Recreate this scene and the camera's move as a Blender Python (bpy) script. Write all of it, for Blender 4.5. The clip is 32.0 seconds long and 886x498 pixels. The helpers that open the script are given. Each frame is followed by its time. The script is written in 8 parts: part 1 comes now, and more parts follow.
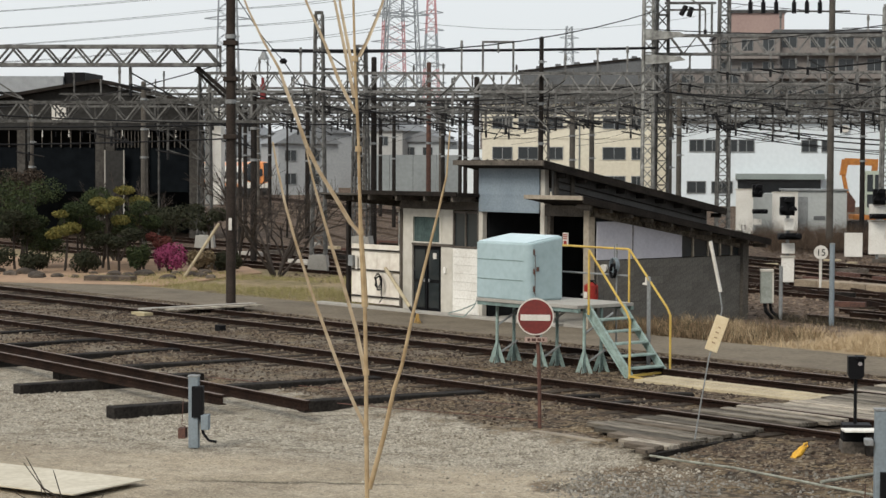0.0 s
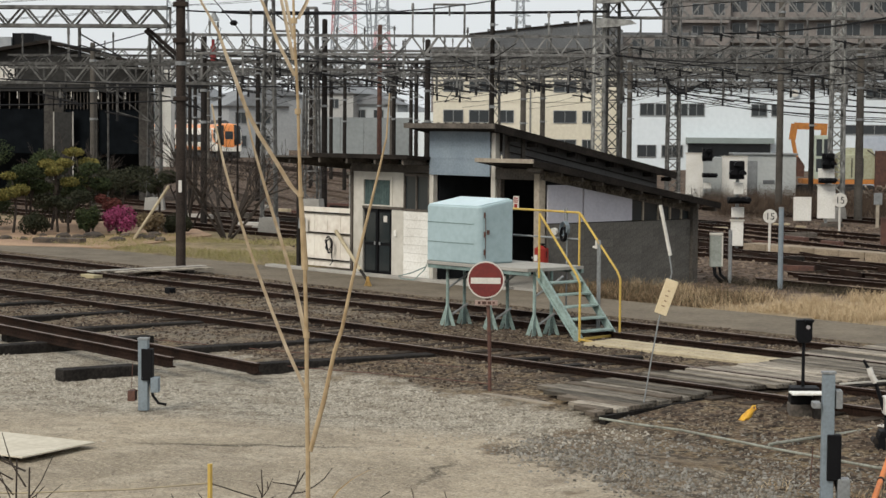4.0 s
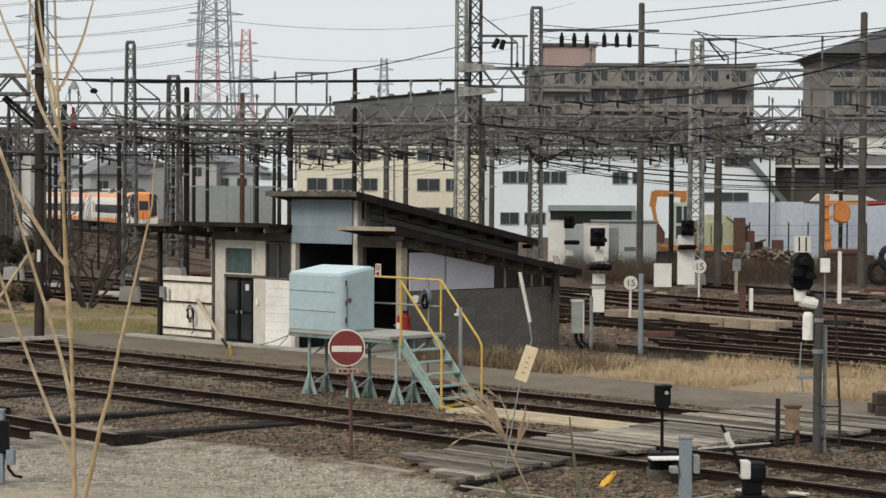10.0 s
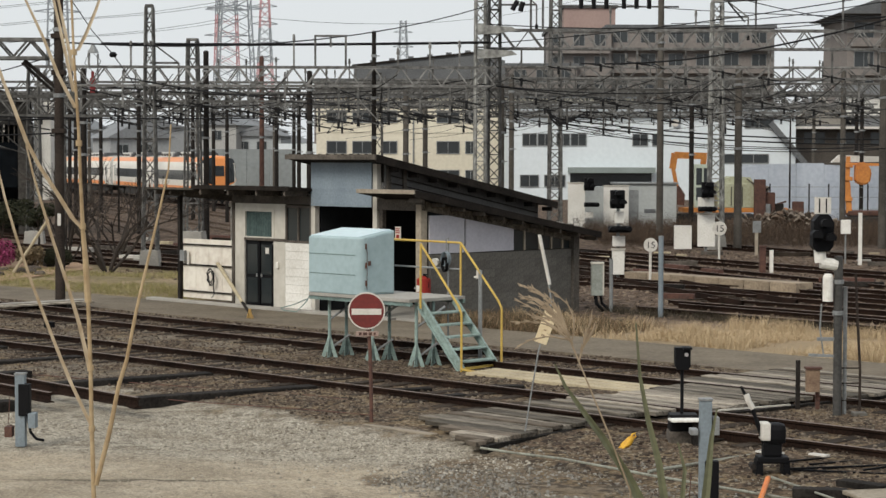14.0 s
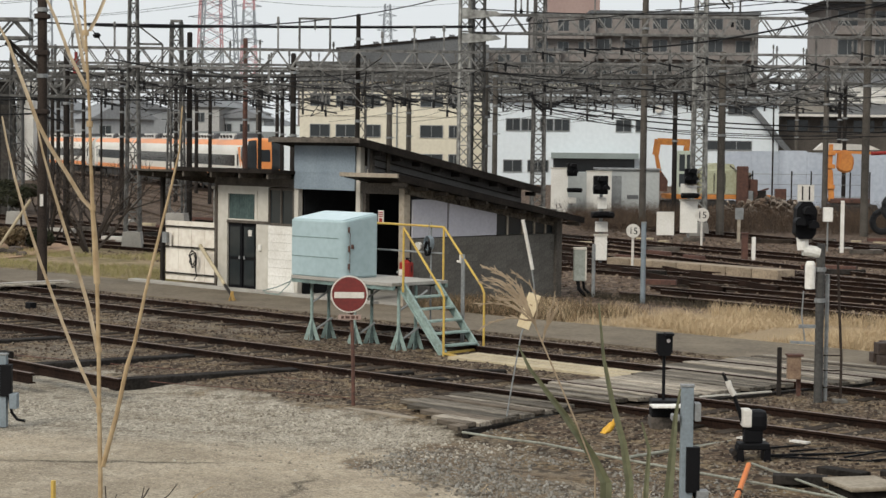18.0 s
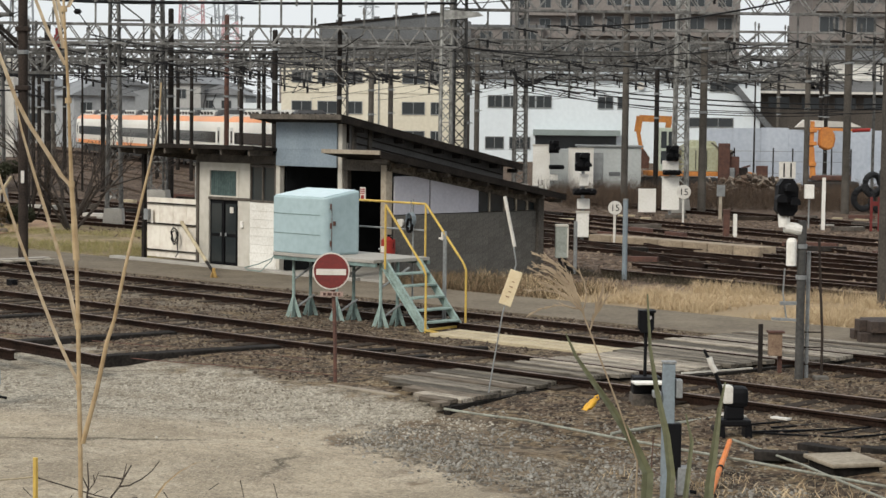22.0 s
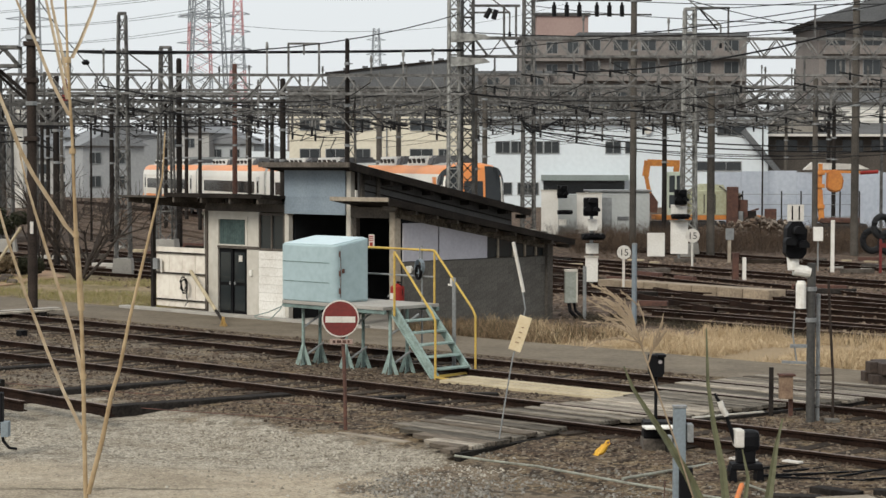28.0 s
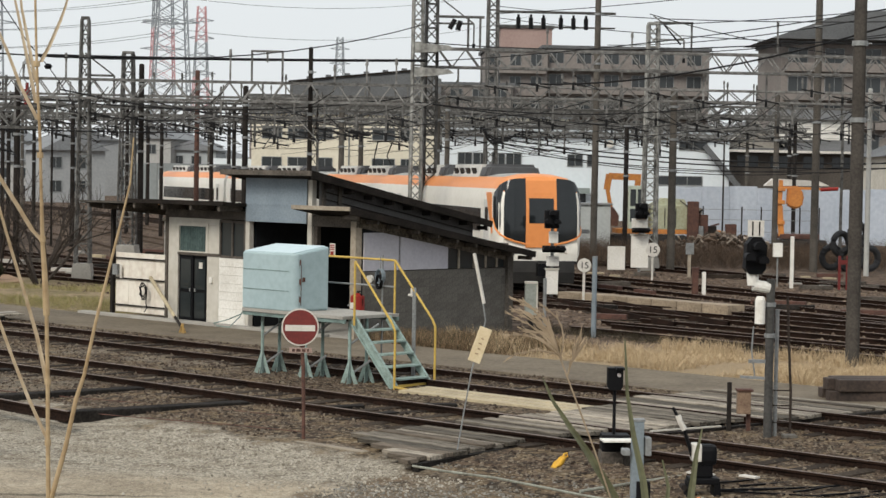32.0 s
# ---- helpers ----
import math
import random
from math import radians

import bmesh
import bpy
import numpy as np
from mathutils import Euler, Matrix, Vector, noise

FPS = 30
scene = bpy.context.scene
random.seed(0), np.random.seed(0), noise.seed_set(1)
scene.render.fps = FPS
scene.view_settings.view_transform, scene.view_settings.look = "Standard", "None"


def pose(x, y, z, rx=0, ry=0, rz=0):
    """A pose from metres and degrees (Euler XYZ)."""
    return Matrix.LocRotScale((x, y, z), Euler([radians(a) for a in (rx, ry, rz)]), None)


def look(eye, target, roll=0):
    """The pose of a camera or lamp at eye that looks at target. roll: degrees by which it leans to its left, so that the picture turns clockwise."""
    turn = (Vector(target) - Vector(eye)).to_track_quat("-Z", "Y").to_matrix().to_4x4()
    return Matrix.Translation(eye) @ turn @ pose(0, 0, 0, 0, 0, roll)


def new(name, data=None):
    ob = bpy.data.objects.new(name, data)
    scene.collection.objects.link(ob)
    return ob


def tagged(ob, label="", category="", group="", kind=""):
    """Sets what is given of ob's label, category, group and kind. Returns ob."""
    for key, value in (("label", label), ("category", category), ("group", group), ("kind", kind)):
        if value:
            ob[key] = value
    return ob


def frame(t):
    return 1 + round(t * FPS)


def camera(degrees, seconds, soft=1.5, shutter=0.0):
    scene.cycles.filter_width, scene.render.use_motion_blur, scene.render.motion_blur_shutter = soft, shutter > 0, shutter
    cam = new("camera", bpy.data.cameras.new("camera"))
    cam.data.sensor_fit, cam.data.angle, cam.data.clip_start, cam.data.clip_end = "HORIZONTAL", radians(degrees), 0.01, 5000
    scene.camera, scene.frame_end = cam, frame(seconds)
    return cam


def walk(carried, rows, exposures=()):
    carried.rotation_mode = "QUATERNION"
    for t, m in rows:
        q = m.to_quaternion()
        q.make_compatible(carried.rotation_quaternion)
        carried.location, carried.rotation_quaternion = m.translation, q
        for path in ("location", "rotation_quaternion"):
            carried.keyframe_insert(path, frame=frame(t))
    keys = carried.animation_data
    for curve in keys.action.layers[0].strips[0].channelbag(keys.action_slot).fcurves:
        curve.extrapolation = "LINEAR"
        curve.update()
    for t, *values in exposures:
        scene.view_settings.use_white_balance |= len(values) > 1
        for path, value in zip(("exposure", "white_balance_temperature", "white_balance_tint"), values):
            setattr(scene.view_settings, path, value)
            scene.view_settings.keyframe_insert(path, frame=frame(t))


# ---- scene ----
cam = camera(25.25, 32.0)
PATH = [
    (0, pose(-0.0661, 0, 3.75, 87.522, -0.249, 4.603)), (0.5, pose(-0.0661, 0, 3.75, 87.226, -0.471, 4.48)),
    (1, pose(-0.0661, 0, 3.75, 86.877, -0.597, 4.236)), (1.5, pose(-0.0661, 0, 3.75, 86.67, -0.689, 4.033)),
    (2, pose(-0.0661, 0, 3.75, 86.711, -0.714, 3.884)), (2.5, pose(-0.0661, 0, 3.75, 86.749, -0.78, 3.619)),
    (3, pose(-0.0661, 0, 3.75, 86.608, -0.762, 3.439)), (3.5, pose(-0.0661, 0, 3.75, 86.512, -0.596, 3.409)),
    (5.5, pose(-0.0663, 0, 3.75, 86.389, -0.313, 2.343)), (6, pose(-0.0654, 0, 3.75, 86.883, -0.475, 2.322)),
    (6.5, pose(-0.0594, 0, 3.75, 87.633, -0.894, 2.356)), (7, pose(-0.048, 0, 3.75, 88.123, -0.832, 1.707)),
    (7.5, pose(-0.0331, 0, 3.75, 88.485, -0.704, 0.813)), (8, pose(-0.0209, 0, 3.75, 88.665, -0.88, 0.261)),
    (8.5, pose(-0.0144, 0, 3.75, 88.656, -0.85, -0.095)), (9, pose(-0.0114, 0, 3.75, 88.501, -0.717, -0.346)),
    (9.5, pose(-0.009, 0, 3.75, 88.441, -0.557, -0.563)), (10, pose(-0.0065, 0, 3.75, 88.452, -0.346, -0.741)),
    (10.5, pose(-0.0039, 0, 3.75, 88.307, -0.12, -0.562)), (11, pose(-0.0028, 0, 3.75, 88.132, 0.053, -0.286)),
    (11.5, pose(-0.0009, 0, 3.75, 88.186, 0.167, -0.05)), (12, pose(-0.0001, 0, 3.75, 88.298, 0.229, 0.128)),
    (12.5, pose(0.0008, 0, 3.75, 88.249, 0.124, 0.099)), (13, pose(0.0005, 0, 3.75, 88.02, 0.075, 0.026)),
    (13.5, pose(0.0006, 0, 3.75, 87.71, -0.054, 0.001)), (14, pose(-0.0005, 0, 3.75, 87.37, -0.144, -0.17)),
    (14.5, pose(-0.0022, 0, 3.75, 87.167, -0.173, -0.367)), (16.5, pose(-0.0096, 0, 3.75, 86.953, -0.702, -0.638)),
    (17, pose(-0.0104, 0, 3.75, 86.991, -0.638, -0.683)), (17.5, pose(-0.0119, 0, 3.75, 86.962, -0.641, -0.692)),
    (18, pose(-0.0137, 0, 3.75, 86.914, -0.676, -0.658)), (18.5, pose(-0.0158, 0, 3.75, 86.792, -0.745, -0.679)),
    (19, pose(-0.0165, 0, 3.75, 86.644, -0.76, -0.801)), (19.5, pose(-0.0173, 0, 3.75, 86.517, -0.7, -1.009)),
    (20, pose(-0.0173, 0, 3.75, 86.325, -0.733, -1.203)), (20.5, pose(-0.0175, 0, 3.75, 86.184, -0.677, -1.183)),
    (21, pose(-0.0168, 0, 3.75, 86.141, -0.678, -1.084)), (21.5, pose(-0.0158, 0, 3.75, 86.156, -0.719, -1.102)),
    (22, pose(-0.015, 0, 3.75, 86.251, -0.718, -1.182)), (22.5, pose(-0.0138, 0, 3.75, 86.399, -0.766, -1.26)),
    (23, pose(-0.0133, 0, 3.75, 86.505, -0.834, -1.44)), (23.5, pose(-0.0132, 0, 3.75, 86.543, -0.902, -1.568)),
    (24, pose(-0.0131, 0, 3.75, 86.454, -0.948, -1.609)), (24.5, pose(-0.0109, 0, 3.75, 86.446, -0.778, -1.539)),
    (25, pose(-0.0078, 0, 3.75, 86.573, -0.474, -1.409)), (25.5, pose(-0.0051, 0, 3.75, 86.725, -0.379, -1.293)),
    (27.5, pose(-0.0084, 0, 3.75, 87.586, -0.145, -1.015)), (28, pose(-0.0085, 0, 3.75, 87.593, -0.104, -0.946)),
    (28.5, pose(-0.0072, 0, 3.75, 87.727, -0.191, -0.991)), (29, pose(-0.0059, 0, 3.75, 88.012, -0.419, -1.186)),
    (29.5, pose(-0.0063, 0, 3.75, 88.195, -0.584, -1.372)), (30, pose(-0.0094, 0, 3.75, 88.275, -0.847, -1.63)),
    (30.5, pose(-0.0131, 0, 3.75, 88.241, -1.116, -1.813)), (31, pose(-0.0161, 0, 3.75, 88.105, -1.247, -1.871)),
    (31.5, pose(-0.0168, 0, 3.75, 87.997, -1.205, -1.978)), (32, pose(-0.0165, 0, 3.75, 87.905, -1.042, -2.053)),
]
walk(cam, PATH, ((0, 0.06), (3, 0.02), (8, -0.02), (12, -0.03), (17, 0.0), (21, 0.12), (25, 0.1), (29, 0.06), (32, 0.06)))

# ---- light ----
YAW = -45.6
YF = Matrix.Rotation(radians(YAW), 4, "Z")
world = bpy.data.worlds.new("sky")
scene.world = world
world.use_nodes = True
wn, wl = world.node_tree.nodes, world.node_tree.links
wn.clear()
sky = wn.new("ShaderNodeTexSky")
sky.sky_type, sky.sun_disc = "NISHITA", False
sky.sun_elevation, sky.sun_rotation = radians(48), radians(-60)
sky.air_density, sky.dust_density = 1.0, 3.0
cloud = wn.new("ShaderNodeMixRGB")
cloud.inputs[0].default_value = 0.9
cloud.inputs[2].default_value = (8.9, 9.35, 9.6, 1)
wl.new(sky.outputs[0], cloud.inputs[1])
bgd, wout = wn.new("ShaderNodeBackground"), wn.new("ShaderNodeOutputWorld")
bgd.inputs[1].default_value = 0.09
wl.new(cloud.outputs[0], bgd.inputs[0])
wl.new(bgd.outputs[0], wout.inputs[0])
sun = new("sun", bpy.data.lights.new("sun", "SUN"))
sun.data.energy, sun.data.angle, sun.data.color = 2.35, radians(24), (1.0, 0.945, 0.845)
sun.matrix_world = look((-30, -20, 45), (0, 25, 0))
scene.view_settings.exposure = 0.0


# ---- materials ----
def mat(name, col, col2=None, rough=0.75, metal=0.0, scale=2.5, fine=45.0, bump=0.25, rand=0.0, mix=0.5, spec=0.35, dist=0.01, along=1.0):
    """Two scales of noise between two colours, fine relief, and a little spread from object to object; along < 1 draws the grain out lengthwise."""
    m = bpy.data.materials.new(name)
    m.use_nodes = True
    nt = m.node_tree
    n, l = nt.nodes, nt.links
    b = n["Principled BSDF"]
    b.inputs["Roughness"].default_value, b.inputs["Metallic"].default_value = rough, metal
    b.inputs["Specular IOR Level"].default_value = spec
    co = n.new("ShaderNodeTexCoord")
    n1, n2 = n.new("ShaderNodeTexNoise"), n.new("ShaderNodeTexNoise")
    n1.inputs["Scale"].default_value, n1.inputs["Detail"].default_value = scale, 6
    n2.inputs["Scale"].default_value, n2.inputs["Detail"].default_value = fine, 4
    mp = n.new("ShaderNodeMapping")
    mp.inputs["Scale"].default_value = (along, 1, 1)
    l.new(co.outputs["Object"], mp.inputs["Vector"])
    for q in (n1, n2):
        l.new(mp.outputs[0], q.inputs["Vector"])
    mx = n.new("ShaderNodeMath")
    mx.operation = "ADD"
    l.new(n1.outputs[0], mx.inputs[0])
    l.new(n2.outputs[0], mx.inputs[1])
    ramp = n.new("ShaderNodeMapRange")
    ramp.inputs[1].default_value, ramp.inputs[2].default_value = 0.75 - 0.2 * (mix - 0.5), 1.25 - 0.2 * (mix - 0.5)
    l.new(mx.outputs[0], ramp.inputs[0])
    cm = n.new("ShaderNodeMixRGB")
    col2 = col2 or tuple(c * 0.72 for c in col)
    cm.inputs[1].default_value, cm.inputs[2].default_value = (*col, 1), (*col2, 1)
    l.new(ramp.outputs[0], cm.inputs[0])
    out = cm.outputs[0]
    if rand:
        oi, hs, mr = n.new("ShaderNodeObjectInfo"), n.new("ShaderNodeHueSaturation"), n.new("ShaderNodeMapRange")
        mr.inputs[3].default_value, mr.inputs[4].default_value = 1 - rand, 1 + rand
        l.new(oi.outputs["Random"], mr.inputs[0])
        l.new(mr.outputs[0], hs.inputs["Value"])
        l.new(out, hs.inputs["Color"])
        out = hs.outputs[0]
    l.new(out, b.inputs["Base Color"])
    bp = n.new("ShaderNodeBump")
    bp.inputs["Strength"].default_value, bp.inputs["Distance"].default_value = bump, dist
    l.new(n2.outputs[0], bp.inputs["Height"])
    l.new(bp.outputs[0], b.inputs["Normal"])
    return m


def island_mat(name, cols, rough=0.9):
    """Colour by island, for stones and leaves joined in one mesh."""
    m = bpy.data.materials.new(name)
    m.use_nodes = True
    n, l = m.node_tree.nodes, m.node_tree.links
    b = n["Principled BSDF"]
    b.inputs["Roughness"].default_value = rough
    b.inputs["Specular IOR Level"].default_value = 0.2
    g, r = n.new("ShaderNodeNewGeometry"), n.new("ShaderNodeValToRGB")
    while len(r.color_ramp.elements) < len(cols):
        r.color_ramp.elements.new(0.5)
    for i, c in enumerate(cols):
        r.color_ramp.elements[i].position = i / max(1, len(cols) - 1)
        r.color_ramp.elements[i].color = (*c, 1)
    l.new(g.outputs["Random Per Island"], r.inputs[0])
    l.new(r.outputs[0], b.inputs["Base Color"])
    return m


def glass_mat(name, col, rough=0.08):
    m = mat(name, col, tuple(c * 0.8 for c in col), rough=rough, bump=0.0, spec=0.6)
    return m


RUST = mat("rusty_rail", (0.032, 0.0185, 0.0135), (0.008, 0.0057, 0.0045), rough=0.85, scale=1.5, fine=30, spec=0.06)
DUSTYRAIL = mat("dusty_rusty_rail", (0.12, 0.088, 0.066), (0.05, 0.037, 0.029), rough=0.9, scale=1.5, fine=20, spec=0.06)
# rail head paler through wear, with light on the top painted in too
RAILTOP = mat("worn_lit_rail_head", (0.22, 0.165, 0.135), (0.1, 0.068, 0.05), rough=0.55, metal=0.2, fine=60)
SLEEPER = mat("old_sleeper", (0.06, 0.046, 0.035), (0.018, 0.014, 0.011), rough=0.9, fine=25, bump=0.6, rand=0.3, spec=0.1)
TIMBER = mat("dark_timber", (0.032, 0.028, 0.025), (0.01, 0.009, 0.008), rough=0.9, scale=3, fine=22, bump=0.6, rand=0.25, spec=0.1)
PLANK = mat("grey_plank", (0.34, 0.3, 0.245), (0.05, 0.042, 0.034), rough=0.9, scale=4.5, fine=30, bump=0.8, rand=0.6, mix=0.5, along=0.12, spec=0.1)
PLANKDK = mat("dark_worn_plank", (0.17, 0.14, 0.11), (0.035, 0.03, 0.025), rough=0.9, scale=3.5, fine=30, bump=0.7, rand=0.5, mix=0.5, along=0.12, spec=0.1)
PALEPLANK = mat("pale_board", (0.5, 0.42, 0.28), (0.3, 0.25, 0.17), rough=0.85, scale=2, fine=30, bump=0.4, rand=0.12)
ASPHALT = mat("asphalt", (0.192, 0.158, 0.114), (0.105, 0.084, 0.06), rough=0.95, scale=0.9, fine=14, bump=0.5)
CONC = mat("concrete", (0.42, 0.4, 0.36), (0.27, 0.255, 0.23), rough=0.9, scale=1.2, fine=40, bump=0.3, rand=0.1)
BLOCKM = mat("grey_block", (0.14, 0.13, 0.115), (0.075, 0.07, 0.062), rough=0.95, scale=0.8, fine=22, bump=0.4, rand=0.12)
MINT = mat("pale_mint_paint", (0.37, 0.47, 0.49), (0.31, 0.4, 0.415), rough=0.5, scale=1.2, fine=9, bump=0.06, mix=0.3)
MINTDK = mat("chipped_shaded_mint", (0.2, 0.28, 0.26), (0.1, 0.13, 0.12), rough=0.6, scale=3, fine=30, bump=0.2, mix=0.35)
STAIRG = mat("faded_green_paint", (0.3, 0.39, 0.36), (0.17, 0.22, 0.2), rough=0.6, scale=4, fine=22, bump=0.15, mix=0.4)
YELLOW = mat("yellow_paint", (0.58, 0.4, 0.09), (0.4, 0.26, 0.07), rough=0.5, scale=3, fine=25, bump=0.1, mix=0.3)
WHITE = mat("white_paint", (0.8, 0.78, 0.73), (0.62, 0.59, 0.53), rough=0.6, scale=1.2, fine=18, bump=0.08, mix=0.25, rand=0.04)
CREAMW = mat("cream_panel", (0.78, 0.73, 0.64), (0.6, 0.53, 0.45), rough=0.7, scale=1.0, fine=6, bump=0.06, mix=0.2)
OLDWHITE = mat("weathered_white_wood", (0.57, 0.54, 0.48), (0.45, 0.42, 0.36), rough=0.8, scale=1.0, fine=5, bump=0.08, mix=0.35)
OLDPOST = mat("weathered_tan_post", (0.38, 0.33, 0.26), (0.24, 0.2, 0.155), rough=0.85, scale=2, fine=12, bump=0.2)
BLUEGREY = mat("blue_grey_sheet", (0.24, 0.29, 0.33), (0.17, 0.21, 0.25), rough=0.55, scale=1.2, fine=20, bump=0.08)
ROOFDK = mat("dark_roof_sheet", (0.032, 0.026, 0.022), (0.01, 0.0085, 0.0075), rough=0.9, scale=2, fine=20, bump=0.4, spec=0.12)
ROOFWOOD = mat("weathered_beam", (0.12, 0.102, 0.085), (0.042, 0.036, 0.03), rough=0.9, scale=3, fine=22, bump=0.4, rand=0.2)
CLEREST = mat("dull_grey_sheet", (0.1, 0.096, 0.092), (0.055, 0.052, 0.05), rough=0.7, scale=1.2, fine=18, bump=0.2)
LILAC = mat("pale_lilac_board", (0.5, 0.49, 0.53), (0.42, 0.41, 0.45), rough=0.6, scale=1, fine=15, bump=0.05)
# near-black stands in for the shade inside sheds; also the cabinet plinth
DARK = mat("interior_shade_and_plinth", (0.022, 0.023, 0.025), (0.014, 0.015, 0.016), rough=0.95, bump=0.1, spec=0.02)
BLACK = mat("black_paint", (0.006, 0.006, 0.007), (0.003, 0.003, 0.004), rough=0.6, bump=0.1, spec=0.15)
WINDOW = glass_mat("dark_window_glass", (0.028, 0.034, 0.036))
CURTAIN = mat("grey_green_curtain", (0.08, 0.12, 0.115), (0.045, 0.07, 0.068), rough=0.8, scale=4, fine=16, bump=0.3)
STEEL = mat("galvanised_steel", (0.3, 0.31, 0.31), (0.18, 0.185, 0.185), rough=0.55, metal=0.3, scale=3, fine=30, bump=0.1)
POLEDK = mat("dark_pole", (0.03, 0.025, 0.022), (0.013, 0.011, 0.01), rough=0.85, scale=2, fine=25, bump=0.2, spec=0.15)
POLEBR = mat("rust_brown_pole", (0.05, 0.038, 0.031), (0.022, 0.017, 0.015), rough=0.85, scale=2, fine=25, bump=0.2, spec=0.15)
POLEGR = mat("grey_concrete_pole", (0.125, 0.112, 0.097), (0.06, 0.054, 0.047), rough=0.9, scale=1.2, fine=20, bump=0.25, spec=0.15)
LATT = mat("lattice_steel", (0.23, 0.226, 0.217), (0.075, 0.073, 0.069), rough=0.75, scale=1.5, fine=6, bump=0.1, rand=0.25, spec=0.2)
PALELATT = mat("galvanised_lattice_steel", (0.34, 0.34, 0.32), (0.1, 0.097, 0.09), rough=0.6, scale=2, fine=5, bump=0.1, rand=0.2)
LATTDK = mat("old_lattice_steel", (0.15, 0.147, 0.14), (0.052, 0.05, 0.047), rough=0.85, scale=1.5, fine=6, bump=0.1, rand=0.3, spec=0.15)
WIRE = mat("wire", (0.022, 0.022, 0.023), (0.012, 0.012, 0.013), rough=0.7, bump=0, spec=0.1)
SIGNRED = mat("sign_red", (0.17, 0.028, 0.025), (0.12, 0.022, 0.02), rough=0.45, scale=4, fine=20, bump=0.04)
SIGNWHITE = mat("sign_white", (0.66, 0.63, 0.58), (0.52, 0.49, 0.44), rough=0.5, scale=5, fine=25, bump=0.04)
RUSTPOLE = mat("rusty_post", (0.13, 0.062, 0.045), (0.06, 0.034, 0.028), rough=0.85, scale=6, fine=30, bump=0.3)
POSTBLUE = mat("grey_blue_post", (0.22, 0.26, 0.29), (0.16, 0.19, 0.21), rough=0.6, scale=4, fine=30, bump=0.1)
REDPAINT = mat("red_paint", (0.3, 0.028, 0.02), (0.2, 0.022, 0.018), rough=0.5, bump=0.05, spec=0.2)
ORANGE = mat("orange_paint", (0.7, 0.2, 0.03), (0.55, 0.15, 0.03), rough=0.5, scale=1.5, fine=15, bump=0.05, mix=0.3)


# ---- building blocks ----
def thing(name, m=None, label="", category="", group="", kind=""):
    ob = new(name)
    ob.empty_display_size = 0.2
    if m is not None:
        ob.matrix_basis = m
    return tagged(ob, label, category, group, kind)


def finish(bm, name):
    bmesh.ops.recalc_face_normals(bm, faces=bm.faces)
    me = bpy.data.meshes.new(name)
    bm.to_mesh(me)
    bm.free()
    return me


def part(name, bm, material, parent, label="", m=None, smooth=False):
    me = bm if isinstance(bm, bpy.types.Mesh) else finish(bm, name)
    if not me.materials:
        me.materials.append(material)
    if smooth:
        me.shade_smooth()
    ob = new(name, me)
    ob.parent = parent
    if m is not None:
        ob.matrix_basis = m
    return tagged(ob, label)


def solid(name, bm, material, m=None, label="", category="", group="", kind="", smooth=False):
    """A thing that is one mesh."""
    me = bm if isinstance(bm, bpy.types.Mesh) else finish(bm, name)
    if not me.materials:
        me.materials.append(material)
    if smooth:
        me.shade_smooth()
    ob = new(name, me)
    if m is not None:
        ob.matrix_basis = m
    return tagged(ob, label, category, group, kind)


def nb():
    return bmesh.new()


def bx(bm, x0, x1, y0, y1, z0, z1, m=None):
    vs = [Vector((x, y, z)) for z in (z0, z1) for x, y in ((x0, y0), (x1, y0), (x1, y1), (x0, y1))]
    if m is not None:
        vs = [m @ v for v in vs]
    v = [bm.verts.new(q) for q in vs]
    for f in ((3, 2, 1, 0), (4, 5, 6, 7), (0, 1, 5, 4), (1, 2, 6, 5), (2, 3, 7, 6), (3, 0, 4, 7)):
        bm.faces.new([v[i] for i in f])
    return bm


def box(x0, x1, y0, y1, z0, z1, bev=0.0):
    bm = bx(nb(), x0, x1, y0, y1, z0, z1)
    if bev:
        bmesh.ops.bevel(bm, geom=bm.edges[:], offset=bev, segments=2, profile=0.6, affect="EDGES")
    return bm


def cyl(bm, p, q, r, n=8, r2=None, cap=True):
    p, q = Vector(p), Vector(q)
    r2 = r if r2 is None else r2
    d = (q - p).normalized()
    a = d.orthogonal().normalized()
    b = d.cross(a)
    ring = []
    for c, rr in ((p, r), (q, r2)):
        ring.append([bm.verts.new(c + (a * math.cos(t) + b * math.sin(t)) * rr) for t in (2 * math.pi * i / n for i in range(n))])
    for i in range(n):
        bm.faces.new((ring[0][i], ring[0][(i + 1) % n], ring[1][(i + 1) % n], ring[1][i]))
    if cap:
        bm.faces.new(ring[0][::-1])
        bm.faces.new(ring[1])
    return bm


def beam(bm, p, q, w, h=None):
    """A bar of rectangular section from p to q; h is its upright side."""
    p, q = Vector(p), Vector(q)
    h = h or w
    d = q - p
    L = d.length
    d.normalize()
    s = d.cross(Vector((0, 0, 1)))
    s = Vector((1, 0, 0)) if s.length < 1e-4 else s.normalized()
    t = s.cross(d)
    m = Matrix((s, d, t)).transposed().to_4x4()
    m.translation = p
    return bx(bm, -w / 2, w / 2, 0, L, -h / 2, h / 2, m)


def pipe(bm, pts, r, n=6):
    """A bent pipe through the points."""
    for a, b in zip(pts, pts[1:]):
        cyl(bm, a, b, r, n)
    return bm


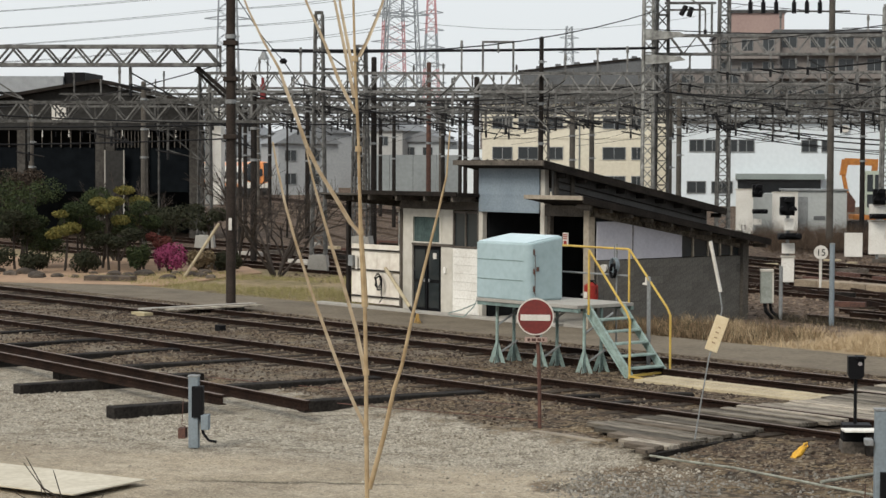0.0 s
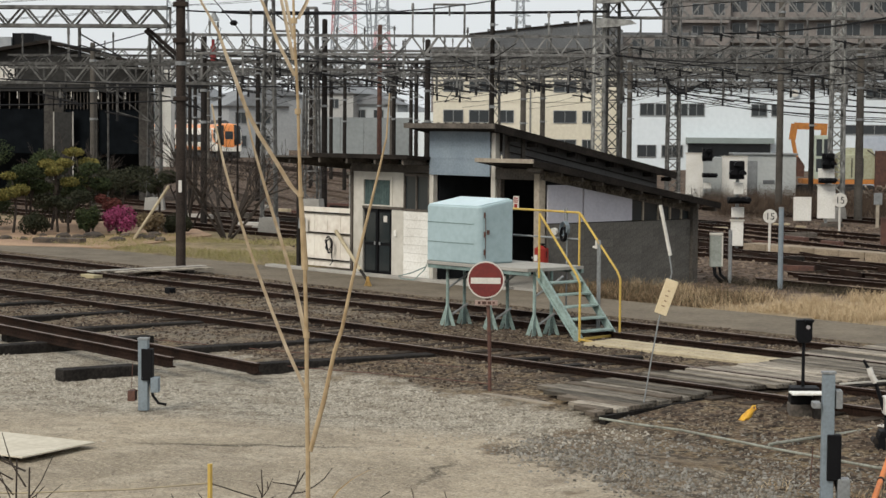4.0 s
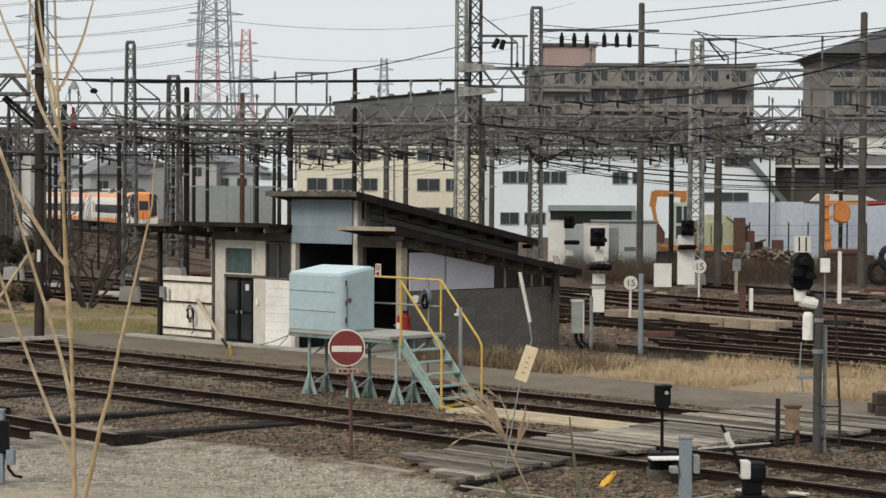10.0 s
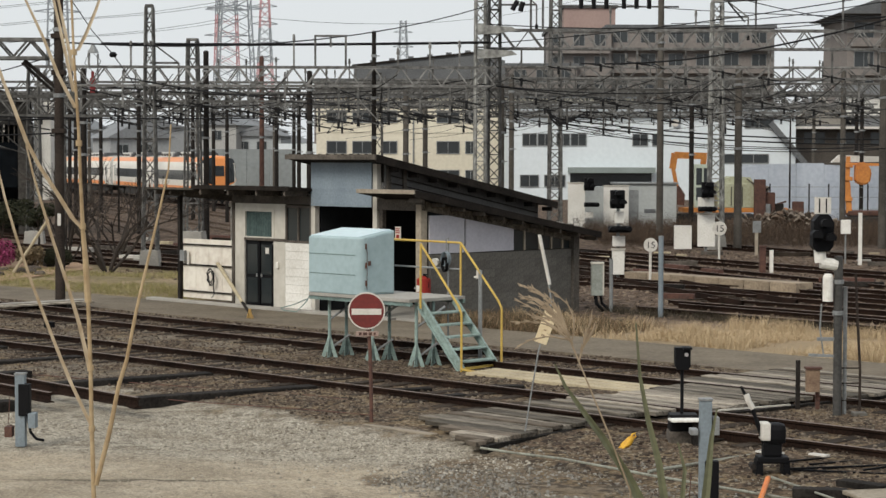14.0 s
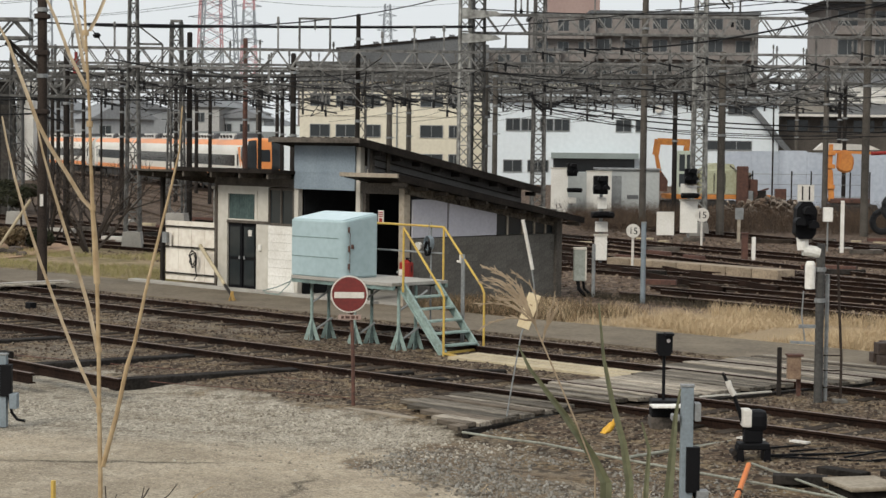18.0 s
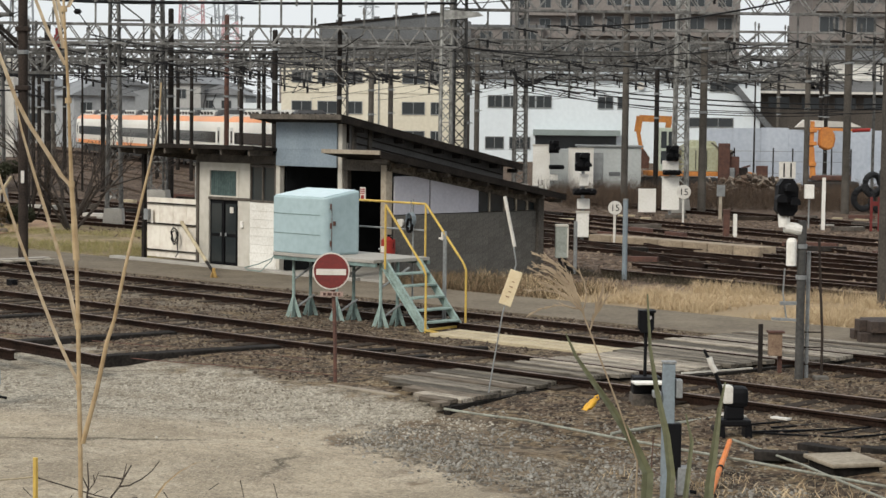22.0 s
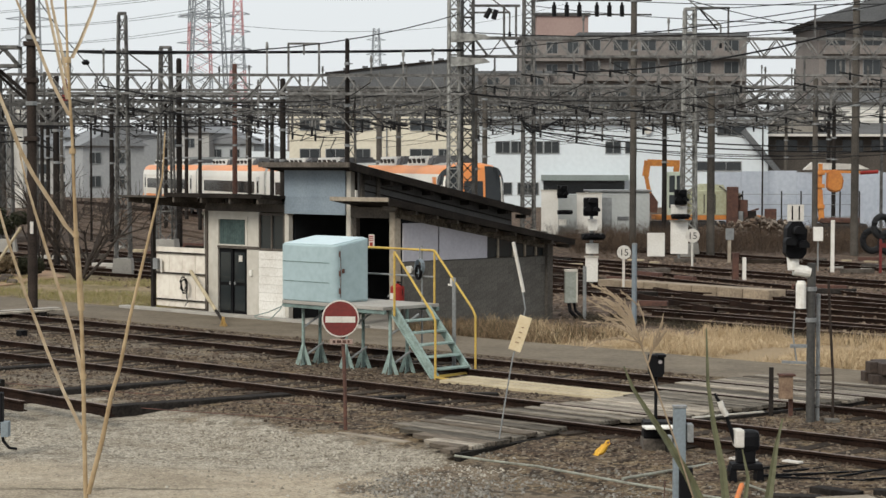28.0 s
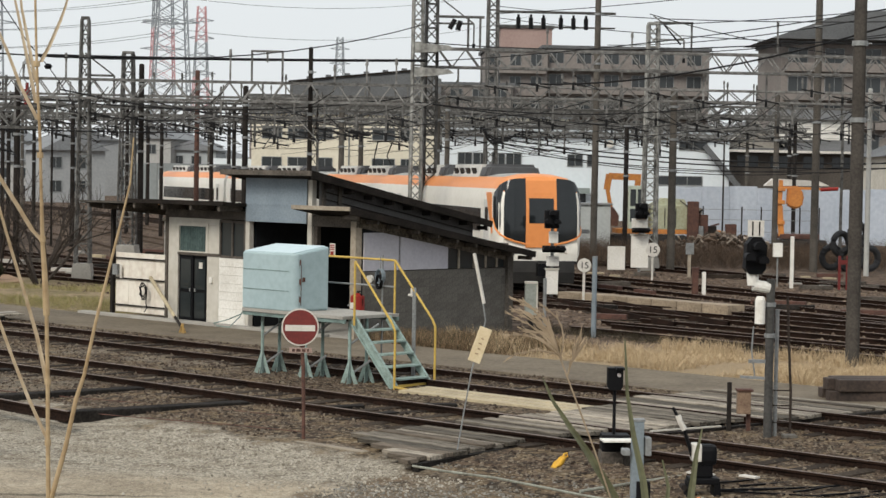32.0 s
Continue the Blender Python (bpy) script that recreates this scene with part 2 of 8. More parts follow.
def tube(bm, pts, r, n=5, r1=None):
    """A smooth tapering tube through the points."""
    pts = [Vector(p) for p in pts]
    r1 = r if r1 is None else r1
    rings = []
    for i, p in enumerate(pts):
        d = (pts[min(i + 1, len(pts) - 1)] - pts[max(i - 1, 0)]).normalized()
        a = d.cross(Vector((0.31, 0.2, 0.93)))
        a = a.normalized() if a.length > 1e-3 else d.orthogonal().normalized()
        b = d.cross(a)
        rr = r + (r1 - r) * i / (len(pts) - 1)
        rings.append([bm.verts.new(p + (a * math.cos(t) + b * math.sin(t)) * rr) for t in (2 * math.pi * k / n for k in range(n))])
    for A, B in zip(rings, rings[1:]):
        for k in range(n):
            bm.faces.new((A[k], A[(k + 1) % n], B[(k + 1) % n], B[k]))
    bm.faces.new(rings[0][::-1])
    bm.faces.new(rings[-1])
    return bm


def prism(bm, poly, axis, a, b):
    """A flat outline pushed from a to b along an axis: 'x' takes (y, z) corners, 'y' (x, z), 'z' (x, y)."""
    def at(p, c):
        return {"x": (c, p[0], p[1]), "y": (p[0], c, p[1]), "z": (p[0], p[1], c)}[axis]
    A, B = [bm.verts.new(at(p, a)) for p in poly], [bm.verts.new(at(p, b)) for p in poly]
    n = len(poly)
    bm.faces.new(A)
    bm.faces.new(B[::-1])
    for i in range(n):
        bm.faces.new((A[i], B[i], B[(i + 1) % n], A[(i + 1) % n]))
    return bm


def at(u, v, z=0.0, rz=0.0):
    """A pose in the yard's own axes: u along the near tracks, v away across them."""
    return YF @ pose(u, v, z, 0, 0, rz)


def xyz(u, v, z=0.0):
    return YF @ Vector((u, v, z))


# ---- ground ----
def ground_material():
    m = bpy.data.materials.new("yard_ground")
    m.use_nodes = True
    n, l = m.node_tree.nodes, m.node_tree.links
    b = n["Principled BSDF"]
    b.inputs["Roughness"].default_value = 0.95
    b.inputs["Specular IOR Level"].default_value = 0.15
    co, sep = n.new("ShaderNodeTexCoord"), n.new("ShaderNodeSeparateXYZ")
    l.new(co.outputs["Object"], sep.inputs[0])

    def noise_tex(scale, detail=6):
        q = n.new("ShaderNodeTexNoise")
        q.inputs["Scale"].default_value, q.inputs["Detail"].default_value = scale, detail
        l.new(co.outputs["Object"], q.inputs["Vector"])
        return q.outputs[0]

    def calc(op, a, c):
        q = n.new("ShaderNodeMath")
        q.operation = op
        for i, v in enumerate((a, c)):
            if isinstance(v, (int, float)):
                q.inputs[i].default_value = v
            else:
                l.new(v, q.inputs[i])
        return q.outputs[0]

    def step(v, lo, hi):
        q = n.new("ShaderNodeMapRange")
        q.interpolation_type = "SMOOTHSTEP"
        q.inputs[1].default_value, q.inputs[2].default_value = lo, hi
        l.new(v, q.inputs[0])
        return q.outputs[0]

    def blend(f, a, c):
        q = n.new("ShaderNodeMixRGB")
        for i, v in ((0, f), (1, a), (2, c)):
            if isinstance(v, tuple):
                q.inputs[i].default_value = (*v, 1)
            elif isinstance(v, (int, float)):
                q.inputs[i].default_value = v
            else:
                l.new(v, q.inputs[i])
        return q.outputs[0]
    wide, mid, fine = noise_tex(0.35), noise_tex(1.7), noise_tex(13, 5)
    clump, lump = noise_tex(4.2, 8), noise_tex(7.5, 4)
    stone = n.new("ShaderNodeTexVoronoi")
    stone.inputs["Scale"].default_value = 26
    l.new(co.outputs["Object"], stone.inputs["Vector"])
    wob = calc("MULTIPLY", calc("SUBTRACT", mid, 0.5), 2.2)
    u, v = calc("ADD", sep.outputs[0], wob), calc("ADD", sep.outputs[1], wob)
    stonecol = n.new("ShaderNodeSeparateColor")
    l.new(stone.outputs["Color"], stonecol.inputs[0])
    grain = stonecol.outputs[0]
    concrete = blend(step(wide, 0.38, 0.62), (0.41, 0.345, 0.255), (0.28, 0.235, 0.172))
    concrete = blend(calc("MULTIPLY", step(fine, 0.55, 0.75), 0.3), concrete, (0.17, 0.138, 0.1))
    concrete = blend(calc("MULTIPLY", step(noise_tex(0.9), 0.5, 0.6), 0.5), concrete, (0.45, 0.39, 0.3))
    concrete = blend(calc("MULTIPLY", step(noise_tex(1.3), 0.52, 0.62), 0.45), concrete, (0.26, 0.215, 0.16))
    crack = n.new("ShaderNodeTexVoronoi")
    crack.feature = "DISTANCE_TO_EDGE"
    crack.inputs["Scale"].default_value = 0.21
    warp = n.new("ShaderNodeMixRGB")
    warp.inputs[0].default_value = 0.3
    wn_ = n.new("ShaderNodeTexNoise")
    wn_.inputs["Scale"].default_value = 2.0
    l.new(co.outputs["Object"], wn_.inputs["Vector"])
    l.new(co.outputs["Object"], warp.inputs[1])
    l.new(wn_.outputs["Color"], warp.inputs[2])
    l.new(warp.outputs[0], crack.inputs["Vector"])
    lines = calc("SUBTRACT", 1.0, step(crack.outputs["Distance"], 0.004, 0.015))
    concrete = blend(calc("MULTIPLY", calc("MULTIPLY", lines, step(wide, 0.45, 0.56)), 0.92), concrete, (0.07, 0.058, 0.042))
    concrete = blend(calc("MULTIPLY", step(noise_tex(5.5, 8), 0.5, 0.68), 0.35), concrete, (0.22, 0.18, 0.135))
    concrete = blend(calc("MULTIPLY", step(clump, 0.46, 0.62), 0.28), concrete, (0.185, 0.155, 0.12))
    concrete = blend(calc("MULTIPLY", step(grain, 0.86, 0.97), 0.4), concrete, (0.14, 0.115, 0.09))
    grey = blend(grain, (0.44, 0.4, 0.325), (0.2, 0.172, 0.132))
    grey = blend(calc("MULTIPLY", step(mid, 0.46, 0.64), 0.6), grey, (0.2, 0.165, 0.12))
    grey = blend(calc("MULTIPLY", step(clump, 0.52, 0.62), 0.55), grey, (0.1, 0.08, 0.06))
    brown = blend(grain, (0.15, 0.105, 0.07), (0.035, 0.025, 0.018))
    brown = blend(calc("MULTIPLY", step(mid, 0.45, 0.62), 0.6), brown, (0.21, 0.155, 0.09))
    brown = blend(calc("MULTIPLY", step(clump, 0.5, 0.6), 0.8), brown, (0.036, 0.026, 0.019))
    brown = blend(calc("MULTIPLY", step(lump, 0.54, 0.61), 0.8), brown, (0.018, 0.014, 0.011))
    brown = blend(calc("MULTIPLY", step(grain, 0.86, 0.9), 0.7), brown, (0.32, 0.265, 0.19))
    pebble = n.new("ShaderNodeTexVoronoi")
    pebble.inputs["Scale"].default_value = 48
    l.new(co.outputs["Object"], pebble.inputs["Vector"])
    pebcol = n.new("ShaderNodeSeparateColor")
    l.new(pebble.outputs["Color"], pebcol.inputs[0])
    speck = pebcol.outputs[1]
    concrete = blend(calc("MULTIPLY", step(speck, 0.7, 0.95), 0.5), concrete, (0.15, 0.122, 0.09))
    concrete = blend(calc("MULTIPLY", calc("SUBTRACT", 1.0, step(speck, 0.08, 0.25)), 0.45), concrete, (0.52, 0.46, 0.36))
    grey = blend(calc("MULTIPLY", step(speck, 0.72, 0.92), 0.55), grey, (0.085, 0.07, 0.052))
    grey = blend(calc("MULTIPLY", calc("SUBTRACT", 1.0, step(speck, 0.1, 0.22)), 0.5), grey, (0.55, 0.5, 0.41))
    # shade beside each rail, painted into the ballast and broken up by noise
    rail_shade = calc("MULTIPLY", step(noise_tex(2.6, 6), 0.42, 0.56), 0.65)
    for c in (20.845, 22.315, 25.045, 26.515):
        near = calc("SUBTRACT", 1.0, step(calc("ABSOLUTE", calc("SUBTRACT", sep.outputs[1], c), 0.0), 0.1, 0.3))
        brown = blend(calc("MULTIPLY", near, rail_shade), brown, (0.024, 0.016, 0.011))
    dark = blend(grain, (0.31, 0.265, 0.2), (0.085, 0.067, 0.048))
    dark = blend(calc("MULTIPLY", step(wide, 0.4, 0.6), 0.5), dark, (0.14, 0.1, 0.066))
    dark = blend(calc("MULTIPLY", step(clump, 0.48, 0.6), 0.8), dark, (0.045, 0.034, 0.025))
    dark = blend(calc("MULTIPLY", step(mid, 0.5, 0.6), 0.6), dark, (0.17, 0.122, 0.08))
    far = blend(step(clump, 0.38, 0.62), (0.15, 0.104, 0.075), (0.045, 0.032, 0.024))
    far = blend(calc("MULTIPLY", step(mid, 0.5, 0.68), 0.6), far, (0.26, 0.2, 0.15))
    col = blend(step(calc("SUBTRACT", v, calc("MULTIPLY", u, 0.6)), 26.4, 27.7), concrete, grey)
    patch = calc("MULTIPLY", step(calc("ADD", u, calc("MULTIPLY", v, 0.33)), -12.2, -11.6), step(calc("ADD", v, calc("MULTIPLY", u, 0.284)), 10.7, 11.1))
    col = blend(patch, col, dark)
    drift = calc("MULTIPLY", calc("SUBTRACT", 1.0, step(u, -30.0, -25.0)), step(noise_tex(0.8, 7), 0.47, 0.6))
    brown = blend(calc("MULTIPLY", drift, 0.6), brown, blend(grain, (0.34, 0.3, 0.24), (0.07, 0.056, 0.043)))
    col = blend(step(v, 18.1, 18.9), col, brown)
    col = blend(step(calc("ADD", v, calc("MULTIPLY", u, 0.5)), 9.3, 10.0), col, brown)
    col = blend(step(v, 31.5, 34.0), col, far)
    strip = calc("MULTIPLY", calc("MULTIPLY", step(v, 30.6, 31.4), calc("SUBTRACT", 1.0, step(v, 34.6, 36.0))), step(u, -29.0, -26.5))
    col = blend(calc("MULTIPLY", strip, 0.85), col, blend(fine, (0.45, 0.35, 0.22), (0.25, 0.18, 0.11)))
    verge = calc("MULTIPLY", calc("MULTIPLY", step(v, 30.8, 31.6), calc("SUBTRACT", 1.0, step(v, 38.0, 42.0))), calc("SUBTRACT", 1.0, step(u, -42.5, -40.0)))
    turf = blend(step(noise_tex(0.6, 6), 0.4, 0.62), (0.23, 0.19, 0.1), (0.36, 0.275, 0.175))
    col = blend(calc("MULTIPLY", verge, 0.85), col, blend(calc("MULTIPLY", step(clump, 0.45, 0.65), 0.5), turf, (0.09, 0.075, 0.04)))
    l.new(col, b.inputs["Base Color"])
    bp = n.new("ShaderNodeBump")
    bp.inputs["Strength"].default_value, bp.inputs["Distance"].default_value = 0.8, 0.05
    l.new(calc("ADD", calc("MULTIPLY", grain, 0.5), calc("ADD", fine, calc("MULTIPLY", clump, 1.6))), bp.inputs["Height"])
    l.new(bp.outputs[0], b.inputs["Normal"])
    return m


def ground_z(u, v):
    """Height of the yard ground; ballast lies higher along the two near tracks."""
    z = 0.0
    if -60 <= u < -5.5 and 8 <= v < 29:
        k = min(1.0, max(0.0, (v - 18.4) / 1.2)) * min(1.0, max(0.0, (28.3 - v) / 0.6))
        z = 0.05 * (noise.noise((u * 0.5, v * 0.5, 3)) - 0.3) - 0.04 if v < 18.4 else 0.058 * k + 0.04 * noise.noise((u * 0.9, v * 0.9, 3))
    return z


def ground():
    near_u = [-60 + i * 0.5 for i in range(110)]
    near_v = [8 + i * 0.4 for i in range(55)]
    us = [-3000, -1200, -500, -250, -160, -110, -80] + near_u + [0, 30, 90, 250, 600, 1500, 3000]
    us = [q for q in us if q < -5.2] + [-5 + k for k in range(16)] + [12, 16, 22, 30, 90, 250, 600, 1500, 3000]
    vs = [-2000, -600, -150, -40] + [-14 + k for k in range(22)] + near_v + [32, 38, 50, 70, 100, 150, 250, 500, 1200, 3000]
    bm = nb()
    grid = []
    for u in us:
        row = []
        for v in vs:
            z = ground_z(u, v)
            wy = (YF @ Vector((u, v, 0))).y
            if abs(u) < 40 and -40 < v < 20:
                k = min(1.0, max(0.0, (7.5 - wy) / 5.0))
                z += 2.1 * k * k * (3 - 2 * k)
            row.append(bm.verts.new((u, v, z)))
        grid.append(row)
    for a, c in zip(grid, grid[1:]):
        for i in range(len(vs) - 1):
            bm.faces.new((a[i], c[i], c[i + 1], a[i + 1]))
    solid("ground", bm, ground_material(), YF, "brown ballast, grey gravel and dusty concrete yard ground", "ground", kind="structure", smooth=True)


ground()
solid("path", box(-62, 20, 28.2, 30.95, -0.2, 0.035), ASPHALT, YF, "worn grey asphalt path beside the tracks", "path", kind="structure")
solid("kerb", box(-42.3, -33, 30.75, 31.02, -0.1, 0.1, 0.01), CONC, YF, "pale concrete kerb along the hut", "kerb", kind="structure")

# ---- tracks ----
RAIL = [(-0.065, 0), (0.065, 0), (0.065, 0.012), (0.01, 0.03), (0.01, 0.115), (0.036, 0.125), (0.036, 0.155), (-0.036, 0.155), (-0.036, 0.125), (-0.01, 0.115), (-0.01, 0.03), (-0.065, 0.012)]


def rail_mesh(length):
    me = finish(prism(nb(), RAIL, "x", 0, length), "rail")
    me.materials.append(RUST)
    me.materials.append(RAILTOP)
    for p in me.polygons:
        if p.normal.z > 0.9 and p.center.z > 0.15:
            p.material_index = 1
    return me


def sleeper_mesh(w=2.4):
    return finish(box(-0.11, 0.11, -w / 2, w / 2, -0.12, 0.035, 0.012), "sleeper")


def track(u0, u1, v, name, label, pitch=0.62, z=0.02):
    t = thing(name, at(u0, v), label, "railway track", kind="structure")
    me = rail_mesh(u1 - u0)
    for dv in (-0.735, 0.735):
        part("rail", me, RUST, t, m=pose(0, dv, z))
    sm = sleeper_mesh()
    sm.materials.append(SLEEPER)
    for i in range(int((u1 - u0) / pitch)):
        part("sleeper", sm, SLEEPER, t, m=pose(i * pitch + 0.3, random.uniform(-0.05, 0.05), z + 0.018, random.uniform(-0.4, 0.4), 0, random.uniform(-1, 1)))
    return t


track(-95, 5, 21.58, "track_1", "rusty standard-gauge track half sunk in brown ballast")
track(-95, 5, 25.78, "track_2", "rusty standard-gauge track beside the asphalt path")


# ---- the shed ----
def shed():
    s = thing("trackside_shed", at(-36, 31.1), "patched track workers' shed with white hut front and sloping dark roofs", "shed")
    # hut at the left end
    part("wall", bx(bx(nb(), -3.01, -2.63, 0, 0.09, 0, 2.62), -2.63, -1.05, 0, 0.09, 2.46, 2.62), OLDWHITE, s, "weathered white wooden front")
    part("door_jamb", box(-1.5, -1.05, 0, 0.09, 0, 2.46, 0.008), OLDWHITE, s)
    part("transom", box(-2.63, -1.05, -0.02, 0.1, 1.7, 1.77, 0.006), ROOFWOOD, s)
    part("rear_wall", box(-3.01, 0.0, 2.5, 2.6, 0, 2.9), OLDWHITE, s)
    part("left_wall", box(-3.01, -2.93, 0.09, 2.5, 0, 2.9), OLDWHITE, s)
    for i, x in enumerate((-2.6, -2.09)):
        d = part("sliding_door", box(x, x + 0.53, 0.03 + 0.03 * i, 0.06 + 0.03 * i, 0.06, 1.7, 0.004), BLACK, s, "dark sliding door leaf")
        part("pane", box(x + 0.07, x + 0.46, 0.018 + 0.03 * i, 0.028 + 0.03 * i, 0.86, 1.6), WINDOW, d)
        part("pane", box(x + 0.07, x + 0.46, 0.018 + 0.03 * i, 0.028 + 0.03 * i, 0.16, 0.78), WINDOW, d)
        part("handle", box(x + (0.42 if i == 0 else 0.06), x + (0.47 if i == 0 else 0.11), 0.0 + 0.03 * i, 0.017 + 0.03 * i, 0.8, 0.88), STEEL, d)
    part("notice", box(-1.85, -1.72, 0.035, 0.046, 1.38, 1.53), SIGNWHITE, s, "small white notice on the door")
    w = part("transom_window", box(-2.63, -1.5, 0.05, 0.07, 1.77, 2.46), WINDOW, s)
    for x0, x1 in ((-2.62, -2.1), (-2.1, -1.52)):
        fold = [(x0 + (x1 - x0) * k / 24, 0.03 + 0.018 * math.sin(k * 1.6)) for k in range(25)]
        part("curtain", prism(nb(), fold + [(q[0], q[1] + 0.01) for q in fold[::-1]], "z", 1.79, 2.44), CURTAIN, w, "grey-green curtain")
    f = nb()
    for q in ((-2.66, -2.58, 1.74, 2.5), (-1.55, -1.46, 1.74, 2.5), (-2.58, -1.55, 2.42, 2.5), (-2.58, -1.55, 1.74, 1.8)):
        bx(f, q[0], q[1], -0.015, 0.08, q[2], q[3])
    part("window_frame", f, OLDWHITE, w)
    w = part("side_window", box(-1.04, -0.1, 0.04, 0.06, 1.72, 2.55), WINDOW, s, "dark window beside the door")
    f = nb()
    for q in ((-1.05, -1.0, 1.7, 2.6), (-0.6, -0.55, 1.7, 2.6), (-0.14, -0.08, 1.7, 2.6), (-1.0, -0.14, 1.68, 1.74), (-1.0, -0.14, 2.54, 2.6)):
        bx(f, q[0], q[1], 0.0, 0.07, q[2], q[3])
    part("window_frame", f, ROOFWOOD, w)
    for k in range(8):
        part("siding_board", box(-1.03, -0.06, -0.012 - 0.004 * (k % 2), 0.05, 0.05 + k * 0.204, 0.05 + (k + 1) * 0.204 - 0.004, 0.003), WHITE, s, "white siding board" if k == 0 else "")
    part("meter_box", box(-1.36, -1.27, -0.05, -0.001, 1.05, 1.2, 0.01), WHITE, s)
    part("corner_post", box(-3.08, -3.0, -0.05, 0.03, 0, 2.75, 0.006), ROOFWOOD, s)
    r = part("hut_roof", prism(nb(), [(-0.75, 2.98), (2.8, 2.8), (2.8, 2.87), (-0.75, 3.06)], "x", -3.75, 0.02), ROOFDK, s, "dark felted hut roof")
    part("fascia", box(-3.78, 0.0, -0.79, -0.755, 2.965, 3.07), ROOFDK, r)
    for x in (-3.5, -2.4, -1.3, -0.25):
        part("rafter", box(x, x + 0.07, -0.74, 0.0, 2.83, 2.965), ROOFWOOD, r)
    part("lintel", box(-3.05, 0.0, -0.04, 0.08, 2.62, 2.82, 0.008), ROOFWOOD, s)
    # lean-to over the fence
    r = part("lean_to_roof", prism(nb(), [(-0.7, 2.93), (2.8, 2.62), (2.8, 2.67), (-0.7, 2.99)], "x", -5.75, -3.76), ROOFDK, s, "dark sheet lean-to roof")
    part("edge_strip", box(-5.76, -3.77, -0.73, -0.702, 2.94, 2.985), POLEGR, r)
    for x in (-5.5, -4.9, -4.3):
        beam(b := nb(), (x, -0.6, 2.86), (x, 2.7, 2.57), 0.06, 0.1)
        part("rafter", b, ROOFWOOD, r)
    for x, y in ((-5.27, 0.0), (-5.27, 2.6)):
        part("post", box(x - 0.05, x + 0.05, y - 0.05, y + 0.05, 0, 2.85 - 0.09 * y, 0.006), POLEDK, s, "dark lean-to post")
    # tall middle bay
    for x in (-0.09, 2.1):
        part("post", box(x, x + 0.15, 0, 0.14, 0, 3.62, 0.008), OLDWHITE, s)
    b = part("upper_panel", box(-0.02, 2.12, -0.06, -0.02, 2.6, 3.64, 0.006), BLUEGREY, s, "blue-grey riveted metal sheet")
    rv = nb()
    for k in range(18):
        for z in (2.66, 3.0, 3.3):
            cyl(rv, (0.06 + k * 0.118, -0.062, z), (0.06 + k * 0.118, -0.072, z), 0.012, 5)
    tagged(part("rivets", rv, BLUEGREY, b), kind="stuff")
    part("rear_wall", box(0.02, 3.7, 5.16, 5.24, 0, 2.15), BLOCKM, s)
    # near-black inner wall: the bay's shade is put into its colour
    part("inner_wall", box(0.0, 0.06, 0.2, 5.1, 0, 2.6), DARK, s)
    part("shed_floor", box(-0.05, 3.6, 0.15, 5.1, -0.05, 0.06), CONC, s)
    r = part("upper_roof", prism(nb(), [(-0.5, 3.72), (5.65, 2.58), (5.65, 2.66), (-0.5, 3.82)], "x", -0.4, 2.75), ROOFDK, s, "dark sloping upper roof")
    part("eave_board", box(-0.42, 2.77, -0.54, -0.502, 3.71, 3.83, 0.004), ROOFWOOD, r, "rust-brown eave board")
    beam(b := nb(), (2.77, -0.5, 3.73), (2.77, 5.65, 2.58), 0.035, 0.16)
    part("barge_board", b, ROOFDK, r)
    ribs = nb()
    for k in range(12):
        x = -0.3 + k * 0.27
        beam(ribs, (x, -0.5, 3.835), (x, 5.6, 2.68), 0.05, 0.03)
    part("roof_rib", ribs, ROOFDK, r)
    for k in range(9):
        y = 0.15 + k * 0.66
        z = 3.66 - (y + 0.5) * 0.1854
        part("purlin", box(2.45, 2.745, y, y + 0.07, z - 0.12, z - 0.02), ROOFDK, r)
    part("clerestory_wall", prism(nb(), [(0.1, 2.85), (5.3, 1.95), (5.3, 2.6), (0.1, 3.6)], "x", 2.38, 2.44), CLEREST, s, "dark grey sheet wall between the two roofs")
    for k in range(3):
        dz = 0.17 * (k + 1)
        part("lap_joint", beam(nb(), (2.455, 0.15, 2.85 + dz), (2.455, 5.25, 1.96 + dz * 0.85), 0.03, 0.025), ROOFDK, s)
    for y, h in ((0.12, 3.55), (0.62, 3.5)):
        part("bracket", box(2.441, 2.5, y, y + 0.1, h - 0.62, h, 0.006), ROOFWOOD, s)
    # low right bay
    r = part("lower_roof", prism(nb(), [(-0.62, 2.94), (5.7, 1.87), (5.7, 1.95), (-0.62, 3.03)], "x", 2.28, 4.16), ROOFDK, s, "dark sloping lower roof")
    part("eave_board", box(2.26, 4.18, -0.66, -0.622, 2.945, 3.04, 0.004), OLDPOST, r, "bleached eave board")
    beam(b := nb(), (4.18, -0.62, 2.95), (4.18, 5.7, 1.88), 0.035, 0.15)
    part("barge_board", b, ROOFDK, r)
    for k in range(10):
        y = -0.4 + k * 0.66
        z = 2.9 - (y + 0.62) * 0.1693
        part("purlin", box(3.74, 4.155, y, y + 0.07, z - 0.11, z - 0.02), ROOFWOOD, r)
    part("front_beam", box(2.25, 3.74, 0.0, 0.12, 2.55, 2.8, 0.008), ROOFWOOD, s)
    part("post", box(2.3, 2.42, 0.02, 0.14, 0, 2.6, 0.008), ROOFWOOD, s)
    part("corner_post", box(3.57, 3.74, -0.02, 0.18, 0, 2.7, 0.01), OLDPOST, s, "weathered tan corner post")
    beam(b := nb(), (3.72, 0.1, 2.66), (3.72, 5.3, 1.8), 0.1, 0.2)
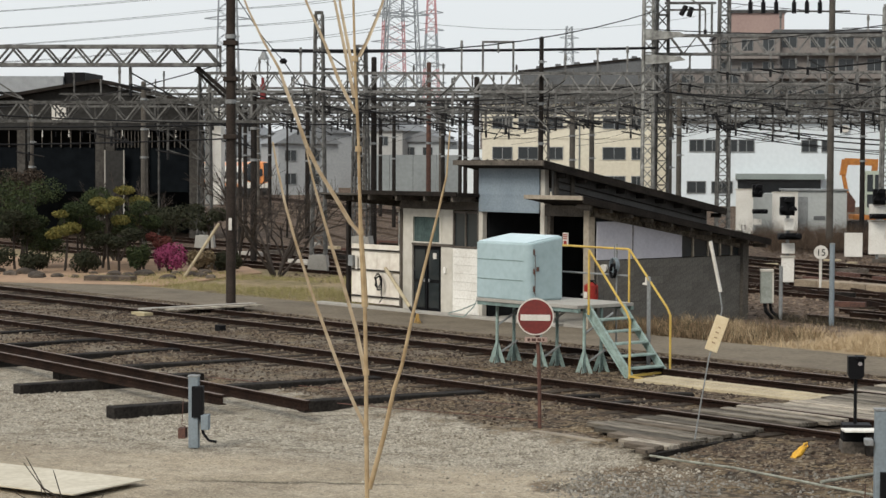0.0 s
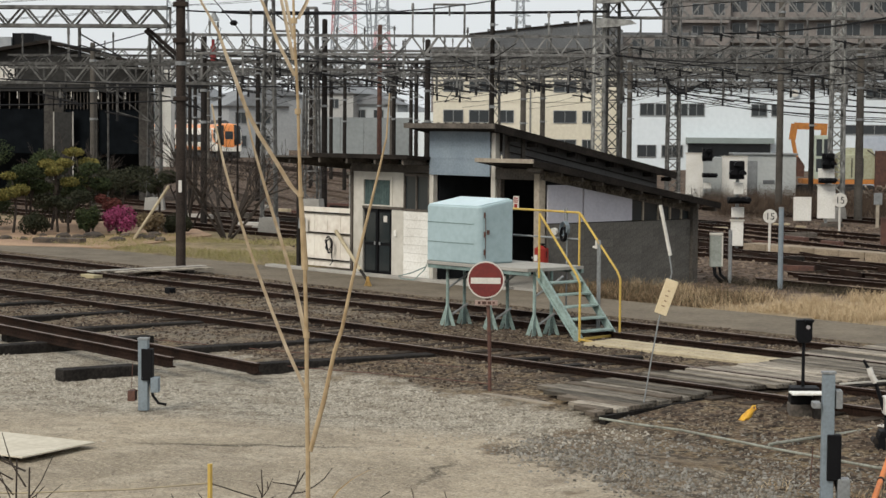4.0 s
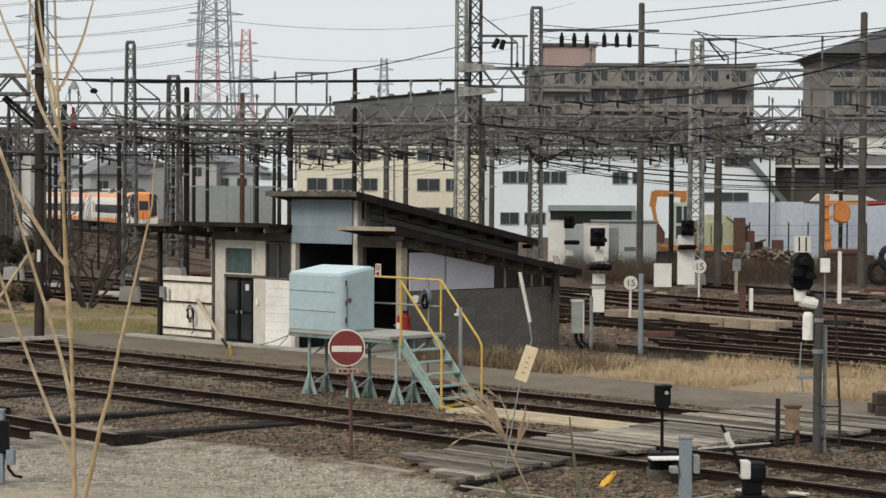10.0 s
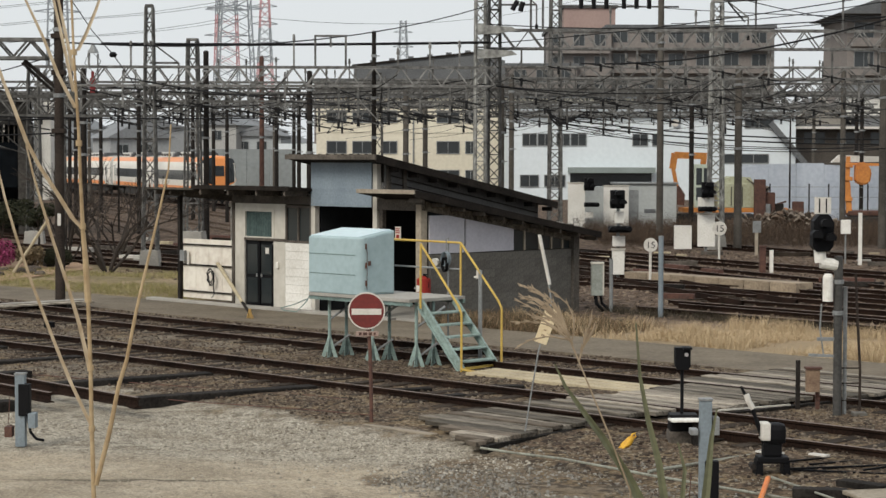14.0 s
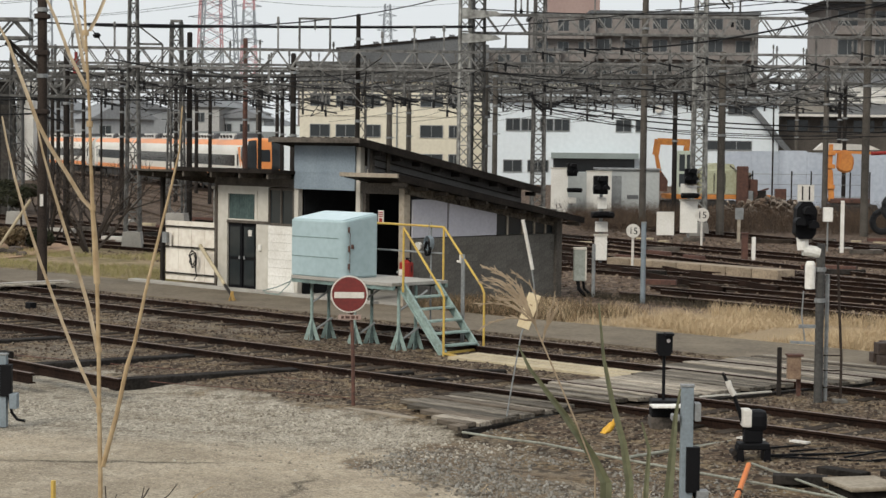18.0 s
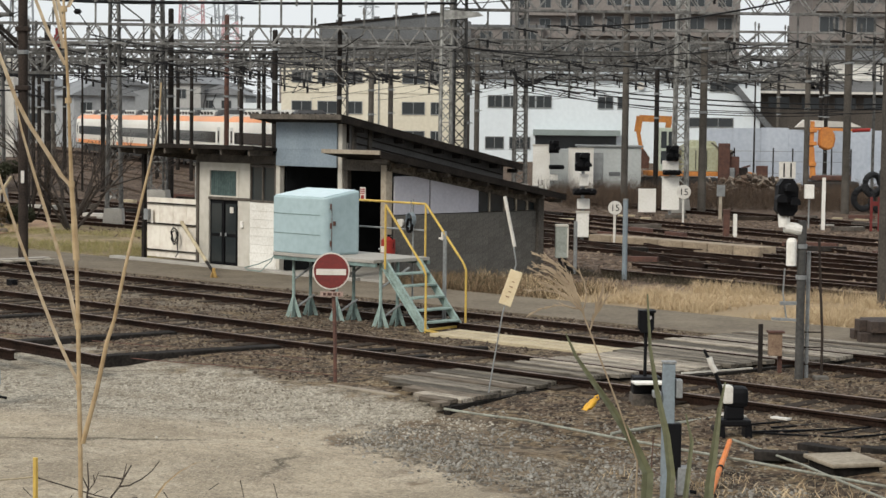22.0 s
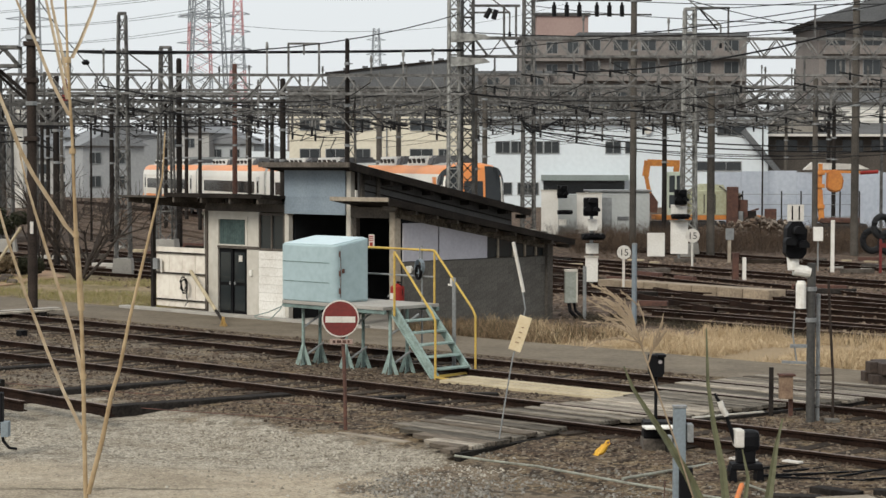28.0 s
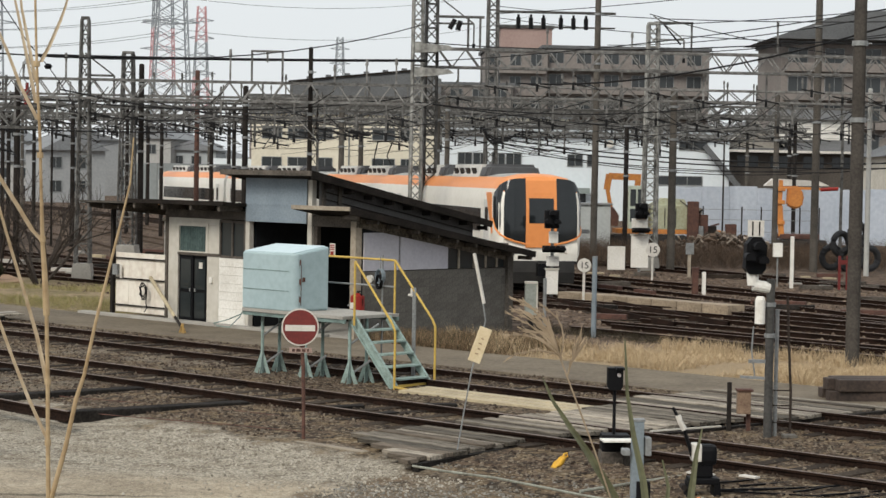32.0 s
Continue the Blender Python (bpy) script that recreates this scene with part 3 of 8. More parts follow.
    part("wall_plate", b, PLANK, s)
    for x0, x1, t, b0 in ((0.24, 1.36, 2.44, 2.44), (1.42, 3.02, 2.36, 2.1)):
        part("side_panel", prism(nb(), [(x0, 1.57), (x1, 1.57), (x1, b0), (x0, t)], "x", 3.72, 3.76), LILAC, s, "pale lilac-grey board panel")
    # sheet added to paint the shade in the gap above the panels
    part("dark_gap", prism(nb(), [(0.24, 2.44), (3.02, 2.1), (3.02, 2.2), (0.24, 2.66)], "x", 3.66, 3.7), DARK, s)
    part("side_window", prism(nb(), [(3.05, 1.57), (3.95, 1.57), (3.95, 1.98), (3.05, 2.12)], "x", 3.68, 3.71), WINDOW, s)
    part("side_window", prism(nb(), [(3.97, 1.57), (5.05, 1.57), (5.05, 1.8), (3.97, 1.98)], "x", 3.68, 3.71), WINDOW, s)
    for y in (3.4, 3.93, 4.35, 4.75):
        part("window_post", box(3.711, 3.75, y, y + 0.045, 1.56, 2.02 - 0.17 * (y - 3.4)), OLDPOST, s)
    part("rear_post", box(3.66, 3.86, 5.06, 5.26, 0, 1.86, 0.008), POLEGR, s)
    return s


shed()

# block wall, block by block
wall = thing("block_wall", at(-32.24, 31.34), "bare grey concrete block wall of the shed", "wall", kind="structure")
part("core", box(-0.1, 0.008, 0.002, 4.848, 0, 1.548), BLOCKM, wall)
blk = finish(box(-0.012, 0.012, 0.004, 0.386, 0.004, 0.188, 0.004), "block")
for row in range(8):
    y = -0.2 * (row % 2)
    while y < 4.85:
        a, c = max(y, 0), min(y + 0.39, 4.85)
        if c - a > 0.3:
            part("block", blk, BLOCKM, wall, m=pose(0, a, row * 0.193, 0, 0, random.uniform(-0.3, 0.3)))
        elif c - a > 0.05:
            part("block", box(-0.012, 0.012, a + 0.004, c - 0.004, row * 0.193 + 0.004, row * 0.193 + 0.188), BLOCKM, wall)
        y += 0.39

# what stands in and by the shed
ex = thing("fire_extinguisher", at(-32.08, 31.0, 0.58), "red fire extinguisher hung on the shed corner post", "extinguisher")
b = cyl(nb(), (0, 0, 0.0), (0, 0, 0.44), 0.16, 16)
cyl(b, (0, 0, 0.44), (0, 0, 0.51), 0.16, 16, 0.05)
part("cylinder", b, REDPAINT, ex)
part("label_plate", box(-0.06, 0.04, -0.172, -0.158, 0.16, 0.3), SIGNWHITE, ex)
part("valve", bx(cyl(nb(), (0, 0, 0.49), (0, 0, 0.55), 0.02, 6), -0.02, 0.1, -0.015, 0.015, 0.53, 0.56), BLACK, ex)
part("hose", tube(nb(), [(0.02, 0, 0.53), (0.13, 0, 0.48), (0.16, 0, 0.33), (0.14, 0, 0.18)], 0.014), BLACK, ex)
part("bracket", box(-0.3, 0.0, -0.02, 0.02, 0.2, 0.24), STEEL, ex)
n_ = thing("safety_notice", at(-32.95, 31.02, 1.98), "white notice with red marks hung in the doorway", "notice")
part("board", box(-0.09, 0.09, -0.01, 0.01, -0.12, 0.2, 0.004), SIGNWHITE, n_)
part("red_mark", box(-0.05, 0.05, -0.016, -0.011, -0.08, 0.02), REDPAINT, n_, "red printed mark")
for k in range(3):
    part("text_bar", box(-0.07, 0.07, -0.016, -0.011, 0.05 + k * 0.045, 0.075 + k * 0.045), REDPAINT, n_)

# fence by the hut
fence = thing("panel_fence", at(-36, 31.1), "cream sheet fence with dark rails under the lean-to", "fence")
for k in range(4):
    x = -5.18 + k * 0.54
    part("panel", box(x, x + 0.53, 0.03, 0.06 + 0.004 * (k % 2), 0.14, 1.66, 0.004), CREAMW, fence, "stained cream sheet" if k == 0 else "")
for z in (0.3, 0.98, 1.5):
    part("rail", box(-5.22, -3.05, -0.02, 0.028, z, z + 0.035, 0.004), POLEDK, fence)
part("switch_box", box(-5.14, -4.95, -0.12, -0.032, 1.08, 1.36, 0.01), STEEL, fence, "grey switch box")
part("paper", box(-4.92, -4.84, -0.05, -0.035, 1.0, 1.34), SIGNWHITE, fence)
hose = thing("hose_coil", at(-39.85, 30.98, 0.72), "dark hose coiled on the fence rail", "hose")
b = nb()
for r in (0.1, 0.13, 0.145, 0.09):
    c = [(math.cos(t) * r, random.uniform(-0.03, 0.03), math.sin(t) * r * 1.5) for t in (math.pi * 2 * k / 14 for k in range(15))]
    tube(b, c, 0.013, 5)
tube(b, [(0.15, 0, 0.1), (0.12, 0, -0.3), (0.16, 0, -0.42), (0.05, 0, -0.52)], 0.013)
part("coil", b, BLACK, hose)
part("hanger", cyl(nb(), (0, 0.06, 0.28), (0, -0.08, 0.3), 0.02, 6), POLEDK, hose)
tank = thing("water_tank", at(-41.0, 33.2), "white plastic tank behind the fence", "tank")
part("body", box(-0.4, 0.4, -0.35, 0.35, 0, 2.45, 0.04), WHITE, tank)
part("lid", box(-0.44, 0.44, -0.38, 0.38, 2.45, 2.53, 0.02), OLDWHITE, tank)
part("band", box(-0.41, 0.41, -0.36, 0.36, 2.16, 2.2, 0.01), STEEL, tank)
broom = thing("broom", at(-35.62, 28.84, 0.06), "long-handled pale broom leaning against the hut", "broom")
part("handle", cyl(nb(), (-3.97, 2.17, 1.01), (-0.9, 0.5, 0.27), 0.05, 8, 0.042), PALEPLANK, broom)
part("ferrule", cyl(nb(), (-0.9, 0.5, 0.27), (-0.1, 0.05, 0.12), 0.035, 6), POLEDK, broom)
b = nb()
for k in range(26):
    cyl(b, (random.uniform(-0.04, 0.02), random.uniform(-0.02, 0.02), 0.2), (random.uniform(-0.12, 0.14), random.uniform(-0.08, 0.08), -0.02), 0.008, 4, 0.004)
part("bristles", b, mat("broom_straw", (0.55, 0.36, 0.12), (0.4, 0.25, 0.08)), broom)
cable = thing("green_hose", at(-36.2, 30.6, 0.02), "pale green hose lying by the wall foot", "hose")
part("loop", tube(nb(), [(0.35, 0.35, 0.6), (0.3, 0.2, 0.3), (0.1, 0.05, 0.05), (-0.3, 0, 0.06), (-0.55, 0.1, 0.1), (-0.2, 0.25, 0.2), (0.2, 0.3, 0.35)], 0.014), MINTDK, cable)


# ---- work platform with its cabinet ----
def platform():
    p = thing("work_platform", at(-26.6, 24.7), "pale green steel work platform with steps and yellow rails", "platform")
    part("deck", box(-1.3, 1.42, -0.72, 0.68, 1.2, 1.26, 0.006), CONC, p, "worn pale deck boards")
    for y in (-0.7, 0.62):
        part("edge_beam", box(-1.3, 1.42, y, y + 0.06, 1.13, 1.199, 0.004), MINTDK, p)
    for x in (-0.97, 0.21, 1.36):
        for y in (-0.49, -0.07):
            # rear legs and feet take the darker mint: shade under the deck as colour
            leg = part("leg", cyl(nb(), (x, y, 0.05), (x, y, 1.199), 0.03, 8), STAIRG if y < -0.2 else MINTDK, p)
            ft = nb()
            for a in range(4):
                t = a * math.pi / 2 + 0.5
                dx, dy = math.cos(t) * 0.17, math.sin(t) * 0.17
                v = [ft.verts.new(q) for q in ((x, y, 0.52), (x + dx, y + dy, 0.02), (x + dx * 0.55, y + dy * 0.55, 0.02), (x, y, 0.3))]
                w = [ft.verts.new(q.co + Vector((-dy, dx, 0)) * 0.06) for q in v]
                ft.faces.new(v)
                ft.faces.new(w[::-1])
                for i in range(4):
                    ft.faces.new((v[i], w[i], w[(i + 1) % 4], v[(i + 1) % 4]))
            bx(ft, x - 0.16, x + 0.16, y - 0.16, y + 0.16, 0.0, 0.018)
            part("foot", ft, STAIRG if y < -0.2 else MINTDK, leg, "finned steel foot")
        part("brace", cyl(nb(), (x, -0.49, 0.75), (x + 0.3, -0.07, 1.12), 0.02, 6), STEEL, p)
        part("brace", cyl(nb(), (x, -0.49, 0.2), (x + 0.1, -0.07, 0.45), 0.02, 6), STEEL, p)
    # steps down to the crossing
    for y, x0, x1 in ((-0.45, 1.43, 2.52), (0.36, 1.46, 2.58)):
        st = nb()
        beam(st, (x0, y, 1.2), (x1, y, 0.03), 0.045, 0.13)
        if y < 0:
            beam(st, (x0 + 0.02, y - 0.035, 1.28), (x1 + 0.02, y - 0.035, 0.11), 0.04, 0.03)
            beam(st, (x0 - 0.04, y - 0.035, 1.12), (x1 - 0.04, y - 0.035, -0.03), 0.04, 0.03)
        part("stringer", st, STAIRG, p, "pale green stair stringer")
    for k in range(5):
        x, z = 1.57 + k * 0.19, 1.03 - k * 0.2
        part("tread", box(x - 0.02, x + 0.2, -0.42, 0.34, z - 0.03, z, 0.004), STAIRG, p)
    # yellow rails
    r = nb()
    pipe(r, [(-0.4, 0.62, 2.23), (1.36, 0.62, 2.22), (2.33, 0.6, 1.22), (2.41, 0.6, 1.09), (2.41, 0.6, 0.02)], 0.021, 8)
    part("far_handrail", r, YELLOW, p, "yellow tubular handrail")
    r = nb()
    pipe(r, [(1.53, -0.55, 1.1), (1.53, -0.55, 2.24), (2.44, -0.52, 1.2), (2.52, -0.52, 1.06), (2.52, -0.52, 0.02)], 0.021, 8)
    part("near_handrail", r, YELLOW, p)
    part("rail_post", cyl(nb(), (1.36, 0.62, 1.24), (1.36, 0.62, 2.22), 0.02, 8), YELLOW, p)
    part("mid_rail", cyl(nb(), (-0.4, 0.62, 1.74), (1.36, 0.62, 1.74), 0.018, 6), STEEL, p)
    part("stay", cyl(cyl(nb(), (1.9, 0.6, 0.1), (1.9, 0.6, 1.75), 0.02, 6), (1.0, 0.66, 0.05), (1.0, 0.66, 2.3), 0.016, 6), STEEL, p)
    part("base_strip", beam(beam(nb(), (2.52, -0.52, 0.1), (2.41, 0.6, 0.1), 0.05, 0.04), (2.52, -0.52, 0.1), (3.1, -0.56, 0.07), 0.05, 0.03), YELLOW, p)
    return p


platform()


def cabinet():
    c = thing("equipment_cabinet", at(-27.2, 24.42, 1.2), "pale blue-green sheet steel cabinet standing on the platform", "cabinet")
    b = nb()
    prism(b, [(-0.42, 0.06), (0.42, 0.06), (0.42, 1.23), (-0.42, 1.1)], "x", -0.72, 0.72)
    corner = [e for e in b.edges if all(v.co.x > 0.7 and v.co.y < -0.4 for v in e.verts)]
    bmesh.ops.bevel(b, geom=corner, offset=0.13, segments=7, profile=0.5, affect="EDGES")
    sharp = [e for e in b.edges if len(e.link_faces) == 2 and e.calc_face_angle() > 0.6]
    bmesh.ops.bevel(b, geom=sharp, offset=0.025, segments=2, profile=0.5, affect="EDGES")
    part("body", b, MINT, c)
    # lid paler than the body: light from above is painted into it
    part("top", prism(nb(), [(-0.385, 1.108), (0.4, 1.229), (0.4, 1.242), (-0.385, 1.121)], "x", -0.7, 0.64), mat("top_lit_mint", (0.56, 0.68, 0.71), (0.46, 0.57, 0.6), rough=0.45, scale=1.5, fine=8, bump=0.05), c, "lid with the light from above in its paler colour")
    for z in (0.42, 0.78):
        part("seam", box(-0.7, 0.57, -0.427, -0.418, z, z + 0.012), MINTDK, c)
    part("base", box(-0.66, 0.66, -0.36, 0.36, 0.06 - 0.06, 0.06), DARK, c)
    d = part("door", prism(nb(), [(-0.28, 0.1), (0.385, 0.1), (0.385, 1.19), (-0.28, 1.087)], "x", 0.721, 0.735), MINT, c)
    for z in (0.28, 0.6, 0.95):
        part("hinge", cyl(nb(), (0.735, -0.3, z - 0.05), (0.735, -0.3, z + 0.05), 0.016, 8), RUSTPOLE, d)
    part("handle", box(0.735, 0.765, -0.25, -0.2, 0.6, 0.68, 0.006), RUSTPOLE, d)
    part("rust_streak", box(0.736, 0.739, -0.285, -0.27, 0.16, 0.9), RUSTPOLE, d)


cabinet()
lamp = thing("work_lamp", at(-25.55, 25.25, 1.26), "cable reel and pale work lamp hung on the rail", "lamp")
b = nb()
for k in range(5):
    tube(b, [(math.cos(t) * 0.09, 0.02 * k - 0.04, 0.66 + math.sin(t) * 0.13) for t in (math.pi * 2 * i / 12 for i in range(13))], 0.009)
part("cable", b, POSTBLUE, lamp)
b = nb()
for k in range(4):
    tube(b, [(math.cos(t) * 0.06 + 0.02, 0.02 * k - 0.08, 0.56 + math.sin(t) * 0.13) for t in (math.pi * 2 * i / 12 for i in range(13))], 0.009)
part("black_cable", b, BLACK, lamp)
part("lamp_head", cyl(nb(), (-0.16, -0.06, 0.62), (-0.16, -0.13, 0.6), 0.055, 10, 0.075), SIGNWHITE, lamp)
part("hook", cyl(nb(), (0, 0, 0.8), (0, 0, 1.02), 0.01, 5), STEEL, lamp)
tap = thing("water_tap", at(-24.75, 25.32, 0.0), "upright pipe with a bare metal tap", "tap")
part("pipe", cyl(nb(), (0, 0, 0.0), (0, 0, 1.75), 0.03, 8), STEEL, tap)
part("spout", cyl(cyl(nb(), (0, 0, 1.6), (-0.12, -0.02, 1.62), 0.022, 6), (-0.05, 0, 1.62), (-0.05, 0, 1.74), 0.03, 6), SIGNWHITE, tap)


# ---- crossing ----
def crossing():
    c = thing("board_crossing", at(0, 0), "timber level crossing of weathered boards over both tracks", "crossing", kind="structure")
    rng = random.Random(4)

    def strip(v0, v1, u0, u1, z, cut=False):
        v = v0
        while v < v1 - 0.08:
            w = min(rng.uniform(0.19, 0.28), v1 - v)
            a = max(u0, -17.75 - (v - 17.96) * 1.85) if cut else u0
            end = u1 - (v - 17.96) * 0.13 if cut else u1
            t = z + rng.uniform(-0.018, 0.008)
            bm = box(0, end - a + rng.uniform(-0.1, 0.05), 0, w - rng.uniform(0.006, 0.014), t - 0.06 - z, t - z, 0.01)
            part("plank", bm, PLANKDK if rng.random() < 0.25 else PLANK, c, m=pose(a + rng.uniform(-0.06, 0.05), v, z, rng.uniform(-1.2, 1.2), rng.uniform(-0.2, 0.2), rng.uniform(-0.3, 0.3)))
            v += w
    strip(18.0, 20.77, -19.95, -17.6, 0.13, True)
    strip(20.92, 22.24, -19.75, -17.72, 0.17)
    strip(22.39, 24.0, -19.6, -17.4, 0.172)
    strip(24.0, 24.97, -19.7, -17.3, 0.172)
    strip(25.12, 26.44, -20.2, -16.9, 0.172)
    strip(26.59, 28.3, -20.2, -16.8, 0.14)
    part("bed", box(-19.9, -18.4, 19.5, 20.7, -0.1, 0.03), TIMBER, c, "dark packed earth and timber under the boards")
    part("bed", box(-20.0, -18.4, 20.95, 22.2, -0.1, 0.06), TIMBER, c)
    part("bed", box(-20.0, -17.4, 22.45, 28.2, -0.1, 0.06), TIMBER, c)
    for k in range(3):
        part("board", box(-23.7, -19.6 + 0.5 * k, 23.9 + k * 0.26, 24.14 + k * 0.26, 0.04, 0.1 + 0.008 * k, 0.008), PALEPLANK, c, "pale new boards from the steps" if k == 0 else "")
    for u in (-20.0, -18.5):
        part("bearer", box(u, u + 0.16, 19.5, 20.7, -0.08, 0.03), TIMBER, c)
        part("bearer", box(u, u + 0.16, 22.4, 24.9, -0.08, 0.06), TIMBER, c)
    # dark bars added as the shade under the crossing's edge
    part("edge_timber", beam(nb(), (-17.36, 22.5, 0.03), (-16.74, 28.2, 0.03), 0.09, 0.14), TIMBER, c, "dark bar for the shade under the deck edge")
    part("edge_timber", beam(nb(), (-17.62, 18.1, 0.0), (-17.96, 20.7, 0.0), 0.1, 0.13), TIMBER, c)
    part("edge_strip", beam(nb(), (-17.3, 22.6, 0.15), (-17.0, 23.9, 0.15), 0.04, 0.02), OLDWHITE, c, "pale worn edge strip")
    part("flush_strip", box(-20.5, -19.1, 18.6, 18.74, -0.06, 0.012, 0.01), mat("dusty_concrete", (0.3, 0.255, 0.195), (0.2, 0.165, 0.125)), c, "flush concrete strip")


crossing()


def no_entry_sign():
    s = thing("no_entry_sign", YF @ pose(-20.54, 18.8, 0, 0, 0, 0), "round dark red no-entry sign on a rusty leaning post", "sign")
    m = Matrix.Rotation(radians(45), 4, "Z")
    part("post", tube(nb(), [(0.03, 0.0, 0), (0.02, 0, 0.5), (0.0, 0.0, 1.0), (-0.03, 0.0, 1.35)], 0.028, 7), RUSTPOLE, s, "flaking rusty post")
    d = part("disc", cyl(nb(), (-0.05, -0.04, 1.6), (-0.05, -0.025, 1.6), 0.262, 40), SIGNWHITE, s, "pale rim", m=m)
    part("red_face", cyl(nb(), (-0.05, -0.046, 1.6), (-0.05, -0.0395, 1.6), 0.243, 40), SIGNRED, d)
    part("white_bar", box(-0.26, 0.16, -0.051, -0.0465, 1.545, 1.63, 0.0), SIGNWHITE, d)
    pl = part("plate", box(-0.2, 0.12, -0.05, -0.035, 1.24, 1.31, 0.003), mat("faded_plate", (0.4, 0.3, 0.26), (0.28, 0.19, 0.16)), s, "faded name plate", m=m)
    for x0, x1 in ((-0.16, -0.12), (-0.1, -0.04), (-0.02, 0.03), (0.05, 0.08)):
        part("text_bar", box(x0, x1, -0.054, -0.0505, 1.255, 1.295), RUSTPOLE, pl)
    part("bracket", box(-0.06, 0.02, -0.03, 0.03, 1.32, 1.36), RUSTPOLE, s, m=m)


no_entry_sign()


# ---- the train ----
PROFILE = [(1.28, 0.95), (1.38, 1.15), (1.4, 1.9), (1.4, 2.75), (1.385, 2.98), (1.33, 3.22), (1.2, 3.45), (0.95, 3.6), (0.5, 3.7), (0.0, 3.73)]
CARW = mat("train_white", (0.82, 0.79, 0.72), (0.74, 0.71, 0.64), rough=0.35, scale=0.7, fine=6, bump=0.0, mix=0.3)
CARO = mat("train_orange", (0.78, 0.29, 0.09), (0.72, 0.26, 0.08), rough=0.35, scale=0.7, fine=6, bump=0.0, mix=0.3)
CARROOF = mat("train_roof", (0.42, 0.42, 0.4), (0.3, 0.3, 0.29), rough=0.7, scale=0.9, fine=8, bump=0.05)
CARGREY = mat("train_unit_grey", (0.66, 0.65, 0.61), (0.52, 0.51, 0.48), rough=0.6, scale=1, fine=8, bump=0.05)
CARGLASS = mat("train_glass", (0.018, 0.021, 0.023), rough=0.08, bump=0.0, spec=0.45)
FAIRING = mat("train_fairing", (0.085, 0.085, 0.088), (0.06, 0.06, 0.063), rough=0.5)
UNDER = mat("train_underframe", (0.035, 0.033, 0.031), (0.02, 0.019, 0.018), rough=0.8)


def rake(x, z):
    """How far the nose leans back with height."""
    return 0.09 * max(0.0, z - 2.0) ** 1.5 * min(1.0, max(0.0, 1 + x / 1.2))


def loft(sections, lo, hi):
    """A band of the car's skin between two profile points, both sides, along the sections (x, width scale, top drop)."""
    bm = nb()
    for sgn in (1, -1):
        rows = []
        for x, ws, drop in sections:
            rows.append([bm.verts.new((x - rake(x, z), sgn * y * ws, z - drop * max(0, (z - 0.95) / 2.8))) for y, z in PROFILE[lo:hi + 1]])
        for a, b in zip(rows, rows[1:]):
            for i in range(hi - lo):
                bm.faces.new((a[i], b[i], b[i + 1], a[i + 1]))
    return bm


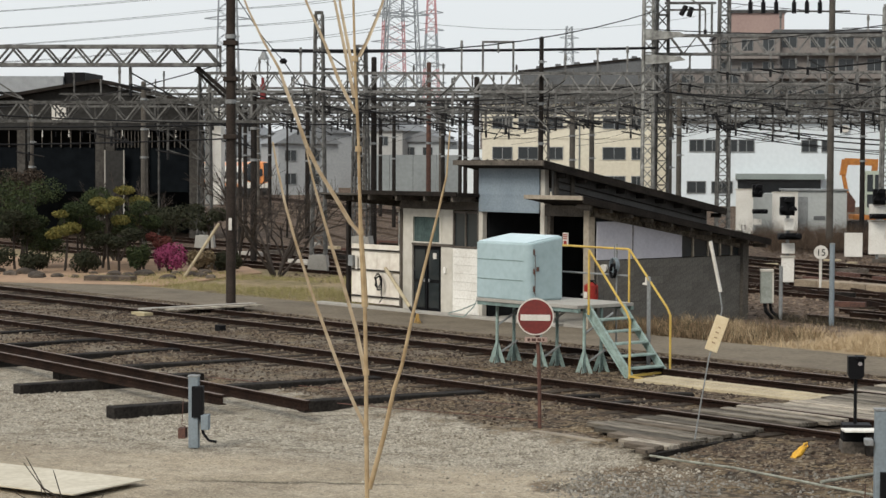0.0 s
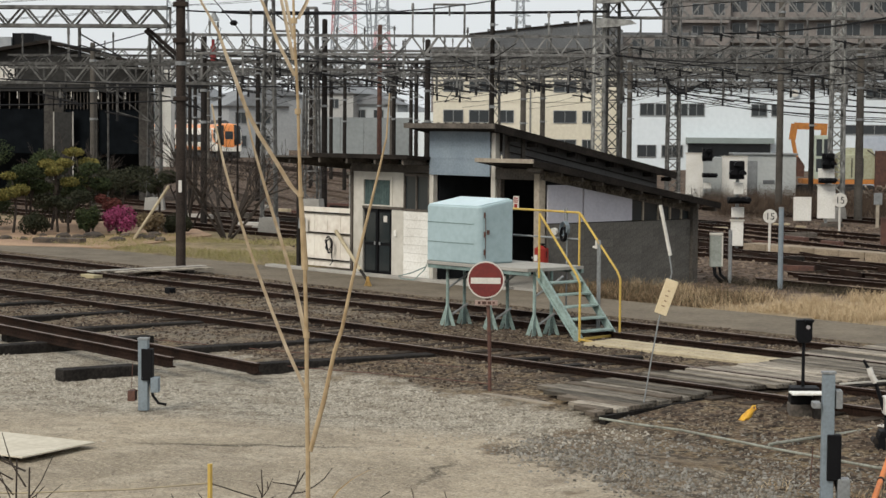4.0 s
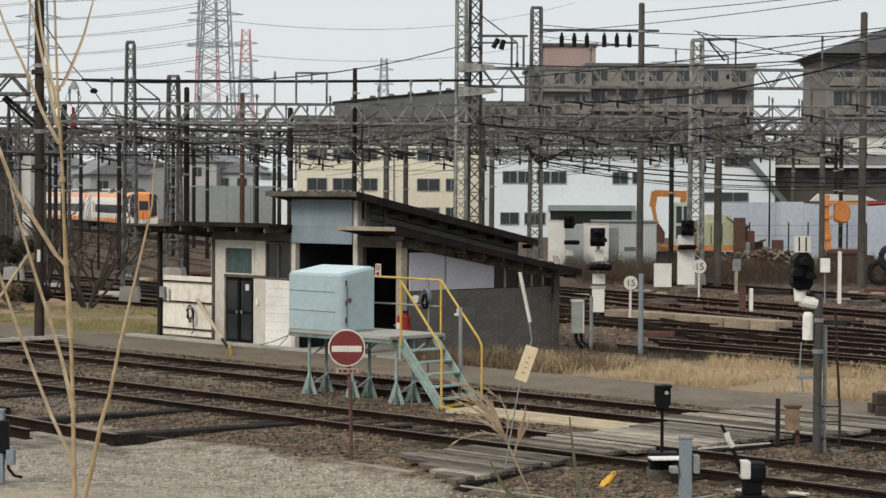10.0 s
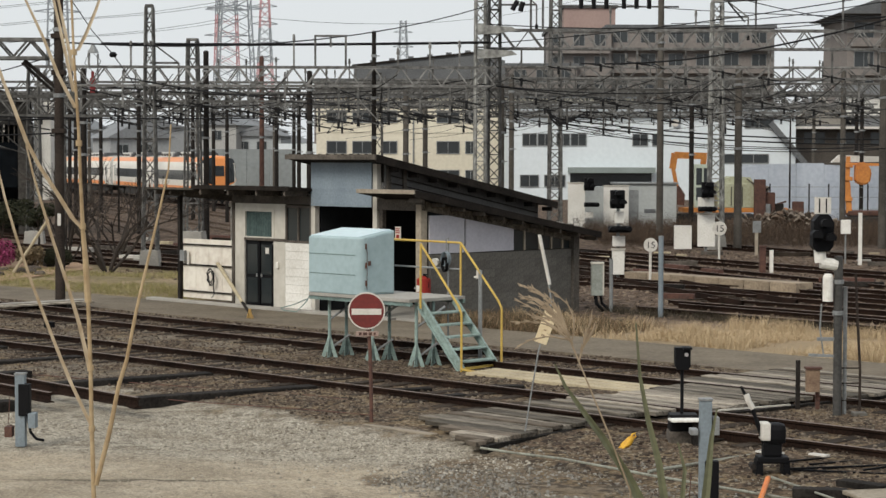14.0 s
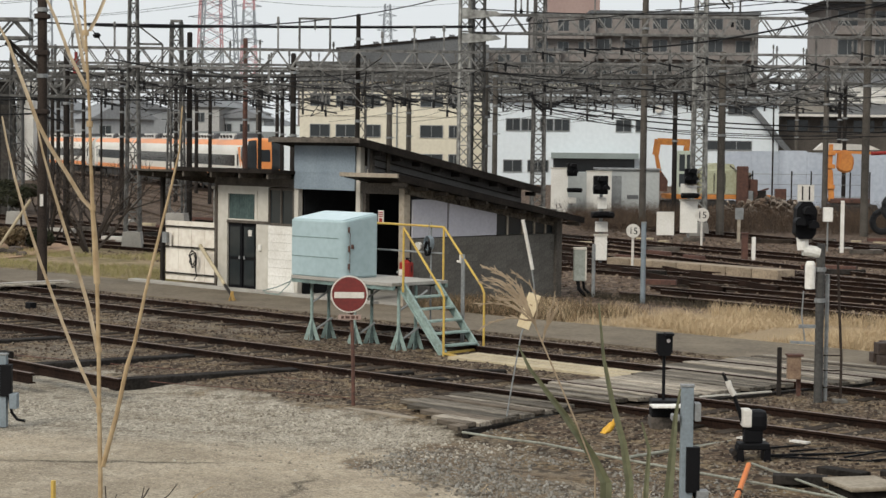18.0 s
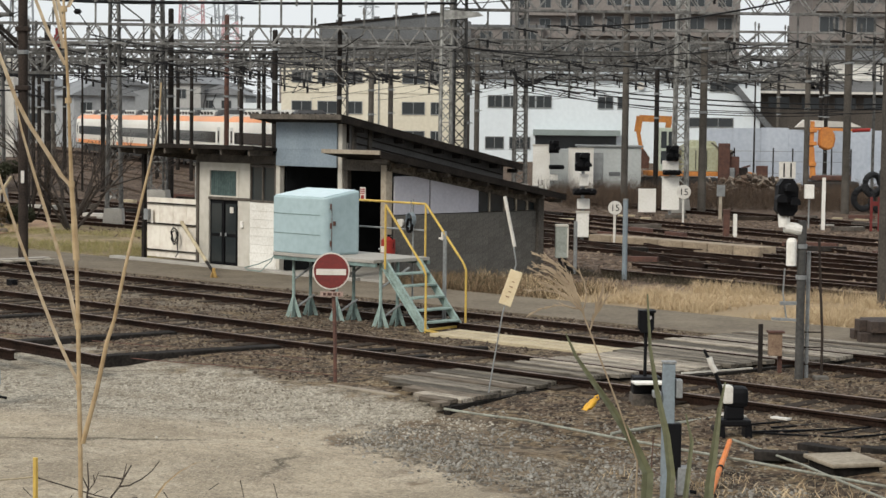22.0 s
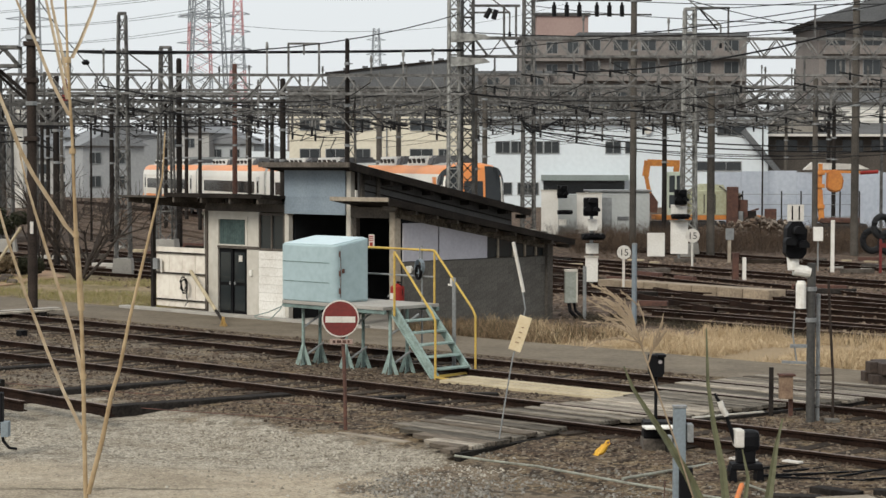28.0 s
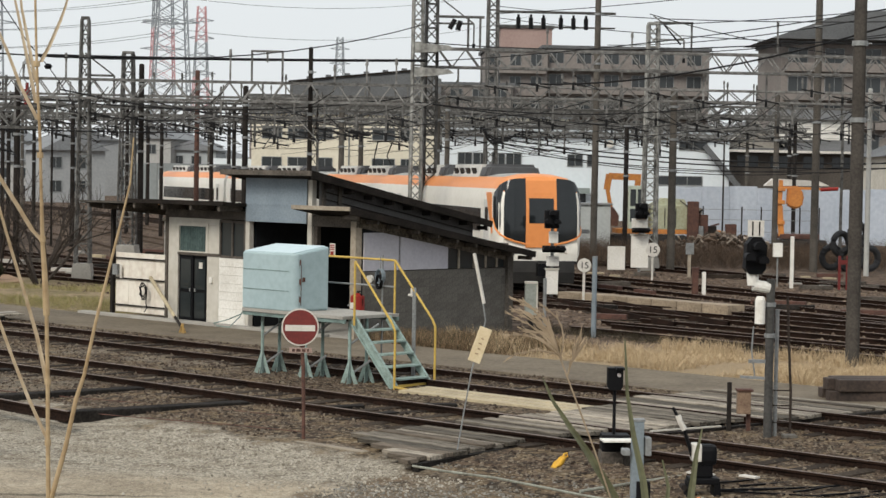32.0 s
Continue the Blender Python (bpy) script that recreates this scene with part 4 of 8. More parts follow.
def car(name, front=False, rear=False, panto=False):
    c = thing(name, None, "white and orange express train car with dark windows", "train car", "train cars")
    L = 20.2
    body = [(-L, 1, 0), (0, 1, 0)]
    if front:
        body = [(-L, 1, 0), (-1.25, 1, 0), (-0.75, 1.0, 0.0), (-0.4, 0.985, 0.02), (-0.16, 0.95, 0.06), (-0.04, 0.9, 0.1), (0.0, 0.86, 0.13)]
    if rear:
        body = [(-L, 0.8, 0.2), (-L + 0.15, 0.9, 0.1), (-L + 0.5, 0.98, 0.03), (-L + 1.2, 1, 0)] + body[1:]
    part("body_side", loft(body, 0, 5), CARW, c, "cream-white body sides", smooth=True)
    part("orange_band", loft(body, 5, 7), CARO, c, "orange band along the roof edge", smooth=True)
    part("roof", loft(body[:2] if front else body, 7, 9), CARROOF, c, smooth=True)
    if front:
        part("roof_front", loft(body[1:], 7, 9), CARO, c, "orange roof end over the cab", smooth=True)
    for end, (x, ws, dr) in ((0, body[0]), (1, body[-1])):
        bm = nb()
        vs = [bm.verts.new((x - rake(x, z), s * y * ws, z - dr * max(0, (z - 0.95) / 2.8))) for s, pr in ((1, PROFILE), (-1, PROFILE[-2::-1])) for y, z in pr]
        bm.faces.new(vs)
        part("end_wall", bm, CARW if (front and end) or (rear and not end) else CARGREY, c)
    part("floor", box(-L + 0.1, -0.2, -1.25, 1.25, 0.86, 0.96), UNDER, c)
    stripe = nb()
    for s in (1, -1):
        bx(stripe, -L + 0.6, -1.3, s * 1.402 - 0.006, s * 1.402 + 0.006, 1.02, 1.34)
    part("lower_stripe", stripe, CARO, c, "orange stripe low on the side")
    # side windows and doors
    win = finish(box(0, 1.87, -0.012, 0.012, 1.82, 2.56, 0.0), "window")
    for s in (1, -1):
        for k in range(8):
            x = -L + 2.4 + k * 1.9
            part("window", win, CARGLASS, c, m=pose(x, s * 1.405, 0))
        for x in (-L + 1.1, -2.1):
            d = part("door", box(x, x + 0.86, s * 1.403 - 0.01, s * 1.403 + 0.01, 1.05, 2.86, 0.0), CARGREY, c, "grey-white side door")
            part("pane", box(x + 0.2, x + 0.66, s * 1.409 - 0.01, s * 1.409 + 0.01, 1.85, 2.62), CARGLASS, d)
    # roof units
    for x0, x1 in ((-L + 3.0, -L + 7.6), (-9.7, -5.1)):
        u = nb()
        prism(u, [(-1.0, 3.5), (1.0, 3.5), (0.85, 4.02), (-0.85, 4.02)], "x", x0, x1)
        a = part("air_conditioner", u, CARGREY, c, "pale roof unit with dark grilles")
        g = nb()
        prism(g, [(-1.0, 3.52), (1.0, 3.52), (0.84, 4.03), (-0.84, 4.03)], "x", x1 + 0.01, x1 + 1.1)
        bmesh.ops.bevel(g, geom=g.edges[:], offset=0.12, segments=3, affect="EDGES")
        part("end_fairing", g, FAIRING, a, "dark sloped fairing")
        for k in range(4):
            x = x0 + 0.35 + k * 1.05
            for s in (1, -1):
                v = nb()
                m = Matrix.Translation((x, s * 0.945, 3.76)) @ Matrix.Rotation(-s * radians(16), 4, "X")
                bx(v, 0, 0.6, -0.02, 0.02, -0.14, 0.14, m)
                part("grille", v, UNDER, a)
    if panto:
        p = nb()
        for y in (-0.5, 0.5):
            pipe(p, [(-10.6, y, 3.8), (-11.4, y * 0.6, 4.5), (-10.4, y * 0.7, 5.15)], 0.03, 5)
        beam(p, (-10.4, -0.85, 5.17), (-10.4, 0.85, 5.17), 0.08, 0.05)
        bx(p, -11.5, -9.8, -0.7, 0.7, 3.7, 3.82)
        part("pantograph", p, BLACK, c, "raised pantograph")
    # bogies
    for x in (-3.2, -L + 3.2):
        bg = part("bogie", bx(bx(bx(nb(), x - 1.5, x + 1.5, -1.1, -0.95, 0.35, 0.7), x - 1.5, x + 1.5, 0.95, 1.1, 0.35, 0.7), x - 0.3, x + 0.3, -1.0, 1.0, 0.4, 0.75), UNDER, c)
        for dx in (-1.05, 1.05):
            for y in (-0.74, 0.74):
                part("wheel", cyl(nb(), (x + dx, y - 0.06, 0.43), (x + dx, y + 0.06, 0.43), 0.43, 18), UNDER, bg)
    part("underfloor_case", box(-L + 6, -6.2, -1.15, 1.15, 0.3, 0.86, 0.03), UNDER, c)
    if front:
        # wrap-round front windows, orange gangway door, skirt
        for s in (1, -1):
            w = nb()
            ring = [(0.05, 0.5), (0.045, 0.86), (0.01, 1.13), (-0.12, 1.3), (-0.36, 1.392), (-0.7, 1.412)]
            rows = []
            for j, (x, y) in enumerate(ring):
                bot = (1.52, 1.6, 1.7, 1.82, 1.98, 2.3)[j]
                top = (3.57, 3.56, 3.53, 3.46, 3.34, 3.1)[j]
                row = []
                for k in range(7):
                    z = bot + (top - bot) * k / 6
                    f = 1.0 if z < 2.9 else 1.0 - 0.14 * ((z - 2.9) / 0.6) ** 1.5
                    row.append(w.verts.new((x + 0.015 - rake(min(x, 0.0), z), s * y * (f if j else 1), z)))
                rows.append(row)
            for a, b in zip(rows, rows[1:]):
                for i in range(6):
                    w.faces.new((a[i], b[i], b[i + 1], a[i + 1]))
            sill = tube(nb(), [r[0].co + Vector((0.01, 0, -0.035)) for r in rows], 0.035, 5)
            part("front_window", w, CARGLASS, c, "large dark wrap-round cab window", smooth=True)
            part("sill_stripe", sill, CARO, c, "orange stripe under the cab window")
            part("headlight", box(0.0, 0.06, s * 0.72 - 0.14, s * 0.72 + 0.14, 1.2, 1.28, 0.02), SIGNWHITE, c)
            part("slant_stripe", prism(nb(), [(-1.75, 3.1), (-1.0, 3.1), (-0.74, 1.8), (-0.9, 1.8)], "y", s * 1.413 - 0.008, s * 1.413 + 0.008), CARO, c, "orange slanted stripe behind the cab window")
        g = nb()
        prism(g, [(-0.1, 1.38), (0.085, 1.38), (0.085, 2.1), (0.05, 2.6), (-0.02, 3.1), (-0.1, 3.5), (-0.2, 3.62), (-0.6, 3.68)], "y", -0.5, 0.5)
        d = part("gangway_door", g, CARO, c, "orange front gangway door")
        part("pane", prism(nb(), [(0.0, 2.15), (0.094, 2.15), (0.06, 2.6), (0.014, 2.94), (-0.1, 2.94)], "y", -0.4, 0.4), CARGLASS, d)
        part("chin", prism(nb(), [(-0.6, 0.95), (0.02, 0.95), (0.045, 1.2), (0.03, 1.5), (-0.6, 1.5)], "y", -1.2, 1.2), CARW, c, "cream chin below the cab windows")
        part("skirt", prism(nb(), [(-1.0, 0.25), (0.05, 0.25), (0.12, 0.6), (0.05, 0.96), (-1.0, 0.96)], "y", -1.1, 1.1), UNDER, c, "dark front skirt")
        part("coupler", bx(cyl(nb(), (0.0, 0, 0.7), (0.4, 0, 0.7), 0.12, 8), 0.3, 0.6, -0.2, 0.2, 0.5, 0.9), BLACK, c)
    return c


CARS = [car("express_train_car", front=True), car("express_train_car", panto=True), car("express_train_car"), car("express_train_car", rear=True)]

# the line that the train runs on, far end first
LINE = [(-62.0, 300), (-52.0, 262), (-44.0, 228), (-36.3, 204), (-30.0, 190), (-25.9, 178), (-22.4, 167), (-17.8, 154), (-12.9, 139), (-6.8, 120), (-1.0, 101), (2.0, 86), (3.1, 76), (4.7, 66.5), (6.8, 57), (8.9, 48), (11.6, 36)]


def along(step=0.5):
    """The line as evenly spaced points."""
    pts = [np.array(p, float) for p in LINE]
    fine = []
    for i in range(1, len(pts) - 2):
        p0, p1, p2, p3 = pts[i - 1:i + 3]
        for k in range(20):
            t = k / 20
            fine.append(0.5 * ((2 * p1) + (p2 - p0) * t + (2 * p0 - 5 * p1 + 4 * p2 - p3) * t * t + (3 * p1 - p0 - 3 * p2 + p3) * t ** 3))
    fine = np.array(fine)
    s = np.concatenate([[0], np.cumsum(np.linalg.norm(np.diff(fine, axis=0), axis=1))])
    return s, fine


LS, LP = along()


def on_line(s):
    if s < 0:
        d = (LP[1] - LP[0]) / np.linalg.norm(LP[1] - LP[0])
        return LP[0] + d * s
    return np.array([np.interp(s, LS, LP[:, 0]), np.interp(s, LS, LP[:, 1])])


def along_at_slope(r):
    """How far along the line x / y reaches r, past its leftmost bend."""
    q = LP[:, 0] / LP[:, 1]
    i0 = int(np.argmin(q))
    return float(np.interp(r, q[i0:], LS[i0:]))


# bearing of the train's nose from the viewing place, as time goes on
NOSE = [(0, -0.1745), (3, -0.1673), (6, -0.1562), (8, -0.1475), (10, -0.1384), (12, -0.1255), (14, -0.1105), (16.5, -0.0905), (18.5, -0.0745), (20.5, -0.0545), (22.5, -0.0305), (24.5, -0.0065), (25.5, 0.0062), (27.5, 0.0252), (28.5, 0.0335), (29.5, 0.0425), (30, 0.0475), (30.5, 0.0548), (31, 0.0648), (31.5, 0.0762), (32, 0.0885)]


def car_pose(s, i):
    a, b = on_line(s - 20.8 * i - 3.2), on_line(s - 20.8 * i - 17.0)
    d = (a - b) / np.linalg.norm(a - b)
    p = a + d * 3.2
    return pose(p[0], p[1], 0.18, 0, 0, math.degrees(math.atan2(d[1], d[0])))


def train_motion():
    for i, c in enumerate(CARS):
        walk(c, [(t, car_pose(along_at_slope(r), i)) for t, r in NOSE])


def curved_track(off, name, label, near=0.0):
    """A track beside the train's line, off metres to its right, as far as y = near."""
    t = thing(name, pose(0, 0, 0), label, "railway track", kind="structure")
    n = len(LP)
    for sgn in (-1, 1):
        bm = nb()
        rows = []
        for i in range(0, n, 4):
            if LP[i][1] < near:
                break
            d = LP[min(i + 1, n - 1)] - LP[max(i - 1, 0)]
            d = d / np.linalg.norm(d)
            nx = Vector((d[1], -d[0], 0))
            c = Vector((LP[i][0], LP[i][1], 0.02 if near == 0 else -0.06)) + nx * (off + 0.735 * sgn)
            rows.append([bm.verts.new(c + nx * p + Vector((0, 0, q))) for p, q in ((-0.05, 0), (-0.035, 0.155), (0.035, 0.155), (0.05, 0))])
        for a, b in zip(rows, rows[1:]):
            for k in range(3):
                bm.faces.new((a[k], a[k + 1], b[k + 1], b[k]))
        part("rail", bm, RUST if near == 0 else DUSTYRAIL, t)
    bm = nb()
    for s in np.arange(0, LS[-1], 0.7):
        p, q = on_line(s), on_line(s + 0.3)
        if p[1] < near:
            break
        d = (q - p) / np.linalg.norm(q - p)
        p = p + np.array((d[1], -d[0])) * off
        bx(bm, -0.11, 0.11, -1.2, 1.2, -0.05, random.uniform(0.0, 0.06), pose(p[0], p[1], 0.02 if near == 0 else -0.05, 0, 0, math.degrees(math.atan2(d[1], d[0]))))
    tagged(part("sleeper", bm, SLEEPER, t), kind="stuff")


curved_track(0.0, "track_3", "rusty curving track behind the shed")
for i, off in enumerate((4.3, 8.6, 13.2)):
    curved_track(off, "track_%d" % (14 + i), "rusty curving yard track on dark ballast", 92.0)


def motions():
    train_motion()
    sway()


# ---- overhead line masts, gantries and wires ----
def lattice_mast(x, y, h, w0=0.75, w1=0.45, material=LATT, arms=(), label="grey lattice steel mast on a concrete footing", legw=0.075, pitch=0.75, foot=1.0):
    t = thing("lattice_mast", pose(x, y, 0, 0, 0, random.uniform(-8, 8)), label, "mast", "overhead line masts")
    n = max(4, int(h / pitch))

    def corner(k, i):
        w = (w0 + (w1 - w0) * k / n) / 2
        return Vector((w * (1, 1, -1, -1)[i], w * (1, -1, -1, 1)[i], h * k / n + 0.2))
    for i in range(4):
        part("leg", beam(nb(), corner(0, i), corner(n, i), legw, legw), material, t)
    lace = nb()
    for k in range(n):
        for i in range(4):
            j = (i + 1) % 4
            a, b = (corner(k, i), corner(k + 1, j)) if (k + i) % 2 else (corner(k, j), corner(k + 1, i))
            beam(lace, a, b, legw * 0.55, legw * 0.55)
            if k % 2 == 0:
                beam(lace, corner(k, i), corner(k, j), legw * 0.55, legw * 0.55)
    tagged(part("lacing", lace, material, t), kind="stuff")
    part("footing", prism(nb(), [(-w0 * 0.75 * foot, -0.1), (w0 * 0.75 * foot, -0.1), (w0 * 0.62 * foot, 0.55), (-w0 * 0.62 * foot, 0.55)], "y", -w0 * 0.7 * foot, w0 * 0.7 * foot), mat_foot, t, "concrete footing")
    part("cap", box(-w1 * 0.56, w1 * 0.56, -w1 * 0.56, w1 * 0.56, h + 0.2, h + 0.3), material, t)
    for z, side, ln in arms:
        a = nb()
        beam(a, (0, 0, z), (side * ln, 0, z), 0.07, 0.07)
        beam(a, (0, 0, z + ln * 0.75), (side * ln, 0, z), 0.05, 0.05)
        beam(a, (side * ln, 0, z), (side * ln, 0, z - 0.75), 0.06, 0.06)
        part("bracket_arm", a, material, t)
        part("insulator", cyl(nb(), (side * ln, 0, z - 0.75), (side * ln, 0, z - 0.95), 0.06, 6), BLACK, t)
    return t


mat_foot = CONC


def pole(x, y, h, r=0.15, material=POLEDK, label="dark round steel line pole", r1=None, bands=True, group="line poles"):
    t = thing("line_pole", pose(x, y, 0), label, "pole", group)
    part("shaft", cyl(nb(), (0, 0, -0.1), (0, 0, h), r, 14, r1 or r * 0.85), material, t, smooth=False)
    part("cap", cyl(nb(), (0, 0, h), (0, 0, h + 0.06), r * 0.9, 10, r * 0.5), material, t)
    if bands:
        for z in (h * 0.55, h * 0.72, h * 0.9):
            b = part("band", cyl(nb(), (0, 0, z - 0.05), (0, 0, z + 0.05), r * 1.12, 12), STEEL, t)
            part("bolt", cyl(nb(), (r, 0, z), (r + 0.1, 0, z), 0.02, 5), STEEL, b)
    return t


def gantry(y, x0, x1, z0, z1, material=LATT, bay=0.95, deep=0.55, chord=0.075, label="lattice steel gantry beam across the tracks", hangers=0, seed=0, drop=1.0):
    """A box truss lying across the tracks."""
    t = thing("gantry_beam", pose(x0, y, z0), label, "gantry", "gantry beams")
    L, H = x1 - x0, z1 - z0
    for yy in (0, deep):
        for zz in (0, H):
            part("chord", box(0, L, yy - chord / 2, yy + chord / 2, zz - chord / 2, zz + chord / 2), material, t)
    n = max(2, int(round(L / bay)))
    for yy in (0, deep):
        d = nb()
        for k in range(n):
            a, b = L * k / n, L * (k + 1) / n
            m = (a + b) / 2
            beam(d, (a, yy, 0), (m, yy, H), chord * 0.6, chord * 0.6)
            beam(d, (m, yy, H), (b, yy, 0), chord * 0.6, chord * 0.6)
        tagged(part("lattice", d, material, t), kind="stuff")
    d = nb()
    for k in range(n + 1):
        a = L * k / n
        beam(d, (a, 0, 0), (a, deep, 0), chord * 0.5)
        beam(d, (a, 0, H), (a, deep, H), chord * 0.5)
    tagged(part("lattice_ties", d, material, t), kind="stuff")
    rng = random.Random(seed)
    for k in range(hangers):
        x = L * (k + 0.5) / hangers + rng.uniform(-0.5, 0.5)
        hgt = rng.uniform(0.45, 1.15) * drop
        h = part("hanger", bx(nb(), x - 0.035, x + 0.035, deep / 2 - 0.035, deep / 2 + 0.035, -hgt, 0), material, t)
        part("insulator", cyl(cyl(nb(), (x, deep / 2, -hgt - 0.3), (x, deep / 2, -hgt), 0.05, 6), (x - 0.4, deep / 2, -hgt), (x + 0.5, deep / 2, -hgt - 0.15), 0.03, 5), WIRE, h)
        if rng.random() < 0.5:
            ln = rng.uniform(0.6, 1.6) * rng.choice((-1, 1))
            part("steady_arm", beam(beam(nb(), (x, deep / 2, -hgt * 0.4), (x + ln, deep / 2, -hgt - 0.3), 0.035), (x, deep / 2, -hgt), (x + ln, deep / 2, -hgt - 0.3), 0.03), WIRE if k % 2 else material, h)
        if rng.random() < 0.6:
            up = rng.uniform(0.3, 1.1)
            part("stub_post", cyl(bx(nb(), x + 0.3, x + 0.36, 0, 0.06, H, H + up), (x + 0.33, 0.03, H + up), (x + 0.33, 0.03, H + up + 0.22), 0.06, 6, 0.04), material, t)
    return t


def wire(p, q, sag=0.3, r=0.018, n=10, name="overhead_wire", label="thin dark overhead wire"):
    p, q = Vector(p), Vector(q)
    pts = [p.lerp(q, k / n) - Vector((0, 0, sag * 4 * (k / n) * (1 - k / n))) for k in range(n + 1)]
    return solid(name, tube(nb(), pts, r, 4), WIRE, None, label, "wire", "overhead wires")


# near pole with the truss towards the depot
p = pole(-9.4, 49.3, 9.6, 0.125, POLEBR, "thick dark rusty pole carrying a truss beam", 0.115)
part("plate", box(-0.03, 0.05, -0.15, -0.126, 2.05, 2.35), SIGNWHITE, p, "small white number strip")
for z in (5.85, 6.75, 4.4):
    part("clamp", box(-0.17, 0.17, -0.17, 0.17, z - 0.06, z + 0.06, 0.02), POLEBR, p)
part("knee_brace", beam(beam(nb(), (-0.1, 0, 5.5), (-0.85, 0, 6.15), 0.09), (-0.2, 0.2, 5.4), (-0.95, 0.2, 6.1), 0.07), POLEDK, p)
gantry(49.1, -26, -9.7, 6.2, 6.66, LATTDK, 0.82, 0.45, 0.08, "dark truss beam from the pole to the depot side", 4, 2)
pole(-13.2, 74, 7.0, 0.13, POLEDK, "dark pole with a red insulator head")
tr = thing("line_insulator", pose(-12.85, 74, 6.15), "dark red porcelain line insulator", "insulator")
part("body", cyl(cyl(nb(), (0, 0, 0), (0, 0, 0.55), 0.11, 8), (0, 0, 0.55), (0, 0, 0.8), 0.06, 8), mat("red_porcelain", (0.2, 0.03, 0.03)), tr)
part("cable", tube(nb(), [(0, 0, 0.8), (-0.3, 0, 1.1), (-0.1, 0, 1.6), (0.3, 0, 1.2), (0.1, 0, 0.7)], 0.014), WIRE, tr)
part("bracket", beam(nb(), (-0.4, 0, 0.02), (0.2, 0, 0.02), 0.08), POLEDK, tr)

lattice_mast(-9.9, 68.3, 8.7, 0.5, 0.24, LATTDK, ((7.0, 1, 1.0),), legw=0.065, pitch=0.5, foot=0.95)
lattice_mast(-10.6, 86, 8.6, 0.72, 0.4, LATTDK)
lattice_mast(1.63, 75, 12.9, 0.42, 0.34, PALELATT, (), "tall pale lattice steel mast behind the shed", 0.075, 0.42)
lattice_mast(2.18, 75.8, 12.9, 0.46, 0.4, LATTDK, ((9.6, 1, 1.6),), "tall dark lattice steel mast behind the shed", 0.08, 0.45)
lattice_mast(5.95, 100, 13.0, 0.6, 0.46, LATTDK, legw=0.085, pitch=0.5)
lattice_mast(11.55, 82, 10.0, 0.56, 0.4, PALELATT, ((9.6, 1, 1.3),), legw=0.085, pitch=0.45)
lattice_mast(-17.5, 86, 7.4, 0.6, 0.42, LATTDK)
lattice_mast(-3.2, 106, 8.0, 0.6, 0.4, LATTDK)
for x, y, h, r, m_, lb in (
        (-10.2, 87.5, 8.4, 0.14, POLEDK, "dark round steel line pole"), (-8.5, 96, 8.6, 0.13, RUSTPOLE, "slim rust-brown steel line pole"),
        (-7.4, 106, 7.4, 0.12, POLEDK, "dark round steel line pole"), (-5.15, 80, 7.2, 0.13, POLEDK, "dark round steel line pole"),
        (-2.2, 68.9, 8.1, 0.09, POLEDK, "dark slim pole on the gantry line"), (-1.6, 101, 7.2, 0.16, POLEGR, "plain grey concrete line pole"), (-0.65, 108, 7.4, 0.15, POLEGR, "plain grey concrete line pole"),
        (10.25, 91, 12.6, 0.16, POLEGR, "tall grey concrete line pole"), (12.85, 100, 7.2, 0.13, POLEDK, "dark round steel line pole"), (12.55, 82.5, 7.6, 0.17, POLEGR, "plain grey concrete line pole"),
        (20.5, 100, 8.2, 0.15, POLEGR, "plain grey concrete line pole"), (18.7, 83, 11.5, 0.17, POLEGR, "tall grey concrete line pole"), (9.9, 40.2, 9.2, 0.145, mat("brown_grey_pole", (0.085, 0.076, 0.067), (0.045, 0.04, 0.036), rough=0.9, scale=1.5, fine=20, spec=0.1), "thick grey concrete pole by the sleeper stack"),
        (-14.6, 97, 7.0, 0.12, POLEDK, "dark round steel line pole"), (-12.2, 115, 7.3, 0.12, POLEDK, "dark round steel line pole"), (3.45, 92, 7.6, 0.13, POLEGR, "plain grey concrete line pole"), (2.5, 77, 6.6, 0.12, POLEGR, "plain grey concrete line pole"),
        (-25.0, 85, 6.4, 0.12, POLEGR, "plain grey concrete line pole"), (-20.0, 85, 7.2, 0.13, POLEGR, "plain grey concrete line pole")):
    pole(x, y, h, r, m_, lb)
pole(20.2, 80, 7.6, 0.11, mat("pale_pole", (0.45, 0.45, 0.43), (0.33, 0.33, 0.31), rough=0.7), "pale slim steel pole", bands=False)

gantry(68, -13.8, 2.0, 6.22, 6.86, LATT, 0.95, 0.6, 0.070, hangers=15, seed=1)
gantry(75.3, 1.9, 24, 7.92, 8.62, LATT, 1.05, 0.65, 0.078, hangers=13, seed=2)
gantry(79, 1.5, 26, 6.95, 7.4, LATT, 1.0, 0.6, 0.070, hangers=18, seed=3)
gantry(86, -24, 14, 6.2, 6.75, LATTDK, 1.0, 0.6, 0.078, hangers=33, seed=4)
gantry(92, -22, 24, 6.7, 7.25, LATTDK, 1.1, 0.7, 0.078, hangers=33, seed=5)
gantry(105, -26, 22, 6.55, 7.2, LATT, 1.1, 0.7, 0.086, hangers=18, seed=6, drop=0.8)
gantry(111, -7, 24, 7.5, 8.15, LATTDK, 1.15, 0.7, 0.088, hangers=16, seed=12, drop=0.6)
gantry(118, -26, 26, 6.85, 7.5, LATTDK, 1.2, 0.7, 0.094, hangers=18, seed=7, drop=0.7)
gantry(127, -8, 28, 7.9, 8.6, LATT, 1.2, 0.7, 0.098, hangers=14, seed=13, drop=0.6)
gantry(135, -32, 30, 6.9, 7.5, LATT, 1.3, 0.8, 0.101, hangers=19, seed=8, drop=0.6)
